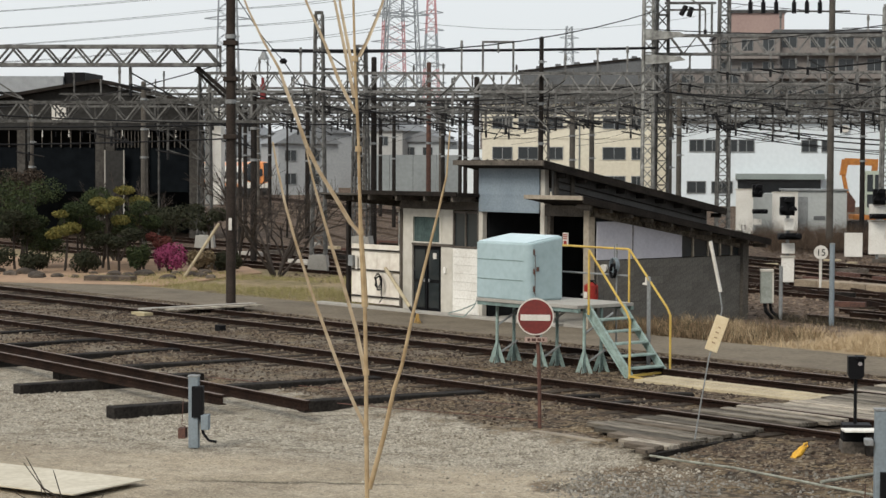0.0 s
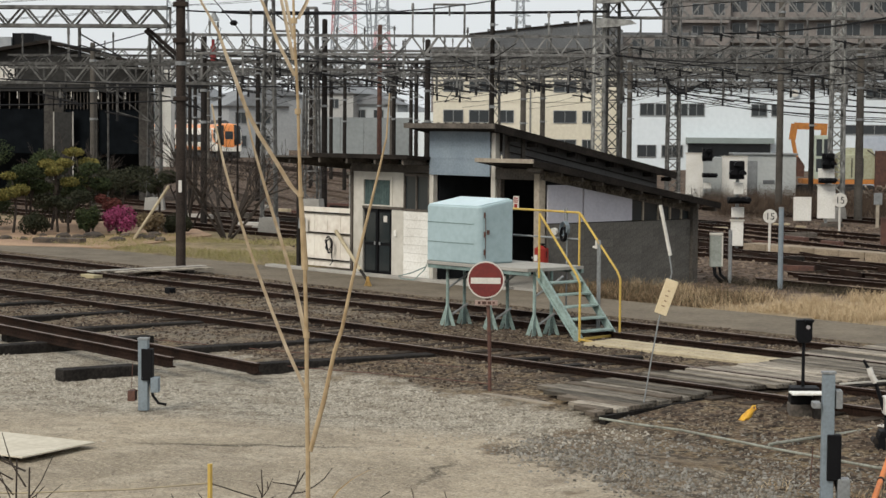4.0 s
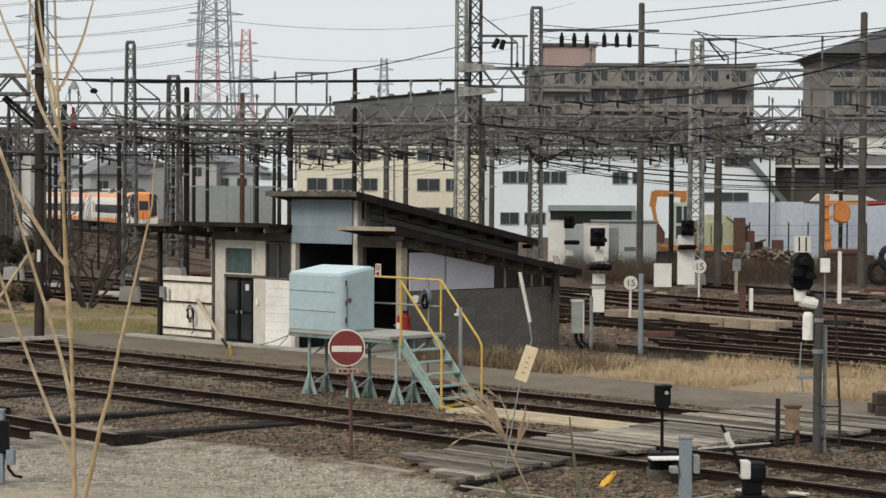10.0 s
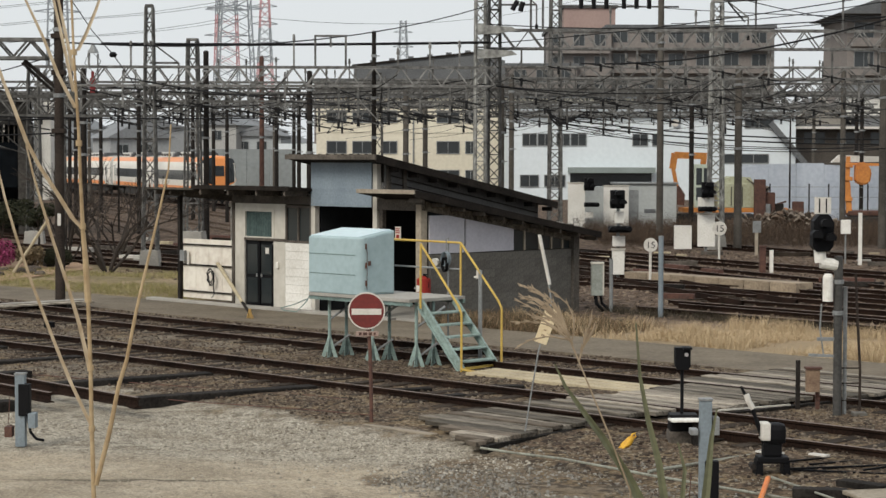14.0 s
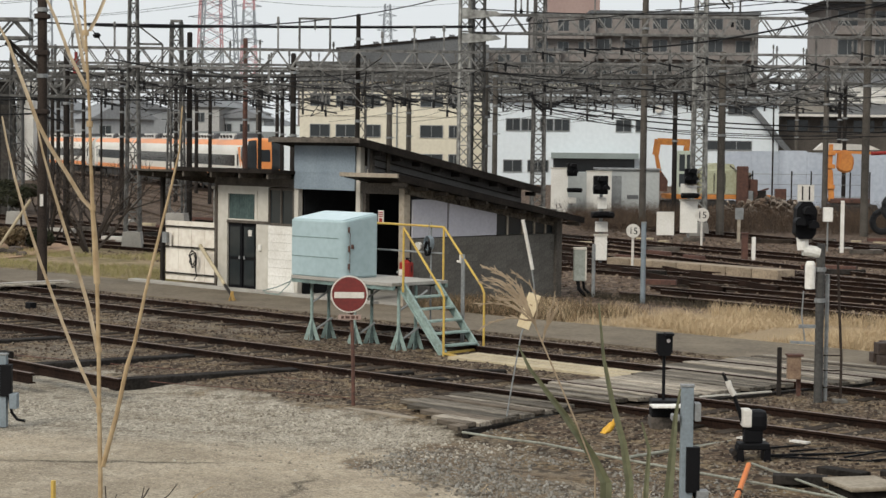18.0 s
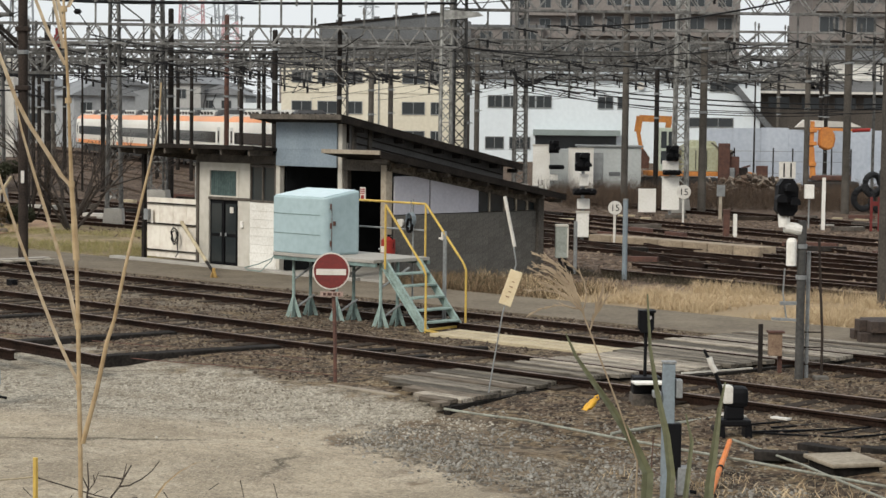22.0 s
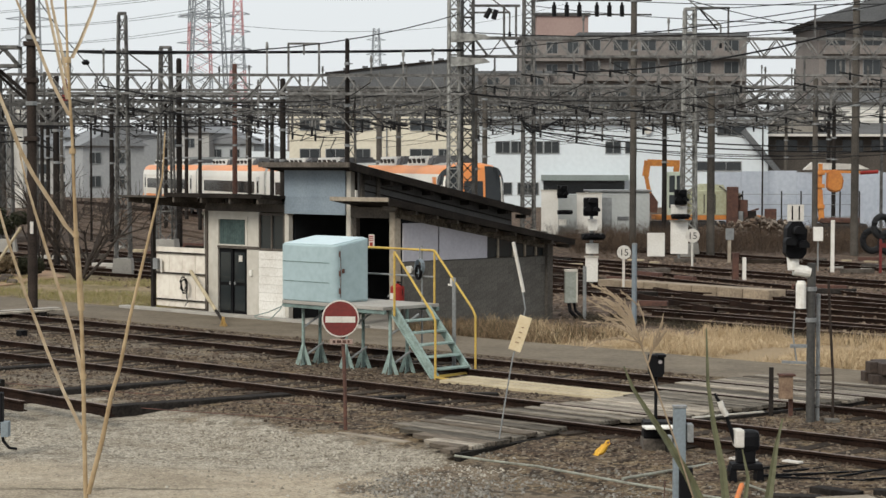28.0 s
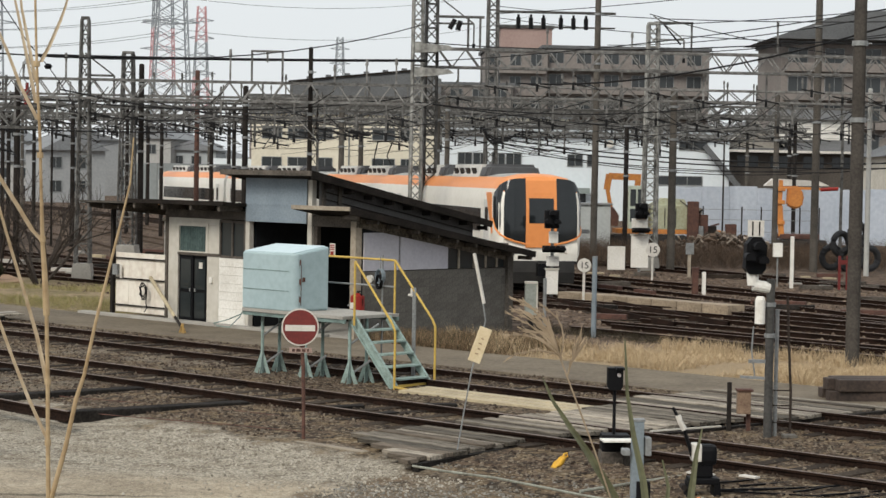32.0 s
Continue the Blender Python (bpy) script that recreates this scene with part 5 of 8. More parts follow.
gantry(160, -40, 36, 7.1, 7.8, LATTDK, 1.4, 0.8, 0.109, hangers=19, seed=9, drop=0.5)
gantry(62, -28, -10.3, 5.05, 5.65, LATTDK, 1.0, 0.5, 0.08, "old truss beam in front of the depot", 8, 10)
for x in (-30, -22, -15, -10, 25):
    pole(x + 0.4, 118.4, 7.6, 0.13, POLEDK)
    pole(x * 1.1 + 1.2, 135.5, 7.8, 0.14, POLEDK)
    pole(x * 1.25 - 0.7, 160.6, 8.2, 0.15, POLEGR, "plain grey concrete line pole")

# square frame over the first gantry and the insulator rack
fr = thing("wire_frame", pose(-4.2, 68.3, 6.86), "square steel frame on top of the gantry", "frame")
part("frame", beam(beam(beam(nb(), (0, 0, 0), (0, 0, 1.08), 0.07), (1.05, 0, 0), (1.05, 0, 1.08), 0.07), (-0.03, 0, 1.08), (1.08, 0, 1.08), 0.07), LATTDK, fr)
part("drop", bx(nb(), 0.5, 0.56, -0.03, 0.03, 0.7, 1.05), LATTDK, fr)
rk = thing("insulator_rack", pose(5.95, 97.5, 11.2), "cross beam with a row of dark insulators", "insulator rack")
part("beam", beam(beam(nb(), (0, 0, 0.72), (5.9, 0, 0.72), 0.12), (0, 0, 0), (5.9, 0, 0), 0.08), LATTDK, rk)
for k in range(6):
    x = 1.1 + (k % 3) * 0.62 + (k // 3) * 2.1
    part("insulator", cyl(cyl(nb(), (x, 0, -0.1), (x, 0, 0.45), 0.11, 8), (x, 0, 0.45), (x, 0, 0.6), 0.06, 8), BLACK, rk)
br = thing("line_bracket", pose(11.6, 82, 9.8), "angular steel bracket at a mast head", "bracket")
part("arm", beam(beam(nb(), (0, 0, 0.5), (1.6, 0, 0.5), 0.09), (1.55, 0, 0.5), (1.55, 0, -1.3), 0.07), LATTDK, br)
part("strut", beam(nb(), (0.4, 0, 0.4), (1.1, 0, -0.4), 0.06), WIRE, br)
jb = thing("junction_bracket", pose(2.2, 74.4, 9.0), "stepped steel bracket beside the tall mast", "bracket")
part("cross_bar", beam(nb(), (0, 0, 0.75), (1.9, 0, 0.75), 0.09), LATTDK, jb)
for x in (1.3, 1.75):
    part("leg", beam(nb(), (x, 0, 0.7), (x, 0, -0.4), 0.08), LATTDK, jb)
part("insulator", cyl(cyl(nb(), (0.6, 0, 0.3), (0.8, 0, 0.65), 0.1, 6), (0.9, 0, 0.25), (1.0, 0, 0.6), 0.1, 6), BLACK, jb)

fb = thing("gantry_bracket", pose(1.5, 74.6, 0), "flared steel gantry brackets on the tall mast", "bracket")
for z in (8.55, 7.65):
    part("gusset", prism(nb(), [(0.0, z - 0.16), (0.0, z + 0.22), (1.3, z + 0.14), (1.5, z), (0.7, z - 0.12)], "y", 0.0, 0.12), PALELATT, fb)
cl = thing("cable_bundle", pose(5.95, 99.5, 0), "black cable loops sagging round the lattice mast", "cable")
for dx, dz, w in ((0.5, 5.6, 0.9), (0.6, 5.75, 1.2), (0.3, 5.5, 0.7)):
    part("cable", tube(nb(), [(dx - w, 0, dz + 0.75), (dx - w * 0.8, 0, dz + 0.25), (dx - w * 0.3, 0, dz - 0.05), (dx + w * 0.3, 0, dz), (dx + w * 0.8, 0, dz + 0.35), (dx + w * 1.6, 0, dz + 0.3)], 0.045, 6), WIRE, cl)
# long feeder at the first gantry, then wires along and across the yard
wire((-11.5, 67.9, 7.63), (1.9, 74.6, 8.1), 0.05, 0.05, label="thick feeder bar above the gantry")
rng = random.Random(11)
for x, z in ((-13, 5.5), (-9.5, 5.6), (-5.8, 5.5), (-2.2, 5.6), (1.4, 5.5), (4.8, 5.6), (8.2, 5.5), (12, 5.6), (15.5, 5.5)):
    for y0, y1 in ((62, 92), (92, 135), (135, 190)):
        xs = lambda yy: x + (x * 0.012 - 0.26) * (yy - 68) * 0.55
        wire((xs(y0), y0, z), (xs(y1), y1, z), 0.04, 0.016)
        wire((xs(y0), y0, z + 0.75), (xs(y1), y1, z + 0.75), 0.45, 0.016)
BEAMS = ((68.3, 6.3, -13, 1.5), (86.3, 6.25, -22, 13), (92.3, 6.75, -20, 22), (105.3, 6.4, -24, 20), (118.3, 6.3, -24, 24), (79.3, 7.0, 2, 24))
for k in range(18):
    p, q = rng.sample(BEAMS, 2)
    x0 = rng.uniform(p[2], p[3])
    x1 = min(q[3], max(q[2], x0 + rng.uniform(-9, 9)))
    wire((x0, p[0], p[1]), (x1, q[0], q[1]), rng.uniform(0.2, 0.8), 0.022)
# thin masts and droppers between the gantries
for k in range(7):
    x, y = rng.uniform(-20, -15) if k < 4 else rng.uniform(14, 22), rng.uniform(80, 128)
    pole(x, y, rng.uniform(5.6, 7.8), rng.uniform(0.05, 0.085), rng.choice((POLEDK, POLEDK, LATTDK, STEEL)), "slim steel pole among the overhead lines", bands=False, group="slim poles")
for a, b, s in (((11.77, 100.0, 10.55), (16.87, 46.0, 8.85), 0.5), ((9.63, 100.0, 10.08), (18.34, 48.7, 8.43), 0.5), ((6.45, 110.0, 13.29), (22.24, 56.0, 8.74), 0.5), ((6.46, 110.0, 12.66), (24.02, 62.75, 8.39), 0.5), ((11.8, 85.0, 10.9), (23.93, 78.25, 8.66), 0.5),
                ((2.0, 75, 8.8), (22, 44, 8.6), 0.8), ((2.2, 75, 8.1), (24, 60, 10.9), 0.5), ((6.0, 100, 12), (26, 60, 12.2), 0.5), ((10.2, 91, 12.2), (28, 58, 12.4), 0.4), ((1.9, 75, 11.9), (22, 60, 11.3), 0.5),
                ((6, 100, 5.6), (22, 84, 4.7), 0.9), ((6, 100, 5.45), (22, 84, 4.45), 0.8), ((1.9, 75, 6.4), (6, 100, 5.6), 0.6), ((11.5, 82, 10.2), (30, 66, 11.6), 0.4), ((6, 100, 5.2), (19, 82, 4.2), 0.3),
                ((-9.4, 49.3, 6.6), (1.9, 75, 9.5), 0.6), ((-9.4, 49.3, 4.7), (-28, 44, 4.9), 0.2), ((-9.4, 49.3, 4.35), (-28, 50, 4.5), 0.25), ((-24, 49, 5.5), (-5, 62, 5.0), 0.3),
                ((-9.4, 49.3, 6.3), (-30, 90, 6.4), 0.5), ((-8.4, 53.5, 5.9), (-2, 80, 6.4), 0.4)):
    wire(a, b, s, 0.02)
wire((5.66, 78.0, 7.48), (14.74, 53.0, 8.33), 0.6, 0.035, 14, label="thick dark overhead cable")
for z in (0, 0.22):
    wire((6, 99, 5.75 - z), (24, 83, 4.75 - z), 0.5, 0.035, 14, label="thick dark overhead cable")
bell = thing("warning_bell", pose(-11.15, 60.0, 6.35), "small grey bell-shaped lamp hung on a wire", "lamp")
part("shade", cyl(nb(), (0.75, 0, 0.55), (0.75, 0, 0.82), 0.17, 10, 0.04), STEEL, bell)
part("ball", cyl(cyl(nb(), (1.35, 0, 0.42), (1.35, 0, 0.5), 0.08, 8, 0.13), (1.35, 0, 0.5), (1.35, 0, 0.58), 0.13, 8, 0.06), BLACK, bell)
part("stay_wire", tube(nb(), [(-0.55, -0.5, 3.2), (0.75, -0.1, 1.2), (1.35, 0, 0.5), (1.9, 0.2, -0.3), (2.2, 0.4, -0.9)], 0.015, 4), WIRE, bell)


# distance haze is mixed into both pylon paints
PR = mat("hazed_pylon_red", (0.55, 0.3, 0.31), (0.48, 0.28, 0.29), bump=0)
PW = mat("hazed_pylon_grey", (0.3, 0.325, 0.345), (0.25, 0.27, 0.29), bump=0)


def pylon(x, y, h, w, w1, red=True, bar=1.0):
    t = thing("transmission_pylon", pose(x, y, 0, 0, 0, 12), "distant red and white lattice pylon" if red else "distant hazy grey lattice pylon", "pylon", "transmission pylons")
    n = 20

    def c(k, i):
        ww = (w + (w1 - w) * k / n) / 2
        return Vector((ww * (1, 1, -1, -1)[i], ww * (1, -1, -1, 1)[i], h * k / n))
    for band in range(5):
        b = nb()
        for k in range(band * 4, band * 4 + 4):
            for i in range(4):
                j = (i + 1) % 4
                beam(b, c(k, i), c(k + 1, i), 0.3 * bar)
                beam(b, c(k, i), c(k + 1, j), 0.16 * bar)
                beam(b, c(k, j), c(k + 1, i), 0.16 * bar)
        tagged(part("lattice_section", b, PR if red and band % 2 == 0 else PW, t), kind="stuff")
    for f in (0.52, 0.62, 0.72, 0.82, 0.92):
        a = nb()
        for s in (-1, 1):
            r = w1 * 0.5 + (w - w1) * (1 - f) * 0.5 + h * 0.045
            beam(a, (0, 0, h * f + 1.0), (s * r, 0, h * f), 0.3 * bar)
            beam(a, (0, 0, h * f - 0.4), (s * r, 0, h * f), 0.25 * bar)
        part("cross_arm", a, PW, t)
    return t


pylon(-57, 560, 88, 12.5, 4.0, False)
pylon(-69, 650, 84, 9.5, 4.5, True)
pylon(-60.8, 700, 62, 8.0, 2.6, True)
pylon(-107, 560, 86, 8, 3.0, False)
pylon(-15.5, 900, 66, 8, 2.4, False)
for z in (43, 48, 53, 58, 63):
    for dx in (-2.5, 2.5):
        wire((-330, 600, z - 9), (-107 + dx, 560, z - 5.5), 4, 0.06, 12, "power_line", "thin distant power line cable")
        wire((-107 + dx, 560, z - 5.5), (-57 + dx, 560, z), 1.0, 0.06, 12, "power_line", "thin distant power line cable")
for k in range(3):
    wire((-57, 560, 44 + k * 9), (60, 760, 66 + k * 12), 6, 0.06, 12, "power_line", "thin distant power line cable")


# ---- yard tracks behind the shed ----
def far_track(u, v, ang, a, b, name):
    """A track through (u, v), turned against the near tracks, from a to b metres along itself."""
    t = thing(name, at(u, v, 0, ang), "rusty yard track on dark ballast", "railway track", kind="structure")
    me = rail_mesh(b - a)
    for dv in (-0.735, 0.735):
        part("rail", me, RUST, t, m=pose(a, dv, -0.03))
    s = nb()
    x = a + 0.3
    while x < b:
        w = random.uniform(1.05, 1.3)
        bx(s, x - 0.11, x + 0.11, -w, w, -0.1, random.uniform(-0.06, 0.004))
        x += random.uniform(0.6, 0.72)
    tagged(part("sleeper", s, SLEEPER, t), kind="stuff")


for i, (u, v, ang, a, b) in enumerate(((-30, 40.3, -4.6, -2, 45), (-30, 38.15, -5.0, -1.2, 26), (-31, 43.6, -7, -12, 45), (-36, 47.4, -10, -14, 50), (-43, 56.3, -15.7, -24, 60), (-52, 67, -19.5, -28, 60),
                                       (-44, 47.0, -3.0, 0, 40), (-50, 55.5, -21.5, 0, 48), (-60, 40.5, -2, -25, 16), (-60, 44.0, -5, -30, 16), (-62, 48, -8, -40, 20))):
    far_track(u, v, ang, a, b, "track_%d" % (i + 4))
tr = thing("cable_trough", at(-38.2, 46.2, 0, -7), "pale concrete cable trough beside the tracks", "trough", kind="structure")
trough = finish(box(0, 0.97, 0, 0.7, 0, 0.3, 0.015), "trough_lid")
for k in range(7):
    part("trough_lid", trough, mat("trough_concrete", (0.34, 0.27, 0.19), (0.18, 0.14, 0.1), scale=1.5, fine=12, rand=0.15) if k == 0 else bpy.data.materials["trough_concrete"], tr, m=pose(k - 0.9, 0, 0, 0, 0, random.uniform(-1, 1)))

# ---- buildings ----
CREAM = mat("cream_render", (0.7, 0.65, 0.53), (0.6, 0.55, 0.44), rough=0.9, scale=0.15, fine=3, bump=0.05)
PALEWALL = mat("pale_blue_cladding", (0.7, 0.75, 0.78), (0.63, 0.68, 0.71), rough=0.7, scale=0.12, fine=2.5, bump=0.03)
# brown greyed and lightened: haze over the far blocks is in the colour
BROWNB = mat("brown_facade", (0.24, 0.215, 0.2), (0.18, 0.16, 0.148), rough=0.9, scale=0.2, fine=3, bump=0.05)
REDBR = mat("red_brown_facade", (0.36, 0.26, 0.23), (0.3, 0.21, 0.19), rough=0.9, scale=0.2, fine=3, bump=0.05)
GREYROOF = mat("grey_tile_roof", (0.14, 0.145, 0.15), (0.09, 0.093, 0.097), rough=0.8, scale=0.4, fine=6, bump=0.2)
FARWIN = glass_mat("far_window", (0.035, 0.04, 0.043), 0.25)


def opening(b, x0, x1, z0, z1, y=0.0, bars=1):
    w = part("window", box(x0, x1, y - 0.03, y + 0.02, z0, z1), FARWIN, b)
    f = nb()
    e = 0.07
    for q in ((x0 - e, x1 + e, z0 - e, z0), (x0 - e, x1 + e, z1, z1 + e), (x0 - e, x0, z0, z1), (x1, x1 + e, z0, z1)):
        bx(f, q[0], q[1], y - 0.08, y + 0.02, q[2], q[3])
    for k in range(bars):
        m = x0 + (x1 - x0) * (k + 1) / (bars + 1)
        bx(f, m - 0.03, m + 0.03, y - 0.06, y - 0.031, z0, z1)
    part("frame", f, STEEL, w)


def cream_building():
    b = thing("cream_building", pose(-12.2, 200, 0), "three-storey cream rendered office building", "building")
    part("wall", box(0, 32, 0, 14, 0, 9.8), CREAM, b)
    part("roof", box(-0.3, 32.3, -0.3, 14.3, 9.8, 10.15), GREYROOF, b)
    part("parapet", box(0, 32, 0, 0.25, 10.15, 10.7), CREAM, b)
    for k, (x0, x1) in enumerate(((1.1, 3.0), (3.7, 5.6), (6.7, 8.1), (12.2, 14.4), (15.1, 16.1), (18.6, 20.6), (22.5, 24.6), (27, 29))):
        opening(b, x0, x1, 4.25, 5.4, 0, 1)
        opening(b, x0, x1, 7.35, 8.5, 0, 1)
        opening(b, x0, x1, 1.0, 2.5, 0, 1)
    for x in (9.8, 17.2):
        part("downpipe", cyl(nb(), (x, -0.1, 0), (x, -0.1, 9.8), 0.07, 6), STEEL, b)
    part("storey_band", box(-0.05, 32.05, -0.06, -0.001, 6.3, 6.5), CREAM, b)
    part("annex", box(-4.2, -0.02, 3, 10, 0, 5.2), PALEWALL, b, "low grey-white annex")


cream_building()


def white_building():
    b = thing("white_workshop", pose(6.6, 180, 0), "long pale blue-white clad two-storey workshop", "building")
    part("wall", box(0, 26, 0, 18, 0, 7.75), PALEWALL, b)
    part("roof", prism(nb(), [(-0.4, 7.75), (18.4, 7.75), (18.4, 8.6), (9, 9.0), (-0.4, 8.1)], "x", -0.3, 26.3), mat("workshop_roof", (0.3, 0.32, 0.33), (0.24, 0.26, 0.27), scale=0.2, fine=3), b)
    part("eave", box(-0.3, 26.3, -0.55, -0.401, 7.7, 7.95), STEEL, b)
    for x0, x1 in ((1.2, 2.4), (2.6, 3.8), (4.3, 5.4), (5.6, 6.9), (11.2, 12.5), (13.0, 13.9)):
        opening(b, x0, x1, 4.95, 5.95, 0, 1)
    for x0, x1 in ((1.0, 2.6), (3.2, 5.0)):
        opening(b, x0, x1, 1.2, 2.2, 0, 1)
    c = part("canopy", box(5.3, 13.1, -1.6, -0.02, 2.45, 2.95), mat("canopy_grey_green", (0.25, 0.29, 0.28), (0.2, 0.23, 0.22), scale=0.5, fine=5), b, "dark flat canopy")
    part("canopy_glass", box(5.5, 12.9, -0.1, -0.02, 1.2, 2.44), FARWIN, c)
    opening(b, 21.4, 23.9, 6.6, 7.35, 0, 1)
    opening(b, 19.5, 23.5, 3.4, 4.15, 0, 2)
    part("outer_stair", beam(nb(), (23.6, -0.6, 7.0), (26.8, -0.6, 3.3), 0.4, 0.5), GREYROOF, b, "dark slanting outer stair")
    part("wall_lamp", cyl(nb(), (15.0, -0.3, 7.0), (15.0, -0.1, 7.0), 0.35, 10), SIGNWHITE, b)


white_building()


def slab_block(x, y, w, d, h, material, name, label, storeys=0, cols=0):
    b = thing(name, pose(x, y, 0), label, "building", "distant buildings")
    part("wall", box(0, w, 0, d, 0, h), material, b)
    part("roof", box(-0.3, w + 0.3, -0.3, d + 0.3, h, h + 0.4), GREYROOF, b)
    for s in range(storeys):
        z = h * (s + 0.3) / storeys
        part("balcony", box(0.3, w - 0.3, -1.1, -0.02, z - 0.9, z + 0.1), material, b)
        for c in range(cols):
            x0 = w * (c + 0.2) / cols
            opening(b, x0, x0 + w / cols * 0.5, z + 0.15, z + h / storeys * 0.55, 0, 1)
    return b


slab_block(22.5, 262, 22, 14, 21, BROWNB, "apartment_block", "distant brown apartment block with balconies", 7, 6)
slab_block(6.5, 256, 11.5, 13, 15.6, BROWNB, "apartment_block", "distant brown apartment block with a dark roof", 5, 4)
slab_block(17.2, 270, 7.0, 7, 24.2, REDBR, "stair_tower", "distant red-brown stair tower", 0, 0)
slab_block(47.5, 230, 26, 14, 20.0, BROWNB, "apartment_block", "distant dark brown apartment block with wide eaves", 6, 6)
slab_block(-15.5, 250, 21, 12, 13.2, BROWNB, "apartment_block", "distant brown flats behind the cream building", 4, 5)


def house(x, y, w, d, h, rh, wall, roof, label, ry=0):
    b = thing("house", pose(x, y, 0, 0, 0, ry), label, "house", "houses")
    part("wall", box(-w / 2, w / 2, 0, d, 0, h), wall, b)
    part("roof", prism(nb(), [(-w / 2 - 0.5, h - 0.1), (w / 2 + 0.5, h - 0.1), (0, h + rh)], "y", -0.5, d + 0.5), roof, b)
    for k in range(max(2, int(w / 3))):
        x0 = -w / 2 + 0.8 + k * (w - 1.6) / max(2, int(w / 3))
        opening(b, x0, x0 + 1.3, h - 2.1, h - 0.9, 0, 1)
        opening(b, x0, x0 + 1.3, max(0.5, h - 4.8), max(1.6, h - 3.6), 0, 1)


bigroof = thing("hip_roof", pose(47.2, 228.5, 20.2), "wide dark hipped roof on the brown block", "roof")
part("tiles", prism(nb(), [(-1.5, 0.22), (28, 0.22), (28, 0.6), (12, 3.6), (8, 3.6)], "y", -1.2, 16), GREYROOF, bigroof)
TILE = mat("old_roof_tile", (0.13, 0.13, 0.13), (0.07, 0.07, 0.072), rough=0.8, scale=0.6, fine=9, bump=0.3)
BOARDED = mat("dark_boarded_wall", (0.095, 0.082, 0.07), (0.055, 0.047, 0.04), rough=0.9, scale=0.5, fine=6, bump=0.1)


def gabled_house():
    b = thing("house", pose(34.2, 190, 0), "low dark boarded house with tiled roofs and a cross gable", "house", "houses")
    part("wall", box(0, 13.3, 0, 10, 0, 6.6), BOARDED, b, "dark boarded wall")
    part("gutter", box(-0.3, 11.7, -1.4, -1.15, 6.63, 6.86), SIGNWHITE, b, "pale gutter along the eave")
    part("main_roof", prism(nb(), [(-1.2, 6.87), (6.0, 8.5), (11.0, 6.85), (11.0, 6.7), (-1.2, 6.7)], "x", 4.8, 14.0), TILE, b, "dark tiled main roof")
    part("porch_roof", prism(nb(), [(-1.2, 6.87), (0.7, 7.36), (0.7, 6.7), (-1.2, 6.7)], "x", -0.4, 4.79), TILE, b)
    part("gable_wall", prism(nb(), [(0.0, 6.7), (4.9, 6.7), (4.9, 7.36), (2.45, 9.26), (0.0, 7.36)], "y", -0.4, 8), mat("beige_gable", (0.3, 0.28, 0.245), (0.22, 0.2, 0.175), scale=0.5, fine=5), b, "faded beige gable")
    part("gable_roof", prism(nb(), [(-0.57, 7.13), (2.45, 9.5), (5.5, 7.13), (5.5, 7.33), (2.45, 9.74), (-0.57, 7.33)], "y", -0.95, 9), TILE, b)
    for x in (-0.57, 5.5):
        part("verge_board", beam(nb(), (x, -0.98, 7.23), (2.45, -0.98, 9.62), 0.06, 0.2), OLDWHITE, b, "bleached verge board")
    up = part("upper_storey", box(6.0, 13.0, 4, 10, 7.87, 10.0), WHITE, b, "white sided upper storey")
    for k in range(5):
        part("siding_joint", box(6.0, 13.0, 3.96, 3.998, 8.2 + k * 0.38, 8.23 + k * 0.38), STEEL, up)
    part("upper_roof", prism(nb(), [(3.5, 10.0), (10.6, 10.0), (7.0, 11.2)], "x", 5.5, 13.4), TILE, b)
    for x in (1.0, 4.2, 7.4, 10.2):
        part("window", box(x, x + 2.0, -0.04, -0.003, 5.2, 6.3), FARWIN, b)


gabled_house()
house(42.5, 150, 6.5, 8, 6.0, 1.4, OLDWHITE, GREYROOF, "grey tiled house with pale walls")
# wall and roof tones lightened to carry the haze of distance
HAZEW = [mat("hazed_wall", c, tuple(q * 0.8 for q in c), rough=0.9, scale=0.2, fine=3, bump=0.03) for c in ((0.42, 0.445, 0.455), (0.36, 0.37, 0.375), (0.5, 0.5, 0.49), (0.4, 0.395, 0.38))]
HAZEROOF = mat("hazed_roof", (0.24, 0.25, 0.26), (0.17, 0.177, 0.185), rough=0.85, scale=0.3, fine=4, bump=0.05)
rng = random.Random(21)
for k in range(26):
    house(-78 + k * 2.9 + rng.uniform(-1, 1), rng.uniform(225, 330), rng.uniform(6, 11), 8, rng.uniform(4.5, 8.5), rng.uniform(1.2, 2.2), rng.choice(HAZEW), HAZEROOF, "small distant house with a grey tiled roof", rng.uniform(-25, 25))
for k in range(14):
    house(-10 + k * 8 + rng.uniform(-2, 2), rng.uniform(300, 420), rng.uniform(8, 14), 9, rng.uniform(8, 13), rng.uniform(1, 3), rng.choice((OLDWHITE, CREAM, BROWNB, PALEWALL)), GREYROOF, "distant house with a grey roof", rng.uniform(-25, 25))
lr = thing("long_roof", pose(-10.5, 249, 13.61), "long dark roof with vents above the brown flats", "roof")
part("slope", prism(nb(), [(0.0, 0.0), (19.0, 0.0), (19.0, 2.4), (15.0, 3.3), (0.0, 1.7)], "y", 0.0, 9.0), GREYROOF, lr)
part("verge", beam(nb(), (-0.2, -0.1, 1.72), (15.1, -0.1, 3.36), 0.2, 0.24), POLEDK, lr)
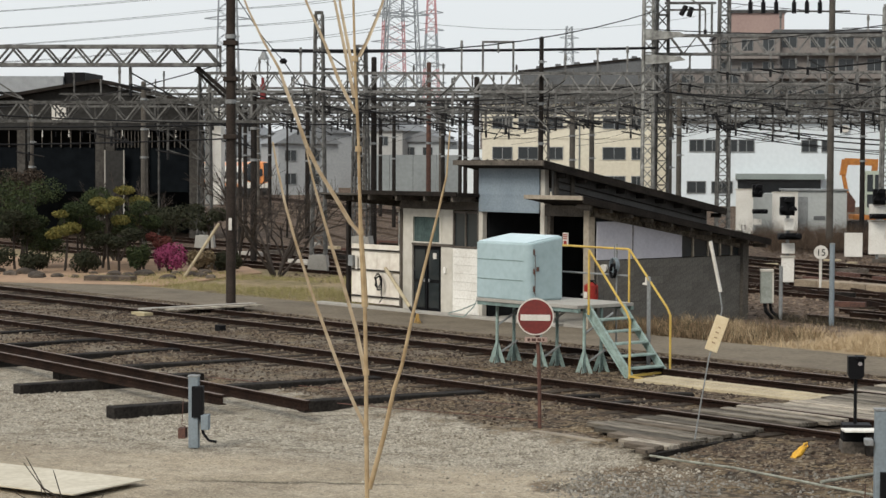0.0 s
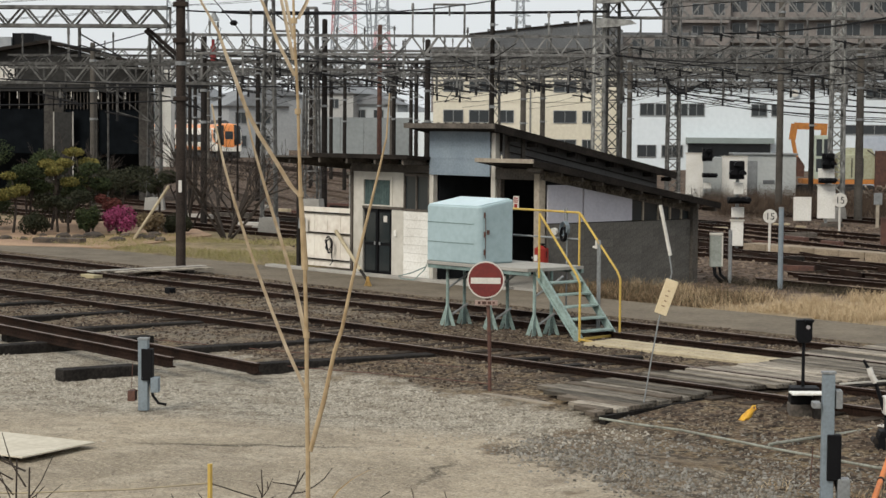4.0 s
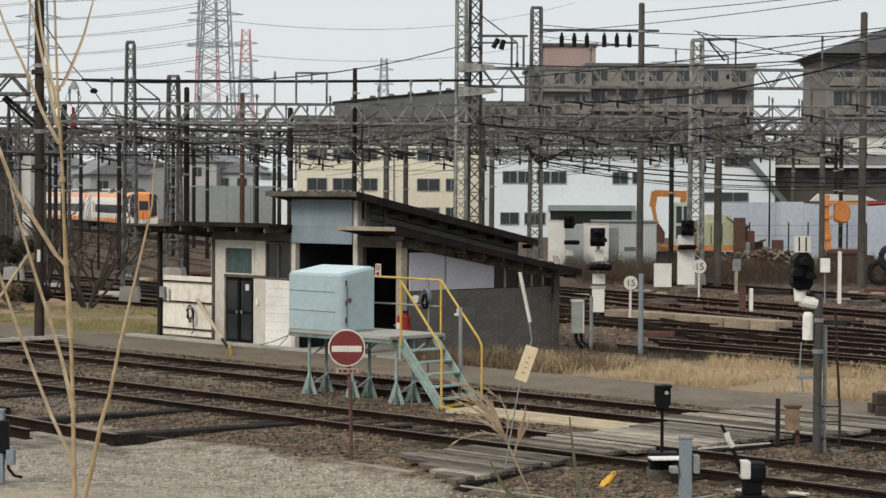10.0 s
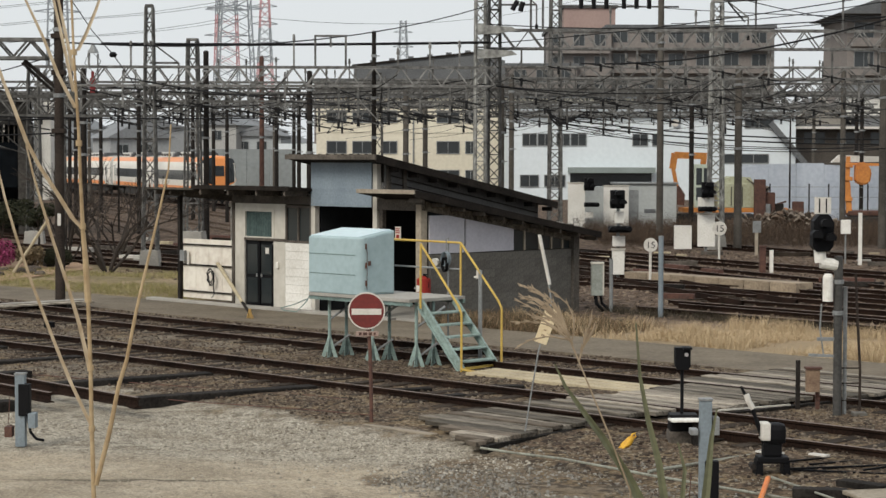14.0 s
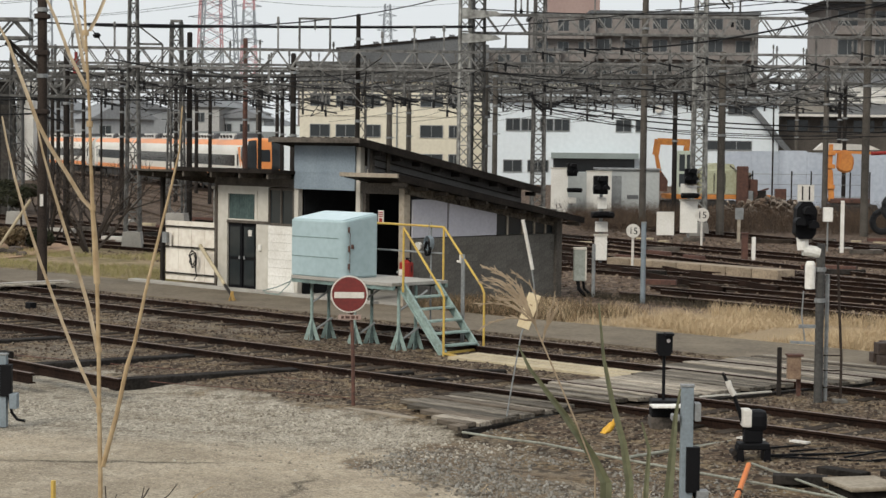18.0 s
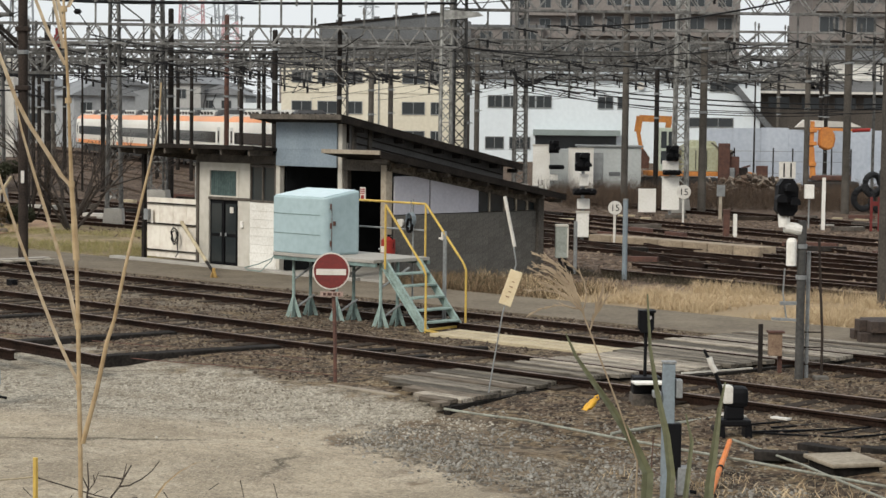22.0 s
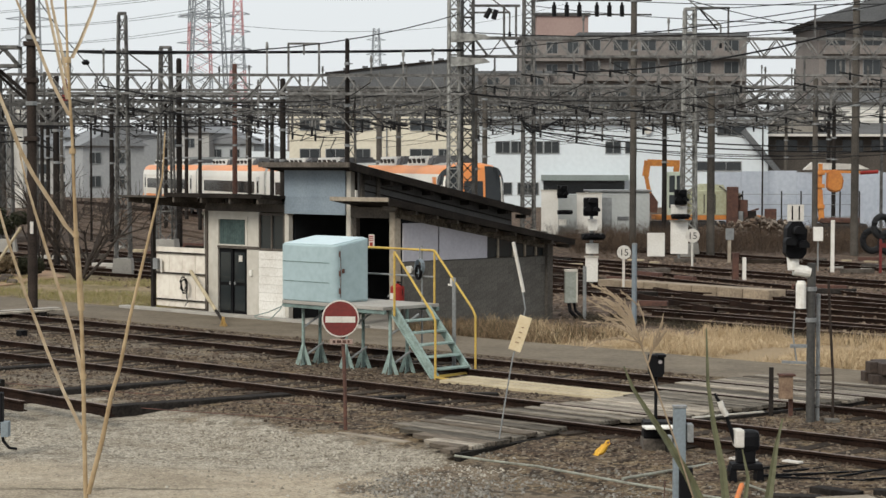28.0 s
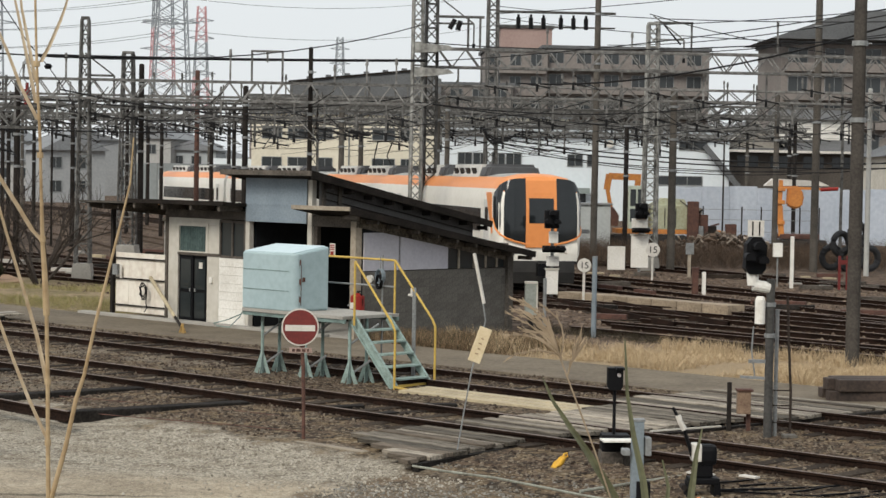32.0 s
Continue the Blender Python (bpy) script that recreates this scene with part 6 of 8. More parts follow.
for k in range(6):
    part("roof_vent", box(2.0 + k * 2.4, 2.7 + k * 2.4, 2.0, 2.8, 1.7 + k * 0.25, 2.5 + k * 0.25), GREYROOF, lr)
slab_block(14.6, 260, 8.2, 12, 20.4, BROWNB, "apartment_block", "distant brown apartment block below the stair tower", 7, 3)
# grey noise wall seen past the shed's left
nw = thing("grey_wall", pose(-21.1, 176, 0), "long grey concrete boundary wall", "wall", kind="structure")
for k in range(4):
    part("wall_panel", box(k * 2.1, k * 2.1 + 2.06, 0, 0.3, 0, 4.5), mat("grey_panel", (0.26, 0.28, 0.28), (0.2, 0.215, 0.215), scale=0.3, fine=3, rand=0.08) if k == 0 else bpy.data.materials["grey_panel"], nw)

# ---- the depot ----
DEPOT_BOARD = []


def depot():
    b = thing("depot_shed", pose(-0.05, 95, 0), "dark open-fronted engine shed with black curtains", "building")
    DEP = mat("sooty_cladding", (0.042, 0.041, 0.039), (0.024, 0.023, 0.022), spec=0.05, rough=0.9, scale=0.4, fine=5, bump=0.2)
    part("gable", prism(nb(), [(-34, 5.3), (-19.45, 5.3), (-19.45, 6.4), (-24.5, 7.6), (-34, 6.0)], "y", 0, 0.3), DEP, b, "sooty gable boarding")
    part("roof", prism(nb(), [(-34.5, 5.95), (-24.5, 7.62), (-19.0, 6.35), (-19.0, 6.5), (-24.5, 7.78), (-34.5, 6.1)], "y", -0.5, 2.5), ROOFDK, b)
    for x0, x1 in ((-28.6, -28.2), (-20.05, -19.4), (-24.7, -24.25), (-24.2, -23.75), (-22.45, -22.1)):
        part("pillar", box(x0, x1, 0.02, 0.5, 0, 5.3), mat("depot_pillar", (0.085, 0.078, 0.07), (0.036, 0.033, 0.03), rough=0.9, scale=0.9, fine=8, spec=0.1) if x0 == -28.6 else bpy.data.materials["depot_pillar"], b)
    # side, back and ceiling near-black: the depot's inner shade is in their colour
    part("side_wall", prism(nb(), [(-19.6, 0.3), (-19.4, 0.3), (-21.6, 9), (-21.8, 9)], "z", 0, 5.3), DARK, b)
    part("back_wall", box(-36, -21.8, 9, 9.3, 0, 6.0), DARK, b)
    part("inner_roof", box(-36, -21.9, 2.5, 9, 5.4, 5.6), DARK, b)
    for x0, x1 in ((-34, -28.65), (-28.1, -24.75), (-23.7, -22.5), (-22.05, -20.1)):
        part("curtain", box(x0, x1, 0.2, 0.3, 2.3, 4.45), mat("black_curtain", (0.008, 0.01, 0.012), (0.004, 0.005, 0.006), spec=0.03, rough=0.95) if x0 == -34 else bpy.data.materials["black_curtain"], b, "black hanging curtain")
        for k in range(7):
            x = x0 + (x1 - x0) * (k + 0.5) / 7
            part("curtain_hanger", box(x - 0.02, x + 0.02, 0.1, 0.14, 4.45, 5.3), POLEGR, b)
    d_ = part("side_door", box(-24.18, -23.22, -0.2, -0.1, 0.0, 4.3), DEP, b, "tall dark door leaf with pale edges")
    part("edge", bx(bx(nb(), -24.2, -24.14, -0.22, -0.201, 0, 4.33), -23.26, -23.2, -0.22, -0.201, 0, 4.33), CONC, d_)
    n = part("number_board", box(-26.82, -26.11, -0.15, -0.05, 5.78, 6.49), SIGNWHITE, b, "white board reading 16 in black")
    DEPOT_BOARD.append(n)
    part("white_side", box(-19.39, -18.6, 0.6, 1.6, 1.7, 6.5), WHITE, b, "white painted annex wall")
    r = part("ridge_vent", box(-34, -27.4, 4, 8, 7.3, 8.1), mat("vent_grey", (0.35, 0.36, 0.37)), b, "pale roof vent")
    part("vent_end", box(-27.39, -26.3, 4.2, 7.8, 7.2, 8.3), BLACK, r)
    # lamps and wires under the eave
    for k in range(12):
        x = -27.9 + k * 0.66
        part("insulator", cyl(cyl(nb(), (x, -0.3, 4.95), (x, -0.3, 5.08), 0.04, 5), (x, -0.3, 5.05), (x, -0.3, 5.3), 0.02, 4), SIGNWHITE if k % 2 else BLACK, b)


depot()


# ---- garden by the depot ----
def leaf_cloud(bm, c, r, n, size, rng, flat=1.0):
    for _ in range(n):
        d = Vector((rng.gauss(0, 1), rng.gauss(0, 1), rng.gauss(0, 1))).normalized()
        p = Vector(c) + Vector((d.x * r, d.y * r, d.z * r * flat)) * rng.uniform(0.55, 1.02)
        a = Vector((rng.gauss(0, 1), rng.gauss(0, 1), rng.gauss(0, 1))).normalized() * size * rng.uniform(0.6, 1.3)
        b = a.orthogonal().normalized() * size * rng.uniform(0.35, 0.8)
        bm.faces.new([bm.verts.new(q) for q in (p - a, p + b, p + a, p - b)])


LEAF = {
    "brown": island_mat("brown_leaves", ((0.05, 0.035, 0.025), (0.03, 0.024, 0.018), (0.075, 0.05, 0.035))),
    "pine": island_mat("pine_leaves", ((0.016, 0.027, 0.012), (0.035, 0.046, 0.018), (0.055, 0.066, 0.024))),
    "dark": island_mat("dark_leaves", ((0.014, 0.018, 0.01), (0.03, 0.032, 0.017), (0.045, 0.043, 0.024))),
    "gold": island_mat("golden_leaves", ((0.12, 0.11, 0.03), (0.22, 0.18, 0.05), (0.07, 0.075, 0.022))),
    "pink": island_mat("pink_blossom", ((0.24, 0.04, 0.1), (0.33, 0.065, 0.15), (0.1, 0.025, 0.045))),
    "red": island_mat("red_brown_leaves", ((0.1, 0.03, 0.025), (0.15, 0.045, 0.035), (0.06, 0.03, 0.022))),
    "dry": island_mat("dry_scrub", ((0.2, 0.15, 0.09), (0.12, 0.085, 0.05), (0.27, 0.21, 0.12))),
}
BARK = mat("bark", (0.06, 0.047, 0.038), (0.03, 0.024, 0.02), rough=0.95, scale=6, fine=30, bump=0.6)


def garden_tree(x, y, h, r, kind, label, clumps=5, seed=0, flat=0.6, stem=0.05):
    rng = random.Random(seed)
    t = thing("garden_tree", pose(x, y, 0), label, "tree", "garden plants")
    tr = nb()
    tops = []
    spine = [Vector((0, 0, -0.1)), Vector((rng.uniform(-0.15, 0.15), 0, h * 0.35)), Vector((rng.uniform(-0.2, 0.2), 0, h * 0.75))]
    tube(tr, spine, stem, 6, stem * 0.6)
    for k in range(clumps):
        a = k * 2.4 + rng.uniform(-0.4, 0.4)
        c = Vector((math.cos(a) * r * rng.uniform(0.3, 0.8), math.sin(a) * r * rng.uniform(0.3, 0.8), h * rng.uniform(0.55, 0.95))) if clumps > 1 else Vector((0, 0, h * 0.75))
        tube(tr, [spine[1].lerp(spine[2], rng.random()), (spine[2] + c) / 2, c], stem * 0.5, 5, stem * 0.25)
        tops.append(c)
    part("trunk", tr, BARK, t)
    cr = nb()
    for c in tops:
        leaf_cloud(cr, c, r * rng.uniform(0.45, 0.65) if clumps > 1 else r, int(620 * (1 if clumps > 1 else 3)), 0.042, rng, flat)
    part("crown", cr, LEAF[kind], t)
    return t


def shrub(x, y, h, r, kind, label, seed=0):
    rng = random.Random(seed + 100)
    t = thing("garden_shrub", pose(x, y, 0), label, "shrub", "garden plants")
    st = nb()
    for k in range(6):
        a = k * 1.05
        tube(st, [(0, 0, -0.05), (math.cos(a) * r * 0.3, math.sin(a) * r * 0.3, h * 0.4), (math.cos(a) * r * 0.6, math.sin(a) * r * 0.6, h * 0.75)], 0.025, 4, 0.01)
    part("stems", st, BARK, t)
    cr = nb()
    for k in range(7):
        a = k * 0.9
        leaf_cloud(cr, (math.cos(a) * r * 0.5, math.sin(a) * r * 0.5, h * rng.uniform(0.4, 0.75)), r * rng.uniform(0.4, 0.6), 300, 0.045, rng, h / r * 0.6)
    part("crown", cr, LEAF[kind], t)


for i, (x, y, h, r, kd, fl, lb) in enumerate((
        (-18.3, 66, 2.15, 0.6, "gold", 0.5, "clipped garden tree with golden-green leaves"), (-19.8, 67, 2.3, 0.75, "pine", 0.6, "clipped dark green garden pine"), (-17.5, 68, 2.7, 0.85, "pine", 0.7, "clipped dark green garden pine"),
        (-16.7, 69, 2.9, 0.75, "gold", 0.45, "clipped garden tree with golden-green leaves"), (-15.9, 67.5, 2.4, 0.7, "pine", 0.55, "clipped dark green garden pine"), (-20.6, 69, 3.0, 1.1, "pine", 0.7, "rounded dark evergreen tree"),
        (-21.6, 72, 3.6, 0.9, "brown", 0.8, "dark brown bushy tree before the depot"), (-22.3, 70, 3.1, 1.2, "dark", 0.8, "broad dark evergreen tree"), (-15.1, 66.5, 1.5, 0.38, "red", 0.8, "small tree with red-brown leaves"),
        (-16.4, 66, 1.7, 0.65, "dark", 0.6, "clipped dark garden tree"), (-14.2, 70.5, 2.2, 0.7, "dark", 0.6, "clipped dark garden tree"), (-18.9, 70, 2.6, 0.8, "dark", 0.6, "clipped dark garden tree"), (-17.9, 66.8, 2.3, 0.8, "pine", 0.6, "rounded dark green garden tree"), (-16.9, 66.6, 2.75, 0.55, "gold", 0.5, "tall clipped tree with yellow-green top"), (-15.2, 69.5, 2.5, 0.9, "dark", 0.7, "broad dark evergreen tree"), (-17.2, 71, 2.3, 1.1, "dark", 0.7, "broad dark evergreen tree"), (-20.2, 66.6, 2.0, 0.8, "dark", 0.6, "clipped dark garden tree"), (-16.2, 71.5, 1.9, 1.0, "dark", 0.8, "broad dark evergreen tree"))):
    garden_tree(x, y, h, r, kd, lb, 5, i, fl)
for i, (x, y, h, r, kd, lb) in enumerate(((-14.55, 65.5, 1.05, 0.62, "pink", "bush in full pink blossom"), (-18.9, 64.5, 0.75, 0.55, "dark", "low rounded dark shrub"), (-17.3, 65, 0.8, 0.5, "dark", "low rounded dark shrub"), (-15.5, 65, 1.0, 0.42, "pine", "small rounded green shrub"),
                                          (-20.4, 65, 0.9, 0.7, "dark", "low rounded dark shrub"), (-13.6, 66, 0.8, 0.55, "dry", "dry brown winter shrub"), (-21.8, 66.5, 1.1, 0.8, "dark", "low rounded dark shrub"), (-12.7, 66.2, 0.7, 0.5, "dark", "low dark evergreen shrub"), (-19.7, 68.5, 1.4, 0.8, "pine", "rounded dark green shrub"), (-17.9, 69.5, 1.5, 0.8, "dark", "rounded dark evergreen shrub"))):
    shrub(x, y, h, r, kd, lb, i)
rng = random.Random(33)
STONE = mat("garden_stone", (0.11, 0.085, 0.065), (0.035, 0.03, 0.026), rough=0.95, scale=3, fine=18, bump=0.6, rand=0.3)
for k in range(24):
    s = rng.uniform(0.1, 0.32)
    b = nb()
    bmesh.ops.create_icosphere(b, subdivisions=2, radius=1)
    for v in b.verts:
        v.co = Vector((v.co.x * s * 1.4, v.co.y * s, v.co.z * s * 0.65)) * (1 + 0.25 * noise.noise(v.co * 2 + Vector((k, 0, 0))))
    solid("garden_rock", b, STONE, pose(-21.5 + k * 0.4 + rng.uniform(-0.3, 0.3), 61.8 + rng.uniform(0, 3.5), 0.06, 0, 0, rng.uniform(0, 360)), "rough dark garden rock on bare soil", "rock", "garden rocks")
soil = nb()
prism(soil, [(-24, 60.5), (-13.2, 58.6), (-11.5, 66), (-14, 74), (-28, 76)], "z", -0.1, 0.045)
solid("garden_bed", soil, mat("garden_soil", (0.42, 0.28, 0.18), (0.24, 0.155, 0.1), rough=1, scale=0.8, fine=14, bump=0.6), None, "bare orange-brown soil of the garden bed", "soil", kind="structure")
curb = thing("garden_stone_edge", pose(-16.2, 60.6, 0, 0, 0, -11), "dark flat stone slab edging the garden", "slab")
part("slab", box(0, 1.6, 0, 0.5, 0, 0.2, 0.03), STONE, curb)
stick = thing("leaning_pole", pose(-13.55, 63.0, 0), "pale wooden pole leaning across the garden edge", "pole")
part("shaft", cyl(nb(), (0, 0, 0), (1.05, 0.6, 1.75), 0.05, 8), PALEPLANK, stick)


# ---- bare trees ----
def bare_tree(x, y, h, seed, label, spread=0.55, stems=5, r=0.08):
    rng = random.Random(seed)
    t = thing("bare_tree", pose(x, y, 0), label, "tree")
    tw, tr = nb(), nb()

    def grow(bm, p, d, ln, rr, depth):
        q = p + d * ln * 0.5 + Vector((rng.uniform(-1, 1), rng.uniform(-1, 1), 0)) * ln * 0.06
        e = p + d * ln
        tube(bm, [p, q, e], rr, 5 if rr > 0.02 else 3, rr * 0.65)
        if depth == 0:
            return
        for _ in range(3 if depth > 1 else 5):
            nd = (d + Vector((rng.gauss(0, 1), rng.gauss(0, 1), rng.gauss(0.25, 0.6))) * 0.5).normalized()
            grow(tw if depth < 3 else bm, p.lerp(e, rng.uniform(0.55, 1)), nd, ln * rng.uniform(0.5, 0.75), rr * 0.55, depth - 1)
    for k in range(stems):
        a = k * 2 * math.pi / stems + rng.uniform(-0.4, 0.4)
        d = Vector((math.cos(a) * spread, math.sin(a) * spread, 0.85)).normalized()
        grow(tr, Vector((math.cos(a) * 0.08, math.sin(a) * 0.08, -0.05)), d, h * rng.uniform(0.36, 0.48), r * rng.uniform(0.7, 1.1), 3)
    tagged(part("limb", tr, BARK, t), kind="stuff")
    tagged(part("twig", tw, BARK, t), kind="stuff")


bare_tree(-10.7, 64.2, 4.7, 5, "leafless dark garden tree with spreading limbs", 0.62, 7, 0.055)
bare_tree(-13.2, 71, 4.6, 8, "leafless thin tree beside the depot", 0.4, 4, 0.05)
bare_tree(-18.2, 73, 4.0, 12, "leafless brown tree in the garden", 0.45, 4, 0.06)
bare_tree(-12.1, 75, 3.8, 18, "leafless thin tree by the tracks", 0.5, 4, 0.05)


# ---- grass ----
def grass_patch(name, label, pts, h0, h1, lean, cols, seed):
    rng = random.Random(seed)
    b = nb()
    for x, y in pts:
        for _ in range(9):
            p = Vector((x + rng.gauss(0, 0.09), y + rng.gauss(0, 0.09), 0.0))
            h = rng.uniform(h0, h1)
            d = Vector((rng.gauss(0, lean), rng.gauss(0, lean), 1)).normalized()
            s = Vector((rng.gauss(0, 1), rng.gauss(0, 1), 0)).normalized() * rng.uniform(0.0025, 0.006)
            m = p + d * h * 0.6
            e = m + (d + Vector((rng.gauss(0, 0.5), rng.gauss(0, 0.5), -0.2))) * h * 0.4
            v = [b.verts.new(q) for q in (p - s, p + s, m + s * 0.7, m - s * 0.7, e)]
            b.faces.new((v[0], v[1], v[2], v[3]))
            b.faces.new((v[3], v[2], v[4]))
    solid(name, b, island_mat(name + "_blades", cols), None, label, "grass", kind="stuff")


rng = random.Random(2)
STRAW = ((0.5, 0.385, 0.24), (0.4, 0.3, 0.18), (0.58, 0.46, 0.3), (0.3, 0.21, 0.125))
pts = []
for _ in range(6500):
    u = rng.uniform(-32.0, -15)
    v = 31.1 + rng.betavariate(1.3, 1.5) * (5.0 if u > -28 else 3.2)
    if u < -26.5 and rng.random() < 0.75:
        continue
    if noise.noise((u * 0.5, v * 0.6, 1)) > -0.15:
        q = xyz(u, v)
        pts.append((q.x, q.y))
tall = [q for q in pts if noise.noise((q[0] * 0.9, q[1] * 0.45, 6)) > 0.12]
grass_patch("dry_grass", "strip of matted dry straw-coloured grass", pts, 0.06, 0.26, 1.0, STRAW, 3)
grass_patch("grass_tufts", "taller tufts of dry straw-coloured grass", tall, 0.2, 0.44, 0.5, STRAW, 13)
GRASSPTS = []
for _ in range(1500):
    q = xyz(rng.uniform(-32.1, -27.5), rng.triangular(30.98, 34.5, 31.1))
    GRASSPTS.append((q.x, q.y))
grass_patch("wall_weeds", "brown dead weeds at the shed wall", GRASSPTS, 0.06, 0.42, 0.6, ((0.16, 0.1, 0.06), (0.29, 0.2, 0.12), (0.06, 0.048, 0.03), (0.075, 0.07, 0.035)), 8)
pts = []
for _ in range(900):
    u = rng.uniform(-31.9, -13)
    q = xyz(u, 36.75 - 0.08 * (u + 30) + rng.gauss(0, 0.28))
    pts.append((q.x, q.y))
grass_patch("ditch_weeds", "dark low weeds along the edge of the yard tracks", pts, 0.06, 0.3, 0.7, ((0.03, 0.027, 0.018), (0.055, 0.045, 0.028), (0.02, 0.018, 0.014), (0.1, 0.08, 0.05)), 41)
pts = []
for _ in range(4200):
    u, v = rng.uniform(-57, -41.5), rng.uniform(31.2, 39)
    if noise.noise((u * 0.3, v * 0.3, 4)) > -0.1:
        q = xyz(u, v)
        pts.append((q.x, q.y))
grass_patch("green_grass", "thin yellow-green winter grass", pts, 0.05, 0.22, 0.6, ((0.19, 0.19, 0.065), (0.3, 0.27, 0.11), (0.4, 0.32, 0.18), (0.14, 0.14, 0.05)), 4)
pts = []
for _ in range(2600):
    u, v = rng.uniform(-46, -12), rng.choice((rng.uniform(23.2, 24.2), rng.uniform(27.4, 28.2), rng.uniform(22.7, 24.8)))
    if -20.4 < u < -16.7:
        continue
    if noise.noise((u * 0.4, v * 0.4, 7)) > 0.0:
        q = xyz(u, v)
        pts.append((q.x, q.y))
grass_patch("track_weeds", "sparse dry weeds between the tracks", pts, 0.03, 0.1, 0.9, ((0.17, 0.125, 0.075), (0.12, 0.095, 0.055), (0.25, 0.19, 0.115)), 5)
pts = [(rng.uniform(7, 32), rng.uniform(84, 104)) for _ in range(3600)]
grass_patch("far_scrub", "brown dry scrub along the far tracks", pts, 0.5, 1.4, 0.6, ((0.09, 0.062, 0.044), (0.048, 0.036, 0.027), (0.15, 0.1, 0.066)), 6)


# ---- yard furniture ----
def writing(text, size, material, parent, m, name="lettering"):
    cu = bpy.data.curves.new(name, "FONT")
    cu.body, cu.size, cu.align_x, cu.align_y, cu.extrude = text, size, "CENTER", "CENTER", 0.003
    tmp = bpy.data.objects.new(name, cu)
    scene.collection.objects.link(tmp)
    bpy.context.view_layer.update()
    me = bpy.data.meshes.new_from_object(tmp.evaluated_get(bpy.context.evaluated_depsgraph_get()))
    bpy.data.objects.remove(tmp)
    return part(name, me, material, parent, m=m)


def cable_post(u, v, h, w, label, sleeve, boxes, face=45):
    t = thing("cable_post", at(u, v, 0, face), label, "post")
    part("post", box(-w / 2, w / 2, -w / 2, w / 2, -0.05, h, 0.01), POSTBLUE, t)
    part("cap", box(-w / 2 - 0.008, w / 2 + 0.008, -w / 2 - 0.008, w / 2 + 0.008, h, h + 0.02), STEEL, t)
    part("sleeve", box(-w / 2 + 0.05, w / 2 + 0.07, -w / 2 - 0.03, w / 2 - 0.03, sleeve[0], sleeve[1], 0.012), BLACK, t, "black rubber sleeve")
    for x0, x1, z0, z1, m_ in boxes:
        part("junction_box", box(x0, x1, -0.1, 0.06, z0, z1, 0.008), m_, t)
    part("cable", tube(nb(), [(w / 2 + 0.02, 0, sleeve[0]), (w / 2 + 0.06, 0, 0.14), (w / 2 + 0.14, -0.02, 0.05), (w / 2 + 0.24, 0, 0.03)], 0.02), BLACK, t)
    part("tie", tube(nb(), [(-w / 2, 0, 0.2), (-w / 2 - 0.1, 0, 0.25), (-w / 2 - 0.08, 0, 0.6)], 0.006), RUSTPOLE, t)


cable_post(-22.32, 14.21, 0.9, 0.13, "grey-blue cable post with a black sleeve on the gravel", (0.36, 0.78), ((0.11, 0.21, 0.2, 0.4, POSTBLUE), (-0.2, -0.1, 0.08, 0.22, RUSTPOLE)))
cable_post(-12.17, 15.68, 1.34, 0.12, "tall grey-blue cable post with a black sleeve", (0.28, 0.74), ((0.1, 0.22, 0.02, 0.3, STEEL), (0.07, 0.13, 1.0, 1.18, STEEL), (-0.16, -0.08, 1.0, 1.06, STEEL)))

mk = thing("marker_wire", pose(1.15, 26.14, 0), "bent wire marker with a cream tag and white sleeve", "marker")
part("wire", tube(nb(), [(0, 0, -0.05), (0.1, 0, 0.6), (0.2, 0, 1.2), (0.3, 0, 1.55), (0.37, 0.0, 1.85), (0.33, 0, 2.1), (0.24, 0, 2.6)], 0.011, 6), STEEL, mk)
part("white_sleeve", cyl(nb(), (0.345, 0, 2.08), (0.205, 0, 2.74), 0.024, 8), SIGNWHITE, mk, "white tube sleeve")
tg = part("tag", box(-0.085, 0.085, -0.012, 0.012, -0.24, 0.24, 0.008), mat("cream_tag", (0.68, 0.57, 0.38), (0.6, 0.48, 0.3), scale=6), mk, "cream tag with brown marks", m=Matrix.Translation((0.3, -0.02, 1.53)) @ Matrix.Rotation(radians(19), 4, "Y"))
INK = mat("faded_brown_ink", (0.34, 0.22, 0.14))
for k in range(4):
    part("text_bar", box(-0.025 + 0.012 * (k % 2), 0.02, -0.018, -0.0125, -0.13 + k * 0.07, -0.115 + k * 0.07), INK, tg)

dw = thing("dwarf_signal", pose(3.21, 25.75, 0), "black dwarf signal on a thin post and block", "signal")
part("block", box(-0.18, 0.18, -0.18, 0.18, -0.05, 0.2, 0.015), ROOFWOOD, dw)
part("foot_box", box(-0.17, 0.2, -0.15, 0.15, 0.2, 0.42, 0.02), BLACK, dw)
part("post", cyl(nb(), (0, 0, 0.4), (0, 0, 1.02), 0.022, 8), BLACK, dw)
hd = part("head", prism(nb(), [(-0.1, 1.05), (-0.07, 1.0), (0.07, 1.0), (0.1, 1.05), (0.1, 1.29), (-0.1, 1.29)], "y", -0.08, 0.08), BLACK, dw, "black signal head")
part("hood", prism(nb(), [(0.0, 1.27), (0.11, 1.27), (0.11, 1.3), (0.0, 1.3)], "y", -0.16, 0.08), BLACK, hd)
part("lens", cyl(nb(), (0.045, -0.09, 1.2), (0.045, -0.079, 1.2), 0.026, 10), mat("pale_lens", (0.5, 0.45, 0.45)), hd)
wb = thing("white_board", pose(3.22, 25.42, 0.3, 0, 0, 6), "white plastic board lying over a point rod", "board")
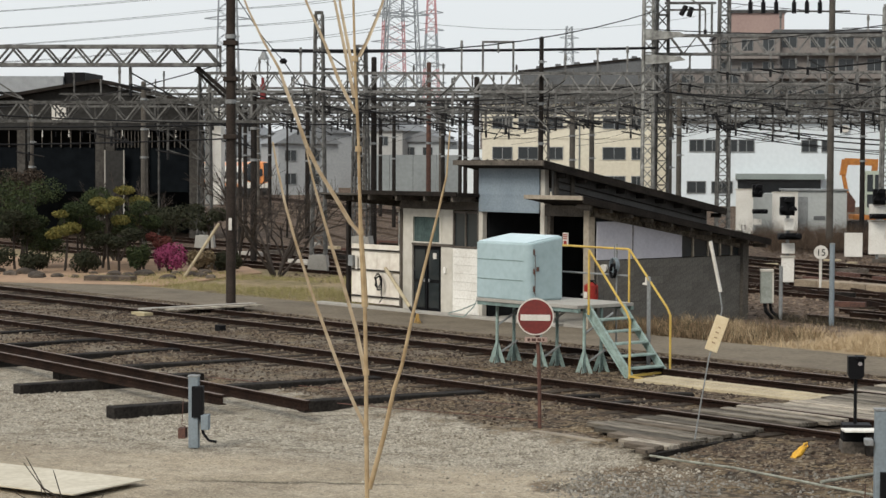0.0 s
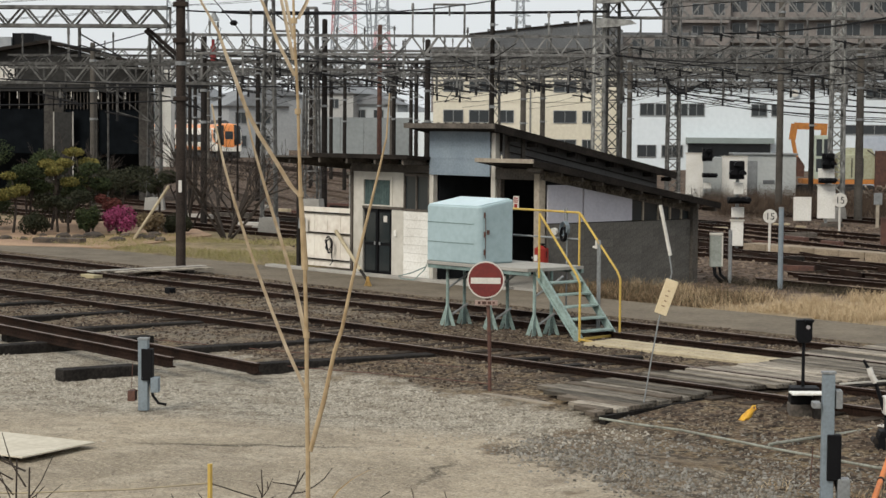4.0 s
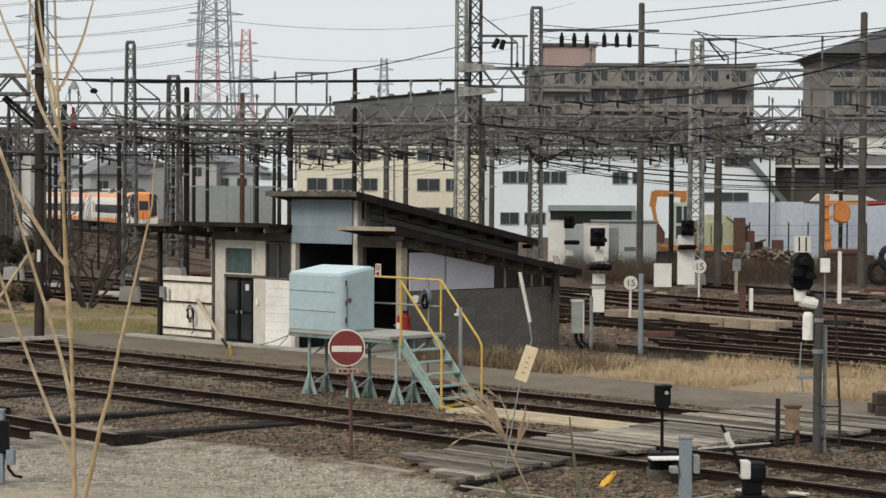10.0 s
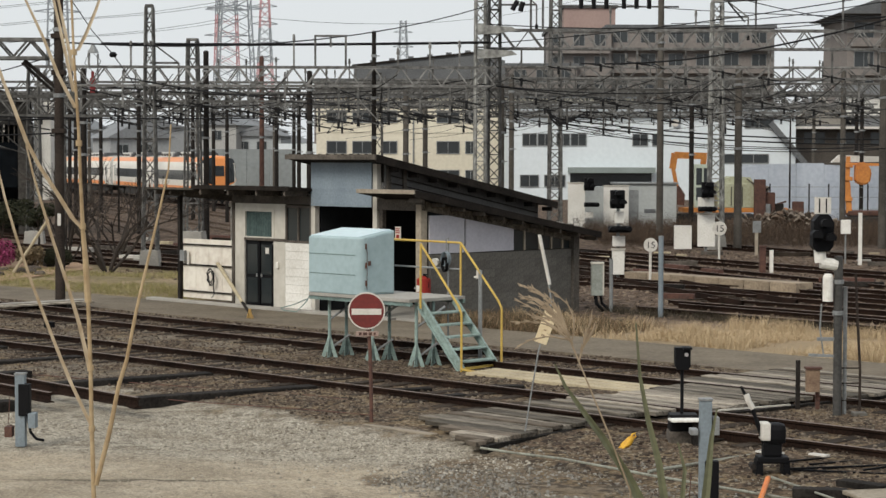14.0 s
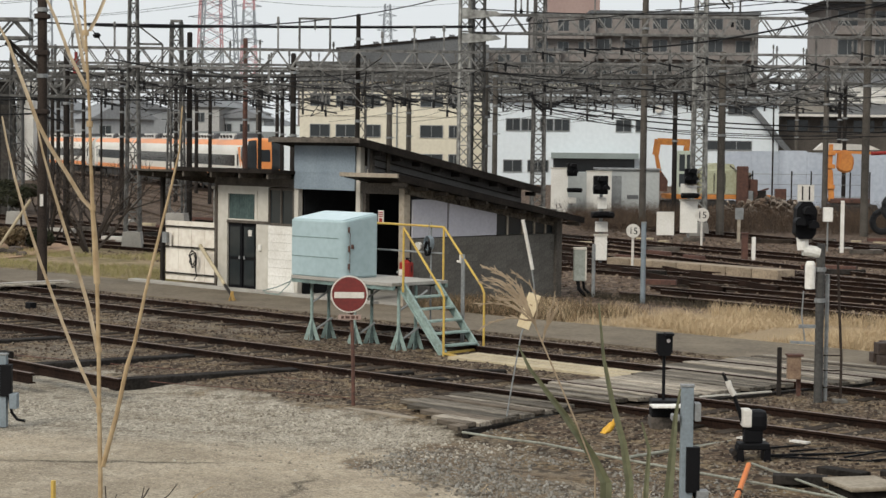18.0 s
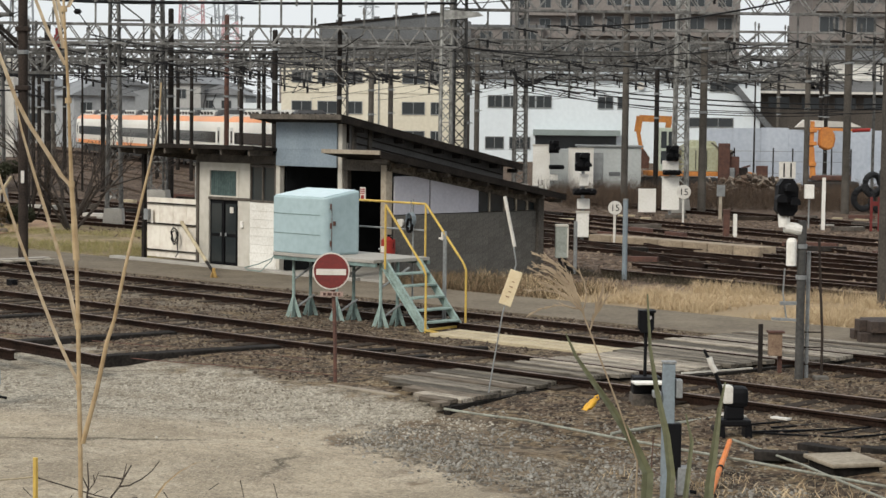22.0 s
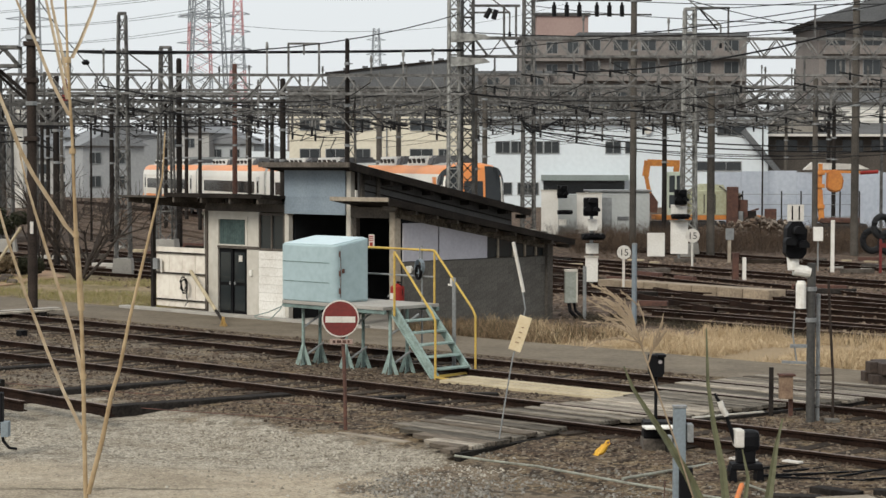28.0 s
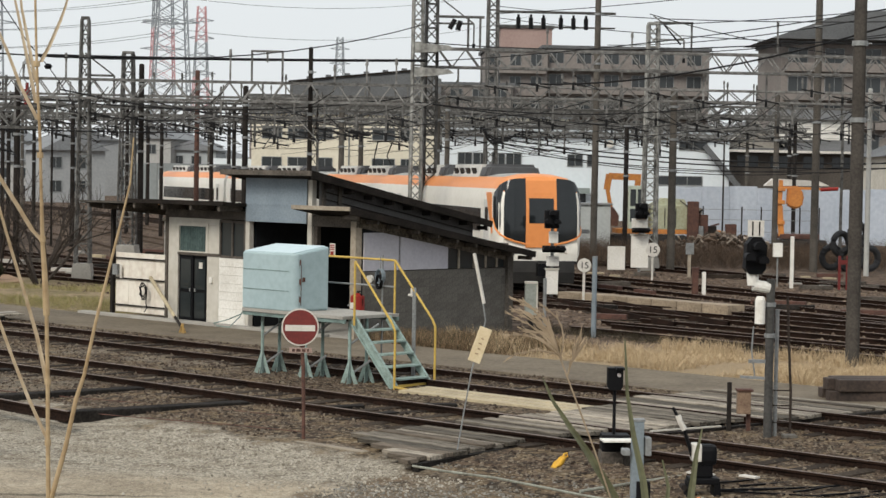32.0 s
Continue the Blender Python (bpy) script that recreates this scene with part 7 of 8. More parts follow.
part("sheet", box(-0.2, 0.34, -0.1, 0.16, 0.06, 0.085, 0.004), WHITE, wb)
part("rest", box(0.1, 0.3, -0.05, 0.1, -0.3, 0.059), TIMBER, wb)

lv = thing("point_lever", pose(3.96, 23.28, 0), "black point lever with a white-banded weight", "point lever")
for x in (-0.2, 0.12):
    part("foot", prism(nb(), [(x + 0.0, -0.02), (x + 0.1, -0.02), (x + 0.085, 0.2), (x + 0.02, 0.2)], "y", -0.12, 0.12), BLACK, lv)
part("base", box(-0.17, 0.2, -0.13, 0.13, 0.16, 0.24, 0.02), BLACK, lv)
part("bolt", cyl(nb(), (-0.22, -0.1, 0.12), (-0.22, 0.1, 0.12), 0.035, 8), POLEDK, lv)
part("neck", box(-0.1, 0.12, -0.09, 0.09, 0.24, 0.4, 0.02), BLACK, lv)
wt = part("weight", box(-0.1, 0.17, -0.12, 0.12, 0.38, 0.63, 0.07), BLACK, lv, "black rounded weight")
part("white_band", box(-0.13, -0.02, -0.125, 0.1, 0.43, 0.64, 0.02), SIGNWHITE, wt, "white painted end")
part("handle", tube(nb(), [(-0.05, 0, 0.3), (-0.16, 0, 0.62), (-0.24, 0, 0.84), (-0.36, 0.02, 1.06)], 0.03, 6, 0.018), BLACK, lv)
part("grip", tube(nb(), [(-0.22, -0.02, 0.8), (-0.27, -0.02, 0.88), (-0.3, -0.01, 0.97)], 0.036, 7), SIGNWHITE, lv, "white grip")
part("rod", beam(nb(), (0.2, 0, 0.08), (1.2, 0.35, 0.06), 0.03), BLACK, lv)
part("rod", beam(nb(), (0.2, 0.1, 0.06), (1.5, -0.2, 0.05), 0.022), BLACK, lv)
op = thing("orange_pole", pose(3.07, 19.4, 0), "bright orange pole leaning on the point lever", "pole")
part("shaft", cyl(nb(), (0, 0, 0.0), (0.66, 2.7, 0.16), 0.03, 10), ORANGE, op)
part("ring", cyl(nb(), (0.33, 1.35, 0.08), (0.345, 1.41, 0.0835), 0.038, 10), BLACK, op)
yg = thing("yellow_glove", pose(2.45, 25.25, 0.03, 0, 0, 30), "crumpled yellow work glove on the ballast", "glove")
GLOVE = mat("glove_yellow", (0.72, 0.42, 0.045), (0.5, 0.25, 0.03), rough=0.6, scale=9, fine=40)
b = nb()
bmesh.ops.create_icosphere(b, subdivisions=3, radius=1)
for v in b.verts:
    q = Vector((v.co.x * 0.12, v.co.y * 0.055, v.co.z * 0.048)) * (1 + 0.45 * noise.noise(v.co * 2.3))
    v.co = Matrix.Rotation(radians(-38), 3, "Y") @ q + Vector((0, 0, 0.07))
part("palm", b, GLOVE, yg, smooth=True)
part("cuff", tube(nb(), [(0.05, 0, 0.13), (0.09, 0.01, 0.18), (0.12, 0.0, 0.19), (0.125, -0.01, 0.15), (0.09, 0, 0.12)], 0.016, 7, 0.012), GLOVE, yg)
for y in (-0.03, 0.0, 0.03):
    part("finger", tube(nb(), [(-0.05, y, 0.04), (-0.1, y * 1.4, 0.01), (-0.14, y * 1.6, -0.01)], 0.016, 6, 0.01), GLOVE, yg)
sl = thing("stone_slab", pose(4.85, 21.3, 0, 0, 0, 14), "weathered flat concrete slab on timbers", "slab")
part("slab", box(-0.32, 0.32, -0.36, 0.36, 0.07, 0.12, 0.02), mat("tan_stone", (0.33, 0.285, 0.22), (0.2, 0.165, 0.12), fine=20, bump=0.4), sl)
part("support", box(-0.27, 0.27, -0.3, 0.3, -0.02, 0.07), TIMBER, sl)

# pipes and ropes on the ground
PIPE = mat("pale_green_pipe", (0.3, 0.31, 0.26), (0.16, 0.155, 0.125), rough=0.7, scale=4, fine=25, bump=0.1)
for uvs, r, lb in (([(-17.45, 17.9), (-17.0, 18.0), (-16.2, 18.03), (-14.7, 17.9), (-12.5, 17.66), (-10.6, 17.5), (-9, 17.45)], 0.0165, "pale pipe lying along the track side"), ([(-14.75, 17.98), (-14.75, 19.0), (-14.78, 20.0)], 0.02, "short green pipe towards the points"),
                   ([(-13.5, 18.7), (-12.0, 17.9), (-11.3, 17.4), (-10, 16.7)], 0.014, "grey rope trailing over the ground"), ([(-22.5, 20.1), (-23.5, 20.0), (-25.0, 19.6), (-27, 19.0), (-30, 18.3)], 0.008, "rusty wire along the track side"), ([(-20.8, 19.1), (-22, 18.9), (-24, 18.2), (-26, 17.7)], 0.007, "thin cable on the gravel")):
    pts = [xyz(u + random.uniform(-0.05, 0.05), v, 0.05 + random.uniform(-0.01, 0.02)) for u, v in uvs]
    solid("ground_pipe" if r > 0.016 else "ground_cable", tube(nb(), pts, r, 7), PIPE if r > 0.013 else RUSTPOLE, None, lb, "pipe")
ptm = thing("point_machine", at(-13.9, 20.2, 0), "black point rods and plates beside the track", "point machine")
for k in range(6):
    part("rod", beam(nb(), (-0.2 + k * 0.35, -0.5 + 0.05 * k, 0.08), (0.1 + k * 0.35 + random.uniform(-0.3, 0.3), 0.9, 0.06), 0.022), BLACK, ptm)
part("white_plate", box(-0.9, -0.55, -0.12, 0.02, 0.08, 0.1), SIGNWHITE, ptm)
part("white_plate", box(-0.15, 0.1, -0.05, 0.05, 0.12, 0.14), SIGNWHITE, ptm)
for k, (u, v) in enumerate(((-12.5, 19.0), (-11.9, 19.4), (-12.6, 18.3), (-21.9, 23.0), (-22.6, 21.6), (-21.6, 21.4))):
    solid("timber_offcut", box(-0.3, 0.3, -0.1, 0.1, 0, 0.1, 0.01), TIMBER, at(u, v, 0.0, k * 17), "short dark timber lying on the ballast", "timber", "timber offcuts")

# signal on the grey post by the crossing
sg = thing("shunting_signal", pose(5.8, 28.5, 0), "grey post with a hooded black signal and white case", "signal")
part("post", cyl(nb(), (0, 0, -0.05), (0, 0, 2.35), 0.062, 12), mat("dull_grey_tube", (0.075, 0.072, 0.067), (0.035, 0.034, 0.032), rough=0.6, scale=3, fine=20), sg)
part("twin_post", cyl(nb(), (0.13, 0.12, -0.05), (0.13, 0.12, 1.9), 0.03, 8), STEEL, sg)
for z in (1.5, 1.95):
    part("strap", cyl(nb(), (0, 0, z), (0, 0, z + 0.06), 0.08, 12), STEEL, sg)
part("bracket", beam(beam(nb(), (0, 0, 0.9), (-0.42, 0, 0.92), 0.04), (0, 0, 1.15), (-0.3, 0, 1.15), 0.05), STEEL, sg)
b = cyl(nb(), (-0.16, -0.05, 1.7), (-0.16, -0.05, 2.05), 0.075, 14)
cyl(b, (-0.16, -0.05, 2.05), (-0.16, -0.05, 2.1), 0.075, 14, 0.05)
part("white_case", b, WHITE, sg, "white cylinder case")
part("elbow", pipe(nb(), [(-0.02, 0, 2.22), (-0.26, 0, 2.26), (-0.28, 0, 2.48)], 0.085, 12), WHITE, sg)
part("drop_pipe", tube(nb(), [(-0.24, 0, 1.66), (-0.26, 0, 1.3), (-0.2, 0, 0.9)], 0.012), STEEL, sg)
h = part("signal_head", prism(nb(), [(-0.4, 2.5), (-0.34, 2.42), (-0.16, 2.42), (-0.1, 2.5), (-0.09, 2.84), (-0.17, 2.96), (-0.3, 2.96), (-0.38, 2.86)], "y", -0.12, 0.14), BLACK, sg, "black signal head")
for x, z in ((-0.37, 2.66), (-0.24, 2.82), (-0.17, 2.62)):
    arc = [(x + 0.075 * math.cos(q), z + 0.075 * math.sin(q)) for q in (math.pi * k / 7 - 0.45 for k in range(10))]
    part("hood", prism(nb(), arc, "y", -0.34, -0.119), BLACK, h)
pl = part("plate", box(-0.36, -0.12, -0.02, 0.0, 2.96, 3.2, 0.003), SIGNWHITE, sg, "small white plate with two bars")
part("bars", bx(bx(nb(), -0.3, -0.28, -0.026, -0.021, 2.98, 3.18), -0.2, -0.18, -0.026, -0.021, 2.98, 3.18), BLACK, pl)
part("kerb_block", box(0.22, 0.42, -0.1, 0.1, -0.02, 0.09, 0.01), BLOCKM, sg)
ld = thing("thin_ladder", pose(6.15, 28.6, 0), "thin rusty ladder rods by the signal post", "ladder")
part("rod", tube(nb(), [(0.0, 0, 0), (0.0, 0, 0.7), (-0.05, 0, 1.5), (-0.08, 0, 2.1)], 0.02, 6), POLEBR, ld)
part("rod", tube(nb(), [(-0.28, 0, 0), (-0.28, 0, 0.75)], 0.018, 6), POLEBR, ld)
for z in (0.25, 0.5, 0.72):
    part("rung", cyl(nb(), (-0.28, 0, z), (0, 0, z), 0.012, 5), POLEBR, ld)
bx2 = thing("telephone_box", pose(5.48, 29.1, 0), "weathered tan box on two short posts", "box")
for x in (-0.17, 0.12):
    part("post", box(x, x + 0.06, -0.03, 0.03, -0.02, 0.78 if x < 0 else 0.6), RUSTPOLE if x > 0 else POLEDK, bx2)
part("case", box(-0.04, 0.16, -0.14, -0.035, 0.32, 0.66, 0.01), mat("tan_case", (0.3, 0.21, 0.14), (0.16, 0.1, 0.07), scale=7), bx2)
part("lid", box(-0.05, 0.19, -0.16, 0.02, 0.66, 0.69), RUSTPOLE, bx2)

# sleepers stacked by the pole
for k in range(6):
    solid("stacked_sleeper", box(-1.3, 1.3, -0.13, 0.13, 0, 0.2, 0.015), mat("stack_brown", (0.075, 0.052, 0.041), (0.03, 0.022, 0.018), fine=20, bump=0.5, rand=0.2) if k == 0 else bpy.data.materials["stack_brown"],
          pose(9.15 + 0.15 * (k % 2), 33.6 + 0.3 * (k % 3), 0.205 * (k // 3), 0, 0, 2 + k), "red-brown old sleeper stacked by the pole", "sleeper", "sleeper stack")


def disc_sign(x, y, z, r, label, dig=True):
    t = thing("speed_sign", pose(x, y, 0), label, "sign", "speed signs")
    part("post", cyl(nb(), (0, 0, 0), (0, 0, z), 0.04, 8), SIGNWHITE, t)
    part("disc", cyl(nb(), (0, -0.05, z), (0, -0.07, z), r, 24), SIGNWHITE, t)
    if dig:
        writing("15", r * 1.35, BLACK, t, pose(0, -0.074, z - 0.01, 90, 0, 0))


disc_sign(6.42, 59.4, 1.16, 0.21, "round white speed sign reading 15 on a white post")
disc_sign(10.36, 72.5, 1.2, 0.26, "round white speed sign reading 15 by the signals")
bp = thing("blue_grey_pole", at(-29.65, 36.45, 0), "plain blue-grey steel tube pole", "pole")
part("tube", cyl(nb(), (0, 0, -0.05), (0, 0, 1.9), 0.06, 10), POSTBLUE, bp)
part("cap", cyl(nb(), (0, 0, 1.9), (0, 0, 1.93), 0.065, 10), STEEL, bp)
hb = thing("relay_box", at(-31.8, 36.64, 0, 45), "grey relay box on a post with black cables", "box")
part("case", box(-0.15, 0.15, -0.13, 0.13, 0.4, 1.17, 0.02), mat("grey_green_case", (0.3, 0.32, 0.29), (0.2, 0.215, 0.19), rough=0.6, scale=3, fine=20), hb)
part("lid", box(-0.16, 0.16, -0.14, 0.14, 1.17, 1.22, 0.01), OLDWHITE, hb)
part("door_edge", box(0.125, 0.16, -0.14, -0.131, 0.42, 1.15), OLDWHITE, hb)
part("cable", tube(tube(nb(), [(-0.05, 0, 0.45), (-0.02, -0.05, 0.2), (0.15, 0, 0.02)], 0.05), [(0.08, 0, 0.45), (0.12, 0.05, 0.2), (0.32, 0, 0.02)], 0.04), BLACK, hb)
part("post", cyl(nb(), (0.34, 0, 0), (0.34, 0, 1.3), 0.045, 8), STEEL, hb)


def signal_board(x, y, w, z0, z1, label, number, heads, extra=()):
    t = thing("signal_board", pose(x, y, 0), label, "signal", "yard signals")
    part("post", box(-0.05, 0.05, 0.07, 0.15, 0, max(z0 + 0.05, max([q[1] for q in heads] or [0]))), STEEL, t)
    c = part("board", box(-w / 2, w / 2, -0.06, 0.06, z0, z1, 0.015), WHITE, t, "white signal back board")
    part("rim", box(-w / 2 - 0.03, w / 2 + 0.03, -0.09, 0.09, z1, z1 + 0.05), OLDWHITE, c)
    for hx, hz, s, row in heads:
        w, t2 = (1.35 * s, 0.4 * s) if row else (0.75 * s, 0.95 * s)
        h = part("lamp_head", box(hx - w, hx + w, -0.3, -0.06, hz - t2, hz + t2, 0.04), BLACK, t, "black hooded lamp head")
        spots = [(-0.95, 0), (-0.3, 0.1), (0.35, 0.1), (1.0, 0)] if row else [(-0.5, -0.35), (0.5, -0.35), (0.0, 0.55)]
        for dx, dz in spots:
            b = nb()
            r = s * 0.36
            arc = [(hx + dx * s + r * math.cos(q), hz + dz * s + r * math.sin(q)) for q in (math.pi * k / 6 - 0.35 + 0.0 for k in range(0, 8))]
            prism(b, arc, "y", -0.62, -0.29)
            part("hood", b, BLACK, h)
    for ex in extra:
        part("case", box(ex[0], ex[1], -0.12, 0.05, ex[2], ex[3], 0.012), WHITE if len(ex) < 5 else STEEL, t)
    if number:
        writing(number, 0.34, POLEDK, c, pose(-0.02 if w > 0.7 else -0.05, -0.066, z0 + 0.3, 90, 0, 0))
    return t


signal_board(7.05, 100, 0.86, 0.3, 2.5, "white signal board reading 15 with black hooded lamps", "15", ((0.62, 2.45, 0.34, 0), (0.75, 1.42, 0.28, 1)), ((0.45, 0.85, 0.75, 1.05),))
signal_board(9.1, 100.5, 1.28, 0.3, 2.35, "broad white signal back board beside the hut", "", ())
signal_board(10.9, 80, 0.7, 0.2, 1.5, "white signal case with black hooded lamps", "", ((0.02, 2.5, 0.33, 0), (0.0, 1.72, 0.26, 1)), ((-1.3, -0.6, 0.1, 1.05), (-0.35, 0.3, 1.75, 2.2)))
signal_board(5.6, 61, 0.38, 0.17, 0.93, "slim yard signal with black hoods and white cases", "", ((-0.05, 2.5, 0.3, 0), (0.02, 1.58, 0.26, 1)), ((-0.18, 0.2, 1.05, 1.36), (-0.12, 0.16, 1.76, 2.12)))
for x, y, h, s, lb in ((11.02, 65.05, 0.75, 0, "short white marker post"), (12.39, 76.6, 1.0, 0.16, "small white notice on a post"), (15.0, 70.0, 1.85, 0, "white marker post by the tracks")):
    t = thing("marker_post", pose(x, y, 0), lb + " beside the rails", "post", "marker posts")
    part("post", box(-0.06, 0.06, -0.06, 0.06, -0.02, h, 0.01), OLDPOST if s else WHITE, t)
    if s:
        part("plate", box(-s, s, -0.09, -0.065, h - 0.1, h + 0.35), STEEL, t)
mb = thing("white_meter_box", pose(14.5, 70.1, 0), "white meter box on a thin post", "box")
part("case", box(-0.16, 0.16, -0.12, 0.1, 1.1, 1.6, 0.02), WHITE, mb)
part("post", cyl(nb(), (0, 0, -0.05), (0, 0, 1.1), 0.03, 6), STEEL, mb)
rs = thing("brown_stump", pose(10.72, 65.0, 0), "short rust-brown stump beside the white marker", "post")
part("post", box(-0.1, 0.1, -0.1, 0.1, -0.05, 0.85, 0.02), RUSTPOLE, rs)
part("cap", box(-0.12, 0.12, -0.12, 0.12, 0.85, 0.9, 0.01), RUSTPOLE, rs)
rf = thing("red_stop_frame", pose(16.69, 69.4, 0), "dark red steel stop frame between the rails", "frame")
for x in (-0.16, 0.12):
    part("post", box(x, x + 0.08, -0.05, 0.05, -0.05, 1.2), mat("dull_red_steel", (0.16, 0.025, 0.022)) if x < 0 else bpy.data.materials["dull_red_steel"], rf)
part("crossbar", box(-0.08, 0.12, -0.03, 0.03, 0.9, 1.05), bpy.data.materials["dull_red_steel"], rf)
rng = random.Random(77)
for k in range(34):
    x, y = rng.uniform(5.5, 19), rng.uniform(52, 78)
    if k % 3 == 0:
        solid("loose_plate", box(-rng.uniform(0.15, 0.5), 0.2, -0.09, 0.09, 0, 0.06, 0.01), rng.choice((SIGNWHITE, CONC, PALEPLANK)), pose(x, y, 0.05, 0, 0, rng.uniform(-60, 0)), "pale plate lying between the yard tracks", "plate", "loose plates")
    else:
        solid("loose_timber", box(-rng.uniform(0.4, 1.4), 0.4, -0.1, 0.1, 0, 0.14, 0.01), rng.choice((RUSTPOLE, TIMBER, SLEEPER, ROOFWOOD)), pose(x, y, 0.03, 0, 0, rng.uniform(-70, 10)), "short dark timber lying between the yard tracks", "timber", "loose timbers")
for k in range(26):
    x, y = rng.uniform(-14, -3.5), rng.uniform(67, 104)
    if k % 3 == 0:
        solid("loose_plate", box(-rng.uniform(0.2, 0.6), 0.25, -0.12, 0.12, 0, 0.12, 0.01), rng.choice((SIGNWHITE, CONC, PALEPLANK)), pose(x, y, 0.03, 0, 0, rng.uniform(-60, 0)), "pale plate lying between the yard tracks", "plate", "loose plates")
    else:
        solid("loose_timber", box(-rng.uniform(0.5, 1.6), 0.4, -0.12, 0.12, 0, 0.2, 0.01), rng.choice((RUSTPOLE, TIMBER, SLEEPER, ROOFWOOD, CONC)), pose(x, y, 0.0, 0, 0, rng.uniform(-70, 10)), "short dark timber lying between the yard tracks", "timber", "loose timbers")
gc = thing("equipment_hut", pose(9.4, 104, 0), "plain grey steel equipment hut", "hut")
part("body", box(0, 3.2, 0, 2.2, 0, 2.4, 0.03), mat("hut_grey", (0.45, 0.47, 0.46), (0.37, 0.385, 0.38), scale=0.6, fine=6), gc)
part("roof", box(-0.1, 3.3, -0.1, 2.3, 2.4, 2.5, 0.02), STEEL, gc)
part("door", box(0.3, 1.2, -0.02, -0.003, 0.1, 2.1), STEEL, gc)
part("vent", box(1.5, 2.1, -0.03, -0.003, 0.9, 1.1), GREYROOF, gc)
gw = thing("equipment_hut", pose(6.9, 102, 0), "low grey steel equipment cabinet", "hut")
part("body", box(0, 2.4, 0, 1.5, 0, 2.3, 0.03), bpy.data.materials["hut_grey"], gw)

# blue sheet wall, diggers and rubble beyond the tracks
BLUEW = mat("pale_blue_sheet", (0.49, 0.53, 0.59), (0.38, 0.42, 0.49), rough=0.6, scale=0.3, fine=4, bump=0.1)
bw = thing("sheet_hoarding", pose(18.4, 120, 0), "pale blue sheet hoarding with a bleached top", "hoarding", kind="structure")
for k in range(9):
    part("sheet_panel", box(k * 1.7, k * 1.7 + 1.69, 0, 0.1, 0, 3.4 + 0.05 * (k % 3)), BLUEW, bw)
part("top_cover", prism(nb(), [(5.5, 3.55), (9.5, 3.6), (8.8, 3.9), (6.0, 4.0)], "y", -0.2, 0.4), SIGNWHITE, bw)
DIGY = mat("faded_yellow_body", (0.44, 0.45, 0.32), (0.33, 0.32, 0.21), scale=1, fine=8)
# orange paled in the colour itself for haze at this distance
DIGO = mat("hazed_digger_orange", (0.62, 0.25, 0.06), (0.45, 0.17, 0.05), scale=1.5, fine=8)
CABP = mat("cab_pale", (0.5, 0.55, 0.46), (0.4, 0.44, 0.36), scale=1, fine=8)
t = thing("excavator", pose(13.0, 108, 0), "faded yellow excavator with an orange boom", "excavator", "excavators")
for yy in (-1.1, 0.7):
    part("crawler", box(0.2, 4.4, yy, yy + 0.45, 0, 0.75, 0.12), UNDER, t)
part("deck", box(0.3, 6.0, -1.0, 1.0, 0.85, 1.1, 0.03), DIGO, t)
part("house", box(2.2, 4.2, -1.0, 1.0, 1.1, 2.45, 0.06), DIGY, t)
part("hood", prism(nb(), [(2.3, 2.45), (4.15, 2.45), (4.0, 2.75), (2.9, 2.8)], "y", -0.8, 0.8), DIGY, t)
for x in (2.9, 3.5):
    part("panel_seam", box(x, x + 0.04, -1.03, -1.001, 1.2, 2.25), UNDER, t)
part("engine_cover", box(4.25, 5.0, -0.8, 0.8, 1.1, 2.3, 0.1), OLDPOST, t)
c = part("cab", box(0.95, 1.8, -1.0, 0.0, 1.1, 3.45, 0.05), CABP, t, "pale green cab")
for x0, x1, z0, z1 in ((1.02, 1.32, 2.35, 3.25), (1.42, 1.72, 2.35, 3.25), (1.02, 1.32, 1.5, 2.2), (1.42, 1.72, 1.5, 2.2)):
    part("cab_window", box(x0, x1, -1.03, -1.003, z0, z1), FARWIN, c)
part("boom", beam(nb(), (1.35, 0.3, 1.3), (1.6, 0.3, 3.8), 0.24, 0.3), DIGO, t, "orange boom")
part("stick", beam(beam(nb(), (-0.02, 0.3, 3.95), (1.75, 0.3, 3.9), 0.22, 0.36), (0.0, 0.3, 4.05), (-0.12, 0.3, 3.2), 0.26, 0.34), DIGO, t)
part("lower_arm", beam(nb(), (-0.1, 0.3, 3.3), (0.12, 0.3, 2.2), 0.2, 0.2), DIGO, t)
part("bucket", prism(nb(), [(-0.2, 1.25), (0.5, 1.2), (0.55, 1.8), (0.2, 2.3), (-0.1, 2.1)], "y", 0.0, 0.6), RUSTPOLE, t)
dg = thing("excavator", pose(21.8, 106, 0), "bright orange excavator with a folded arm", "excavator", "excavators")
part("crawler", box(0, 2.6, -1, 1, 0, 0.7, 0.12), UNDER, dg)
part("deck", box(0.1, 2.2, -0.9, 0.9, 0.75, 1.0, 0.06), RUSTPOLE, dg)
part("boom", beam(beam(nb(), (0.2, -0.5, 0.9), (0.08, -0.5, 2.5), 0.22, 0.28), (0.08, -0.5, 2.4), (0.12, -0.5, 3.9), 0.2, 0.2), DIGO, dg)
for z in (1.5, 2.6, 3.3):
    part("pin_block", box(-0.08, 0.34, -0.68, -0.32, z, z + 0.22, 0.03), DIGO, dg)
part("stick", beam(nb(), (0.1, -0.5, 3.5), (2.25, -0.5, 3.45), 0.12, 0.14), DIGO, dg)
b = prism(nb(), [(0.45, 2.55), (0.85, 2.35), (1.2, 2.5), (1.3, 3.1), (1.0, 3.6), (0.5, 3.55)], "y", -1.0, -0.2)
bmesh.ops.bevel(b, geom=b.edges[:], offset=0.08, segments=2, affect="EDGES")
part("bucket", b, DIGO, dg)
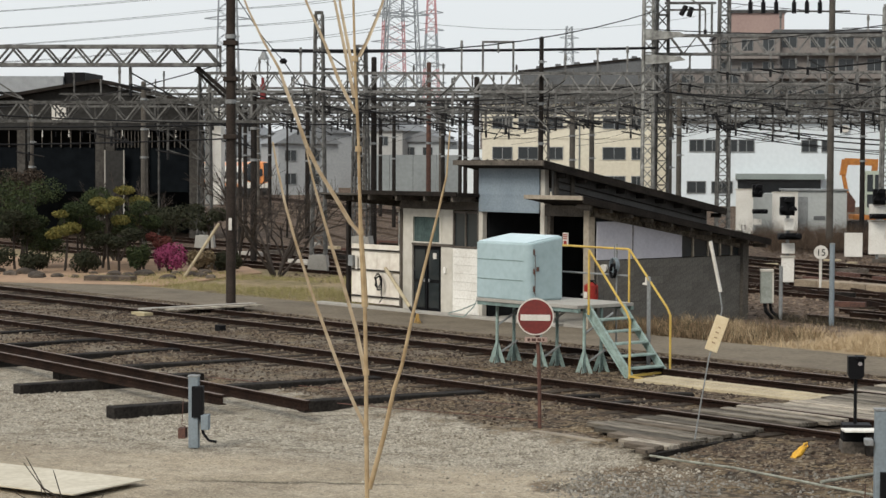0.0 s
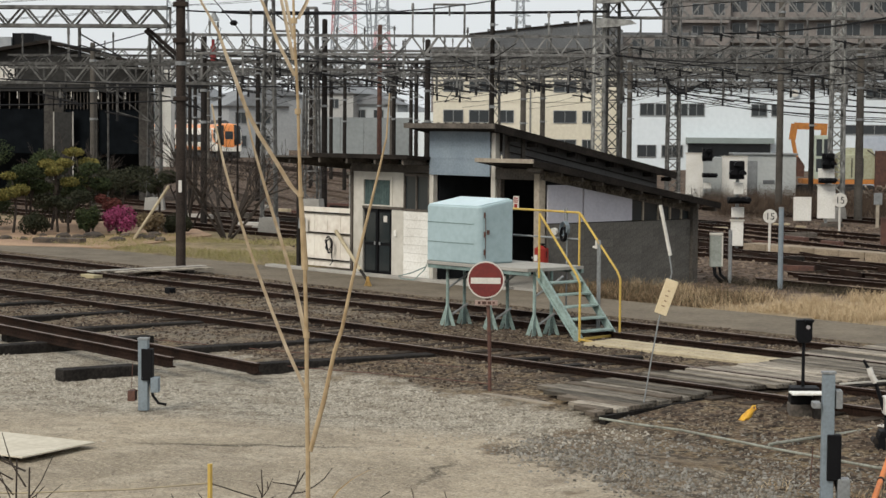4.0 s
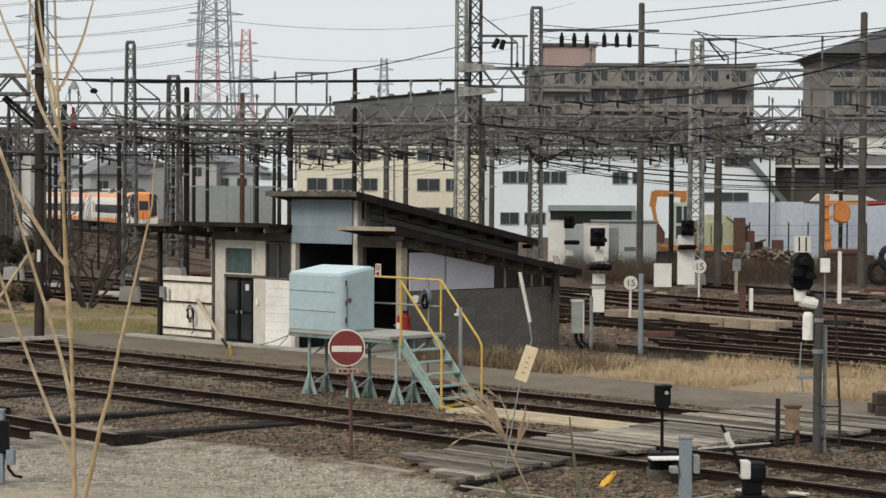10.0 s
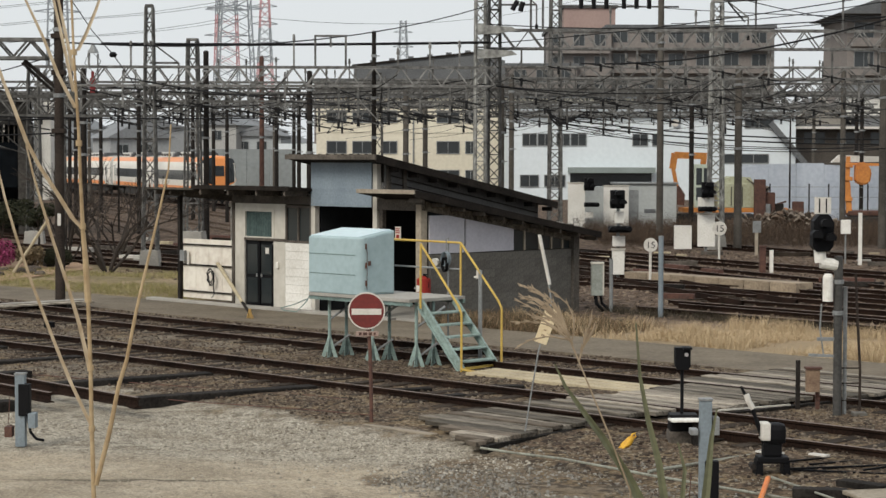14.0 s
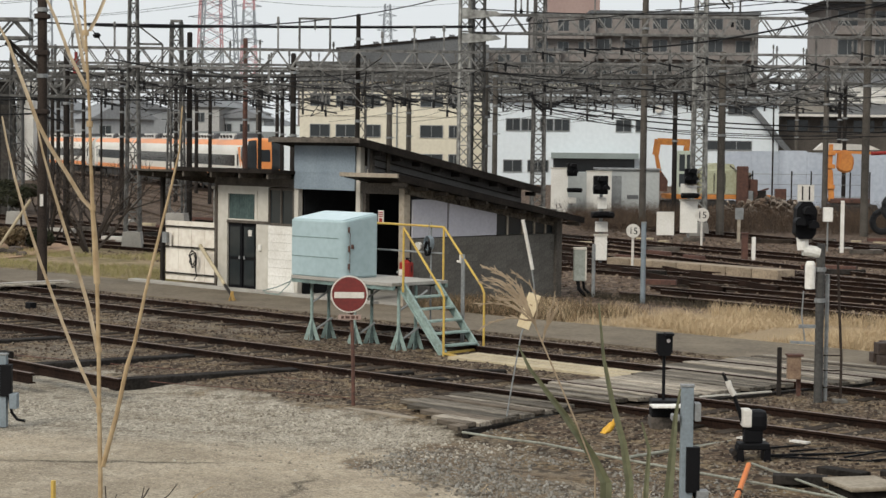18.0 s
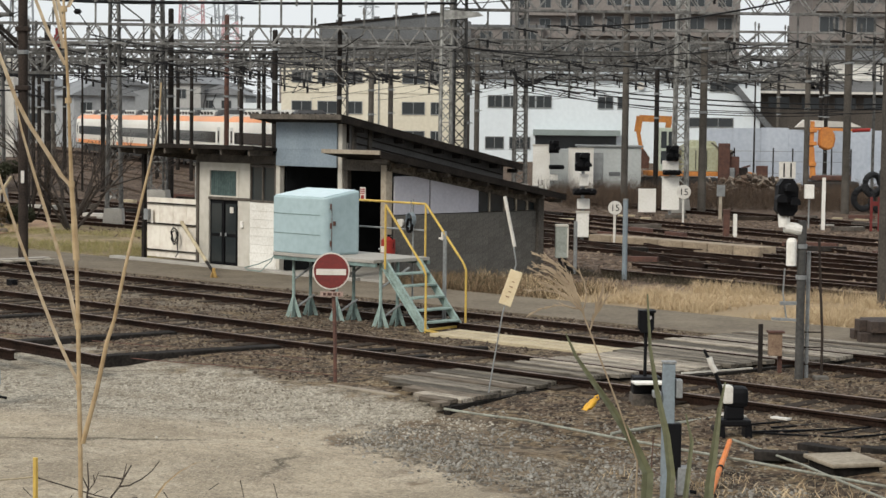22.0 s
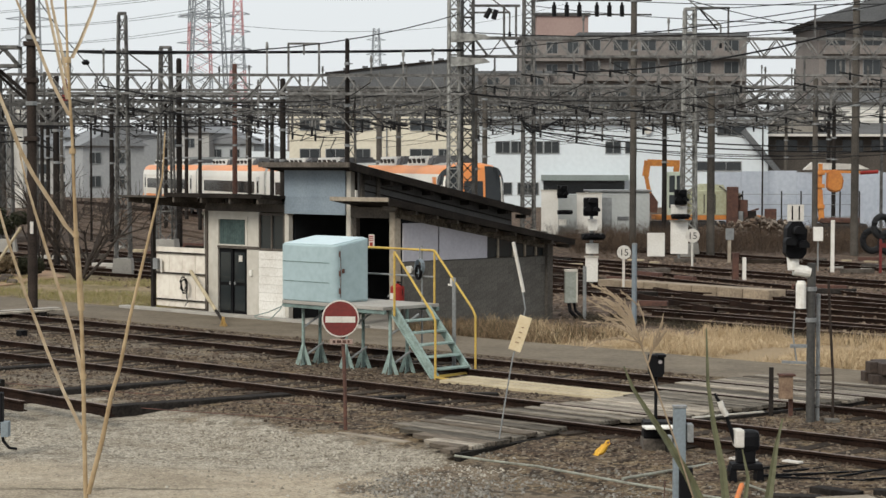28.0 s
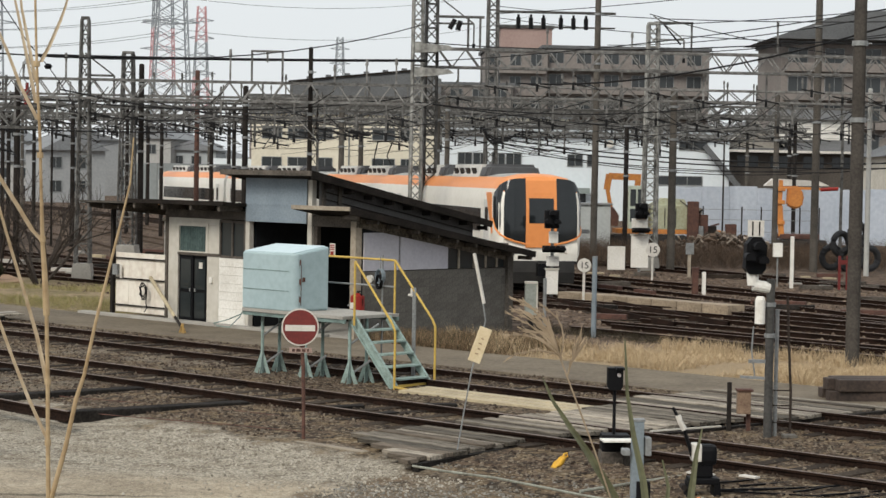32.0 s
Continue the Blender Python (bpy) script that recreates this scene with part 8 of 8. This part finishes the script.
part("red_cylinder", cyl(nb(), (2.2, -0.8, 3.42), (3.15, -0.8, 3.48), 0.1, 8), REDPAINT, dg)
for k in range(26):
    x, z = 17.3 + 0.09 * k + random.uniform(-0.2, 0.2), random.uniform(0.5, 2.5 - 0.055 * k)
    solid("machine_part", beam(nb(), (0, 0, 0), (random.uniform(-0.7, 0.7), 0.2, random.uniform(-0.6, 0.7)), random.uniform(0.06, 0.2)) if k % 3 else box(-0.3, 0.3, -0.2, 0.2, -z, random.uniform(0.0, 0.5), 0.04),
          (RUSTPOLE, ROOFWOOD, POLEDK, STEEL, RUSTPOLE)[k % 5], pose(x, 106.8 + 0.03 * k, z), "rusty machine part heaped beside the excavator", "machine part", "machine parts")
rub = nb()
rng = random.Random(9)
for k in range(1500):
    x, y = rng.gauss(18, 3.2), rng.gauss(101, 1.8)
    s = rng.uniform(0.04, 0.17)
    z = max(0, 1.1 - abs(x - 18) * 0.25) * rng.random()
    bx(rub, -s, s, -s * 0.6, s * 0.6, -s * 0.3, s * 0.3, pose(x, y, z + 0.05, rng.uniform(0, 60), rng.uniform(0, 60), rng.uniform(0, 180)))
solid("rubble_heap", rub, island_mat("rubble", ((0.085, 0.055, 0.038), (0.14, 0.098, 0.07), (0.045, 0.034, 0.028), (0.36, 0.3, 0.24), (0.11, 0.088, 0.073))), None, "heap of brown rubble and broken boards", "rubble", kind="stuff")
ty = thing("hose_stack", pose(19.6, 84, 0), "stack of black ribbed drain hose", "hose")
for k, (dx, dz, tilt) in enumerate(((0.1, 0.6, 12), (0.75, 0.55, 25), (0.35, 1.2, 30), (1.1, 1.05, 40), (1.5, 0.6, 20), (0.9, 1.6, 25))):
    pts = [Matrix.Rotation(radians(tilt), 3, "Z") @ Vector((math.cos(a) * 0.44, -0.1 * k, math.sin(a) * 0.44)) + Vector((dx, 0, dz)) for a in (2 * math.pi * i / 16 for i in range(17))]
    part("coil", tube(nb(), pts, 0.14, 8), mat("dusty_black_hose", (0.035, 0.036, 0.038), (0.018, 0.018, 0.02), rough=0.8) if k == 0 else bpy.data.materials["dusty_black_hose"], ty)
fn = thing("mesh_fence", pose(19.5, 116, 0), "thin grey fence posts with a mesh", "fence")
for k in range(7):
    part("post", box(k * 1.15, k * 1.15 + 0.07, 0, 0.07, 0, 2.3), POLEDK, fn)
for z in (0.8, 1.5, 2.1):
    part("rail", box(0, 7, 0.02, 0.05, z, z + 0.03), STEEL, fn)

# ---- dismantled siding ----
sd = thing("cut_siding", at(0, 0), "cut-off rusty siding rails resting on dark timbers", "railway track", kind="structure")
for a, b, z in (((-52, 18.9), (-23.56, 16.98), 0.1), ((-52, 18.05), (-24.95, 16.4), 0.1)):
    L = math.hypot(b[0] - a[0], b[1] - a[1])
    part("rail", rail_mesh(L), RUST, sd, m=pose(a[0], a[1], z, 0, 0, math.degrees(math.atan2(b[1] - a[1], b[0] - a[0]))))
for u, v0, v1, ang in ((-25.7, 14.9, 16.15, -6), (-29.2, 15.2, 18.6, -4), (-27.2, 17.2, 20.7, -10), (-24.6, 17.6, 20.75, -12), (-31.0, 16.9, 20.7, -8), (-33.4, 16.6, 20.7, -5), (-36.0, 16.5, 20.6, -3), (-38.5, 16.8, 20.6, 0), (-41.2, 17, 20.6, 2), (-44, 17.2, 20.6, 0), (-47, 17.4, 20.6, 0)):
    m = at(u, v0, 0, ang)
    part("timber", box(-0.15, 0.15, 0, v1 - v0, -0.08, 0.115, 0.02), TIMBER, sd, "dark tarred timber" if u == -25.7 else "", m=YF.inverted() @ m)
pb = thing("track_boards", at(-41.6, 24.95, 0, 0), "pale boards laid across the track by the pole", "boards")
for k in range(3):
    part("board", box(k * 0.3, k * 0.3 + 0.26, 0.0 + 0.2 * k, 3.3 - 0.1 * k, 0.17, 0.21, 0.006), PLANK if k else CONC, pb)
part("block", box(0.1, 0.7, -0.25, 0.0, 0.0, 0.14, 0.01), mat("faded_yellow_board", (0.46, 0.4, 0.24), (0.36, 0.3, 0.18)), pb)
part("bearer", box(0.0, 0.9, 2.3, 2.5, 0.0, 0.169), TIMBER, pb)
bk = thing("black_case", at(-36.4, 23.9, 0), "small black case between the tracks", "case")
part("body", box(-0.1, 0.1, -0.08, 0.08, 0, 0.17, 0.015), BLACK, bk)
part("lid", box(-0.11, 0.11, -0.09, 0.09, 0.17, 0.19, 0.006), BLACK, bk)
ps = thing("plywood_sheet", pose(-5.4, 22.8, 0.0, 0, 0, -27), "bleached plywood sheet lying on the concrete", "sheet")
part("sheet", box(-2.4, 0, -1.25, 0, 0, 0.018, 0.003), mat("bleached_plywood", (0.58, 0.53, 0.43), (0.44, 0.39, 0.3), scale=1.4, fine=12), ps)
part("batten", box(-2.2, -0.3, -0.7, -0.62, -0.06, -0.001), TIMBER, ps)

# ---- loose stones ----
rng = random.Random(40)
unit = nb()
bmesh.ops.create_icosphere(unit, subdivisions=1, radius=1)
SV = [v.co.copy() for v in unit.verts]
SF = [[v.index for v in f.verts] for f in unit.faces]
unit.free()


def stones(name, label, count, place, size, cols):
    vs, fs = [], []
    for _ in range(count):
        u, v = place()
        s = size[0] + (size[1] - size[0]) * rng.random() ** 2.5
        c = xyz(u, v, ground_z(u, v) - s * 0.05)
        e = Euler((rng.uniform(0, 6), rng.uniform(0, 6), rng.uniform(0, 6)))
        q = Vector((rng.uniform(0.7, 1.3), rng.uniform(0.6, 1.1), rng.uniform(0.45, 0.8))) * s
        o = len(vs)
        rot = e.to_matrix()
        for w in SV:
            vs.append(c + rot @ Vector((w.x * q.x, w.y * q.y, w.z * q.z)))
        fs += [[i + o for i in f] for f in SF]
    me = bpy.data.meshes.new(name)
    me.from_pydata(vs, [], fs)
    solid(name, me, island_mat(name + "_tones", cols), None, label, "stones", kind="stuff")


def gap_v():
    while True:
        u, v = rng.uniform(-46, -9), rng.uniform(18.6, 28.1)
        if -21 < u < -17.6:
            continue
        return u, v


def gravel_place():
    u = rng.uniform(-36, -16.5)
    return u, (18.4 if u > -23.2 else 15.9) - abs(rng.gauss(0, 1.5))


def dark_place():
    while True:
        u, v = rng.uniform(-22, -7), rng.uniform(11.5, 18.7)
        if v > 16.6 + rng.gauss(0, 0.5) and rng.random() < 0.7:
            continue
        if v + 0.284 * u > 10.9 + rng.gauss(0, 0.2) and u + 0.33 * v > -11.9 + rng.gauss(0, 0.2) and noise.noise((u * 0.7, v * 0.7, 9)) > rng.uniform(-0.35, 0.15):
            return u, v


stones("ballast", "loose brown and grey ballast stones", 30000, gap_v, (0.013, 0.046), ((0.041, 0.030, 0.023), (0.101, 0.072, 0.052), (0.023, 0.017, 0.014), (0.129, 0.098, 0.074), (0.212, 0.175, 0.135), (0.069, 0.048, 0.035), (0.032, 0.024, 0.018)))
stones("yard_ballast", "coarse brown ballast between the yard tracks", 16000, lambda: (rng.uniform(-54, -12), rng.uniform(36.5, 64)), (0.03, 0.08), ((0.075, 0.053, 0.038), (0.14, 0.1, 0.073), (0.035, 0.026, 0.02), (0.24, 0.185, 0.138), (0.1, 0.072, 0.054)))
stones("grey_gravel", "scattered pale grey gravel", 10000, gravel_place, (0.009, 0.034), ((0.32, 0.29, 0.24), (0.46, 0.425, 0.36), (0.15, 0.128, 0.1), (0.38, 0.345, 0.285), (0.24, 0.212, 0.17)))
stones("dark_gravel", "scattered dark gravel on the yard", 14000, dark_place, (0.009, 0.036), ((0.150, 0.141, 0.123), (0.238, 0.224, 0.198), (0.075, 0.066, 0.055), (0.176, 0.154, 0.123), (0.299, 0.286, 0.255), (0.106, 0.088, 0.069)))


def debris_place():
    while True:
        u, v = rng.uniform(-34, -13), rng.uniform(9.5, 18)
        if rng.random() < 0.5 + 0.5 * noise.noise((u, v, 2)):
            return u, v


stones("grit", "small dark grit on the concrete", 1500, debris_place, (0.004, 0.013), ((0.1, 0.085, 0.07), (0.2, 0.17, 0.14), (0.06, 0.05, 0.045)))

rng = random.Random(61)
tufts = []
for _ in range(420):
    u, v = rng.gauss(-9.3, 1.6), rng.gauss(16.2, 0.5)
    if noise.noise((u * 1.1, v * 1.1, 3)) > -0.05:
        q = xyz(u, v)
        tufts.append((q.x, q.y))
grass_patch("straw_tufts", "scattered dry straw tufts on the gravel", tufts, 0.04, 0.2, 0.9, STRAW, 31)

# ---- plants close to the viewing place ----
REED = mat("dry_reed", (0.46, 0.35, 0.21), (0.26, 0.175, 0.09), rough=0.6, scale=14, fine=90, bump=0.2, spec=0.3)
GREENBL = mat("green_blade", (0.135, 0.138, 0.078), (0.075, 0.078, 0.044), rough=0.5, scale=20, fine=120, bump=0.1, spec=0.4)
REEDLEAF = mat("bleached_reed_leaf", (0.5, 0.42, 0.31), (0.3, 0.225, 0.14), rough=0.7, scale=14, fine=90, bump=0.15, spec=0.2)
PLUME = mat("pale_plume", (0.38, 0.3, 0.21), (0.22, 0.165, 0.11), rough=0.9)


def blade(bm, pts, w0, w1=0.0006):
    """A long narrow leaf with a folded middle."""
    rows = []
    n = len(pts)
    for i, p in enumerate(pts):
        p = Vector(p)
        w = w0 * (1 - (i / (n - 1)) ** 1.6) + w1
        rows.append([bm.verts.new(p + Vector((-w, 0, 0))), bm.verts.new(p + Vector((0, w * 0.5, 0))), bm.verts.new(p + Vector((w, 0, 0)))])
    for a, b in zip(rows, rows[1:]):
        for k in (0, 1):
            bm.faces.new((a[k], a[k + 1], b[k + 1], b[k]))
    return bm


BANK = 2.1
K = 0.0004
reed = thing("dry_reed", pose(-0.236, 1.4, BANK), "tall dry straw-coloured reed with bent leaves", "reed")
Z0 = 3.52 - BANK


def rp(*q):
    return [(x * K, 0.0, Z0 + z * K) for x, z in q]


part("stalk", tube(nb(), [(0.004, 0, -0.05), (0.003, 0, 0.6)] + rp((0, -23), (-2, 93), (-3, 201), (-6, 323), (-9, 396), (-14, 453), (-17, 540), (-19, 619), (-24, 713), (-27, 785), (-29, 857), (-34, 1150)), 0.0019, 8, 0.0008), REED, reed, "jointed straw stalk")
for x, z in ((-2, 93), (-3, 201), (-6, 323), (-14, 453), (-19, 600), (-26, 760)):
    part("joint", cyl(nb(), (x * K, 0, Z0 + z * K - 0.002), (x * K, 0, Z0 + z * K + 0.002), 0.0023, 8), REED, reed)
part("sheath", tube(nb(), rp((-6, 320), (-10, 396), (-14, 450), (-16, 520)), 0.0025, 7, 0.0012), REED, reed, "loose dry leaf sheath")
part("side_stalk", tube(nb(), rp((4, -8), (29, 86), (47, 172), (61, 215), (79, 302), (105, 410), (126, 497), (139, 554), (144, 633)), 0.0019, 7, 0.0005), REED, reed)
part("leaf", blade(nb(), rp((0, 93), (-14, 122), (-40, 179), (-68, 251), (-105, 352), (-133, 439), (-151, 504), (-166, 572), (-173, 612)), 0.00082), REEDLEAF, reed)
part("leaf", blade(nb(), rp((-5, 201), (-11, 230), (-22, 280), (-43, 352), (-68, 432), (-87, 497), (-101, 547), (-112, 597)), 0.00095), REEDLEAF, reed)
part("leaf", blade(nb(), rp((-11, 446), (-32, 468), (-58, 511), (-90, 561), (-112, 605), (-130, 655), (-148, 702), (-162, 742), (-191, 792), (-216, 843), (-249, 922)), 0.00122), REEDLEAF, reed)
part("leaf", blade(nb(), rp((-24, 662), (-54, 720), (-79, 785), (-112, 857), (-141, 936)), 0.00082), REEDLEAF, reed)
part("leaf", blade(nb(), rp((-19, 763), (-4, 792), (14, 835), (22, 857), (40, 922)), 0.00088), REEDLEAF, reed)
part("leaf", blade(nb(), rp((-27, 691), (-43, 770), (-60, 850), (-76, 922)), 0.00075), REEDLEAF, reed)
part("leaf", blade(nb(), rp((-27, 727), (-40, 792), (-53, 857), (-60, 929)), 0.00068), REEDLEAF, reed)

grassy = thing("tall_green_grass", pose(0.142, 1.6, BANK), "tall grass with green blades and pale plume", "grass")
G0 = 3.474 - BANK
KG = 0.000457


def gp(*q):
    return [(x * KG, 0.0, G0 + z * KG) for x, z in q]


part("blade", blade(nb(), [(0.004, 0, -0.04), (0.003, 0, 0.7)] + gp((0, 0), (-30, 55), (-75, 120), (-110, 165), (-140, 205), (-160, 245)), 0.0048), GREENBL, grassy)
part("blade", blade(nb(), [(0.01, 0, -0.04), (0.014, 0, 0.7)] + gp((42, 0), (30, 70), (8, 150), (-8, 225), (-18, 322)), 0.0034), GREENBL, grassy)
part("blade", blade(nb(), [(0.02, 0, -0.04), (0.04, 0, 0.7)] + gp((112, -20), (118, 60), (122, 120), (130, 170)), 0.0042), GREENBL, grassy)
part("blade", blade(nb(), [(-0.01, 0, -0.04), (0.02, 0, 0.7)] + gp((70, -40), (76, 60), (62, 110)), 0.0026), GREENBL, grassy)
part("plume_stalk", tube(nb(), [(0, 0.01, -0.04), (0, 0.01, 0.8)] + gp((-20, 20), (-60, 120), (-95, 200), (-128, 275), (-146, 320), (-156, 350)), 0.0009, 5, 0.0006), PLUME, grassy)
rng = random.Random(17)
b = nb()
for k in range(20):
    right = k % 5 == 0
    x, z = (-118 + k * 0.6, 250 + k * 2.2) if right else (-128 - 0.9 * k, 280 + 1.6 * k)
    a = math.radians(rng.uniform(58, 88) if right else rng.gauss(146, 19))
    n = rng.uniform(28, 52) if right else rng.choice((55, 75, 95, 115)) * rng.uniform(0.85, 1.15)
    bend = rng.uniform(-0.2, 0.1) if right else rng.uniform(0.15, 0.6)
    arc = [(x, z)]
    for i in range(6):
        q = a - (0.0 if right else 0.4) + bend * (i / 3) + rng.gauss(0, 0.09)
        arc.append((arc[-1][0] + math.cos(q) * n / 6, arc[-1][1] + math.sin(q) * n / 6))
    tube(b, gp(*arc), 0.0008, 4, 0.0004)
    for i in range(2, 7):
        for sd in (-1, 1):
            px, pz = arc[i]
            q = math.atan2(arc[i][1] - arc[i - 1][1], arc[i][0] - arc[i - 1][0]) + sd * rng.uniform(0.05, 0.4)
            m = rng.uniform(6, 17)
            tube(b, gp((px, pz), (px + math.cos(q) * m, pz + math.sin(q) * m)), 0.00075, 3, 0.0003)
tagged(part("plume", b, PLUME, grassy, "feathery pale seed plume"), kind="stuff")

st = thing("yellow_stake", pose(-0.937, 5.0, 0.95), "thin yellow stake with a strand of vine", "stake")
part("stake", cyl(nb(), (0, 0, -0.3), (0, 0, 1.93), 0.007, 6), YELLOW, st)
vine = nb()
tube(vine, [(0, 0, 1.88), (0.15, 0.02, 1.83), (0.3, 0, 1.8), (0.5, 0, 1.82), (0.75, 0, 1.8)], 0.0016, 4)
part("rope", tube(nb(), [(-0.9, 0, 1.84), (-0.5, 0, 1.845), (-0.2, 0, 1.86), (0, 0, 1.88)], 0.0022, 4), PALEPLANK, st, "pale string tied to the stake")
for k in range(9):
    x = -0.1 + k * 0.09
    tube(vine, [(x, 0, 1.85 - 0.02 * (k % 3)), (x + rng.uniform(-0.05, 0.05), 0, 1.84 + rng.uniform(-0.03, 0.04))], 0.0013, 3)
part("vine", vine, BARK, st, "thin dead vine strand")
for x, y, s in ((-1.47, 5.0, 2), (-1.41, 4.9, 5)):
    t = thing("dead_twig", pose(x, y, 1.13 if x < -1 else 0.95), "thin leafless twigs near the fence line", "twig", "dead twigs")
    rng = random.Random(s)
    b = nb()
    tube(b, [(0, 0, -0.5), (0.01, 0, 0.9), (0.03, 0, 1.75)], 0.004, 5, 0.0025)
    for k in range(7):
        z = 1.5 + 0.04 * k
        sx = rng.choice((-1, 1))
        tube(b, [(0.02, 0, z), (0.02 + sx * rng.uniform(0.03, 0.08), 0, z + rng.uniform(0.02, 0.06)), (0.02 + sx * rng.uniform(0.06, 0.14), 0, z + rng.uniform(0.06, 0.16))], 0.0025, 4, 0.001)
    part("stem", b, BARK, t)
t = thing("dead_twig", pose(-0.79, 4.9, 0.95), "thin leafless forked twig near the fence line", "twig", "dead twigs")
part("stem", tube(nb(), [(0.03, 0, -0.5), (0.02, 0.01, 1.0), (0.0, 0, 1.85), (0.004, 0, 1.88), (0.001, 0, 1.935)], 0.0036, 5, 0.0016), BARK, t)
for q in ([(0.003, 0, 1.865), (0.018, 0, 1.885), (0.03, 0, 1.915)], [(0.0, 0, 1.85), (0.022, 0.01, 1.842), (0.05, 0.01, 1.83)], [(0.002, 0, 1.87), (-0.012, 0, 1.9)], [(0.018, 0, 1.885), (0.016, 0, 1.905)]):
    part("branch", tube(nb(), q, 0.0019, 4, 0.001), BARK, t)
t = thing("dead_twig", pose(-0.73, 4.9, 0.95), "thin leafless branching twig near the fence line", "twig", "dead twigs")
part("stem", tube(nb(), [(-0.02, 0, -0.5), (-0.03, 0.01, 1.0), (0.0, 0, 1.85), (0.02, 0, 1.876), (0.032, 0, 1.9), (0.05, 0, 1.93)], 0.0036, 5, 0.0018), BARK, t)
for q in ([(0.02, 0, 1.876), (0.045, 0, 1.879), (0.075, 0, 1.895), (0.1, 0, 1.915), (0.12, 0, 1.942)], [(0.029, 0, 1.895), (0.034, 0, 1.915), (0.038, 0, 1.935)], [(0.029, 0, 1.895), (0.0, 0, 1.9), (-0.03, 0, 1.903)]):
    part("branch", tube(nb(), q, 0.0021, 4, 0.0012), BARK, t)
t = thing("dry_grass_stem", pose(-0.63, 4.9, 0.95), "pale dry arching grass stem", "grass")
part("stem", blade(nb(), [(-0.03, 0, -0.3), (-0.02, 0, 1.3), (0.01, 0, 1.85), (0.035, 0, 1.885), (0.07, 0, 1.915), (0.11, 0, 1.937), (0.15, 0, 1.945)], 0.0034), REED, t)


# ---- what moves besides the train ----
SWAY = [(0, 0.21), (3.5, 0.2), (5.5, 0.085), (6, 0.034), (6.5, 0.012), (7, -0.018), (8, -0.03), (9, -0.038), (10, -0.015), (11, -0.014), (12, -0.07), (13, 0.019), (14, 0.026), (16.6, 0.005), (17, 0.012), (18, -0.001), (19, -0.01), (20, -0.009), (21, 0.019), (22, 0.05), (23, -0.011), (24, -0.025), (25, -0.045), (27.6, 0.096), (28, 0.094), (29, 0.089), (30, 0.107), (31, 0.082), (32, 0.055)]

SAG = [(0, 0), (6.5, 0), (7, 0.02), (8, 0.05), (9, 0.055), (10, 0.05), (11, 0.045), (12, 0.045), (13, 0), (14, 0.004), (17, 0.004), (18, 0), (21, 0), (22, 0.01), (23, 0.033), (24, 0.042), (25, 0.04), (27.6, 0), (32, 0)]

REED_LEAN = [(0, 0.149), (2, 0.083), (3, -0.16), (6, -0.032), (7, -0.097), (8, -0.421), (9, -0.212), (10, -0.468), (11, -0.3), (12, -0.441), (13, -0.137), (14, -0.347), (17, -0.163), (18, -0.114), (19, -0.066), (20, -0.024), (21, -0.281), (22, -0.215), (23, -0.335), (24, -0.234), (25, -0.331), (28, -0.105), (29, -0.365), (30, -0.193), (31, -0.16), (32, -0.21)]


def sway():
    walk(reed, [(t, pose(-0.236, 1.4, BANK, 0, a, 0)) for t, a in REED_LEAN])
    walk(grassy, [(t, pose(0.142, 1.6, BANK - float(np.interp(t, *zip(*SAG))), 0, math.degrees(math.atan2(s, 1.45)), 0)) for t, s in SWAY])


for board in DEPOT_BOARD:
    writing("16", 0.62, BLACK, board, pose(-26.465, -0.156, 6.13, 90, 0, 0))
motions()
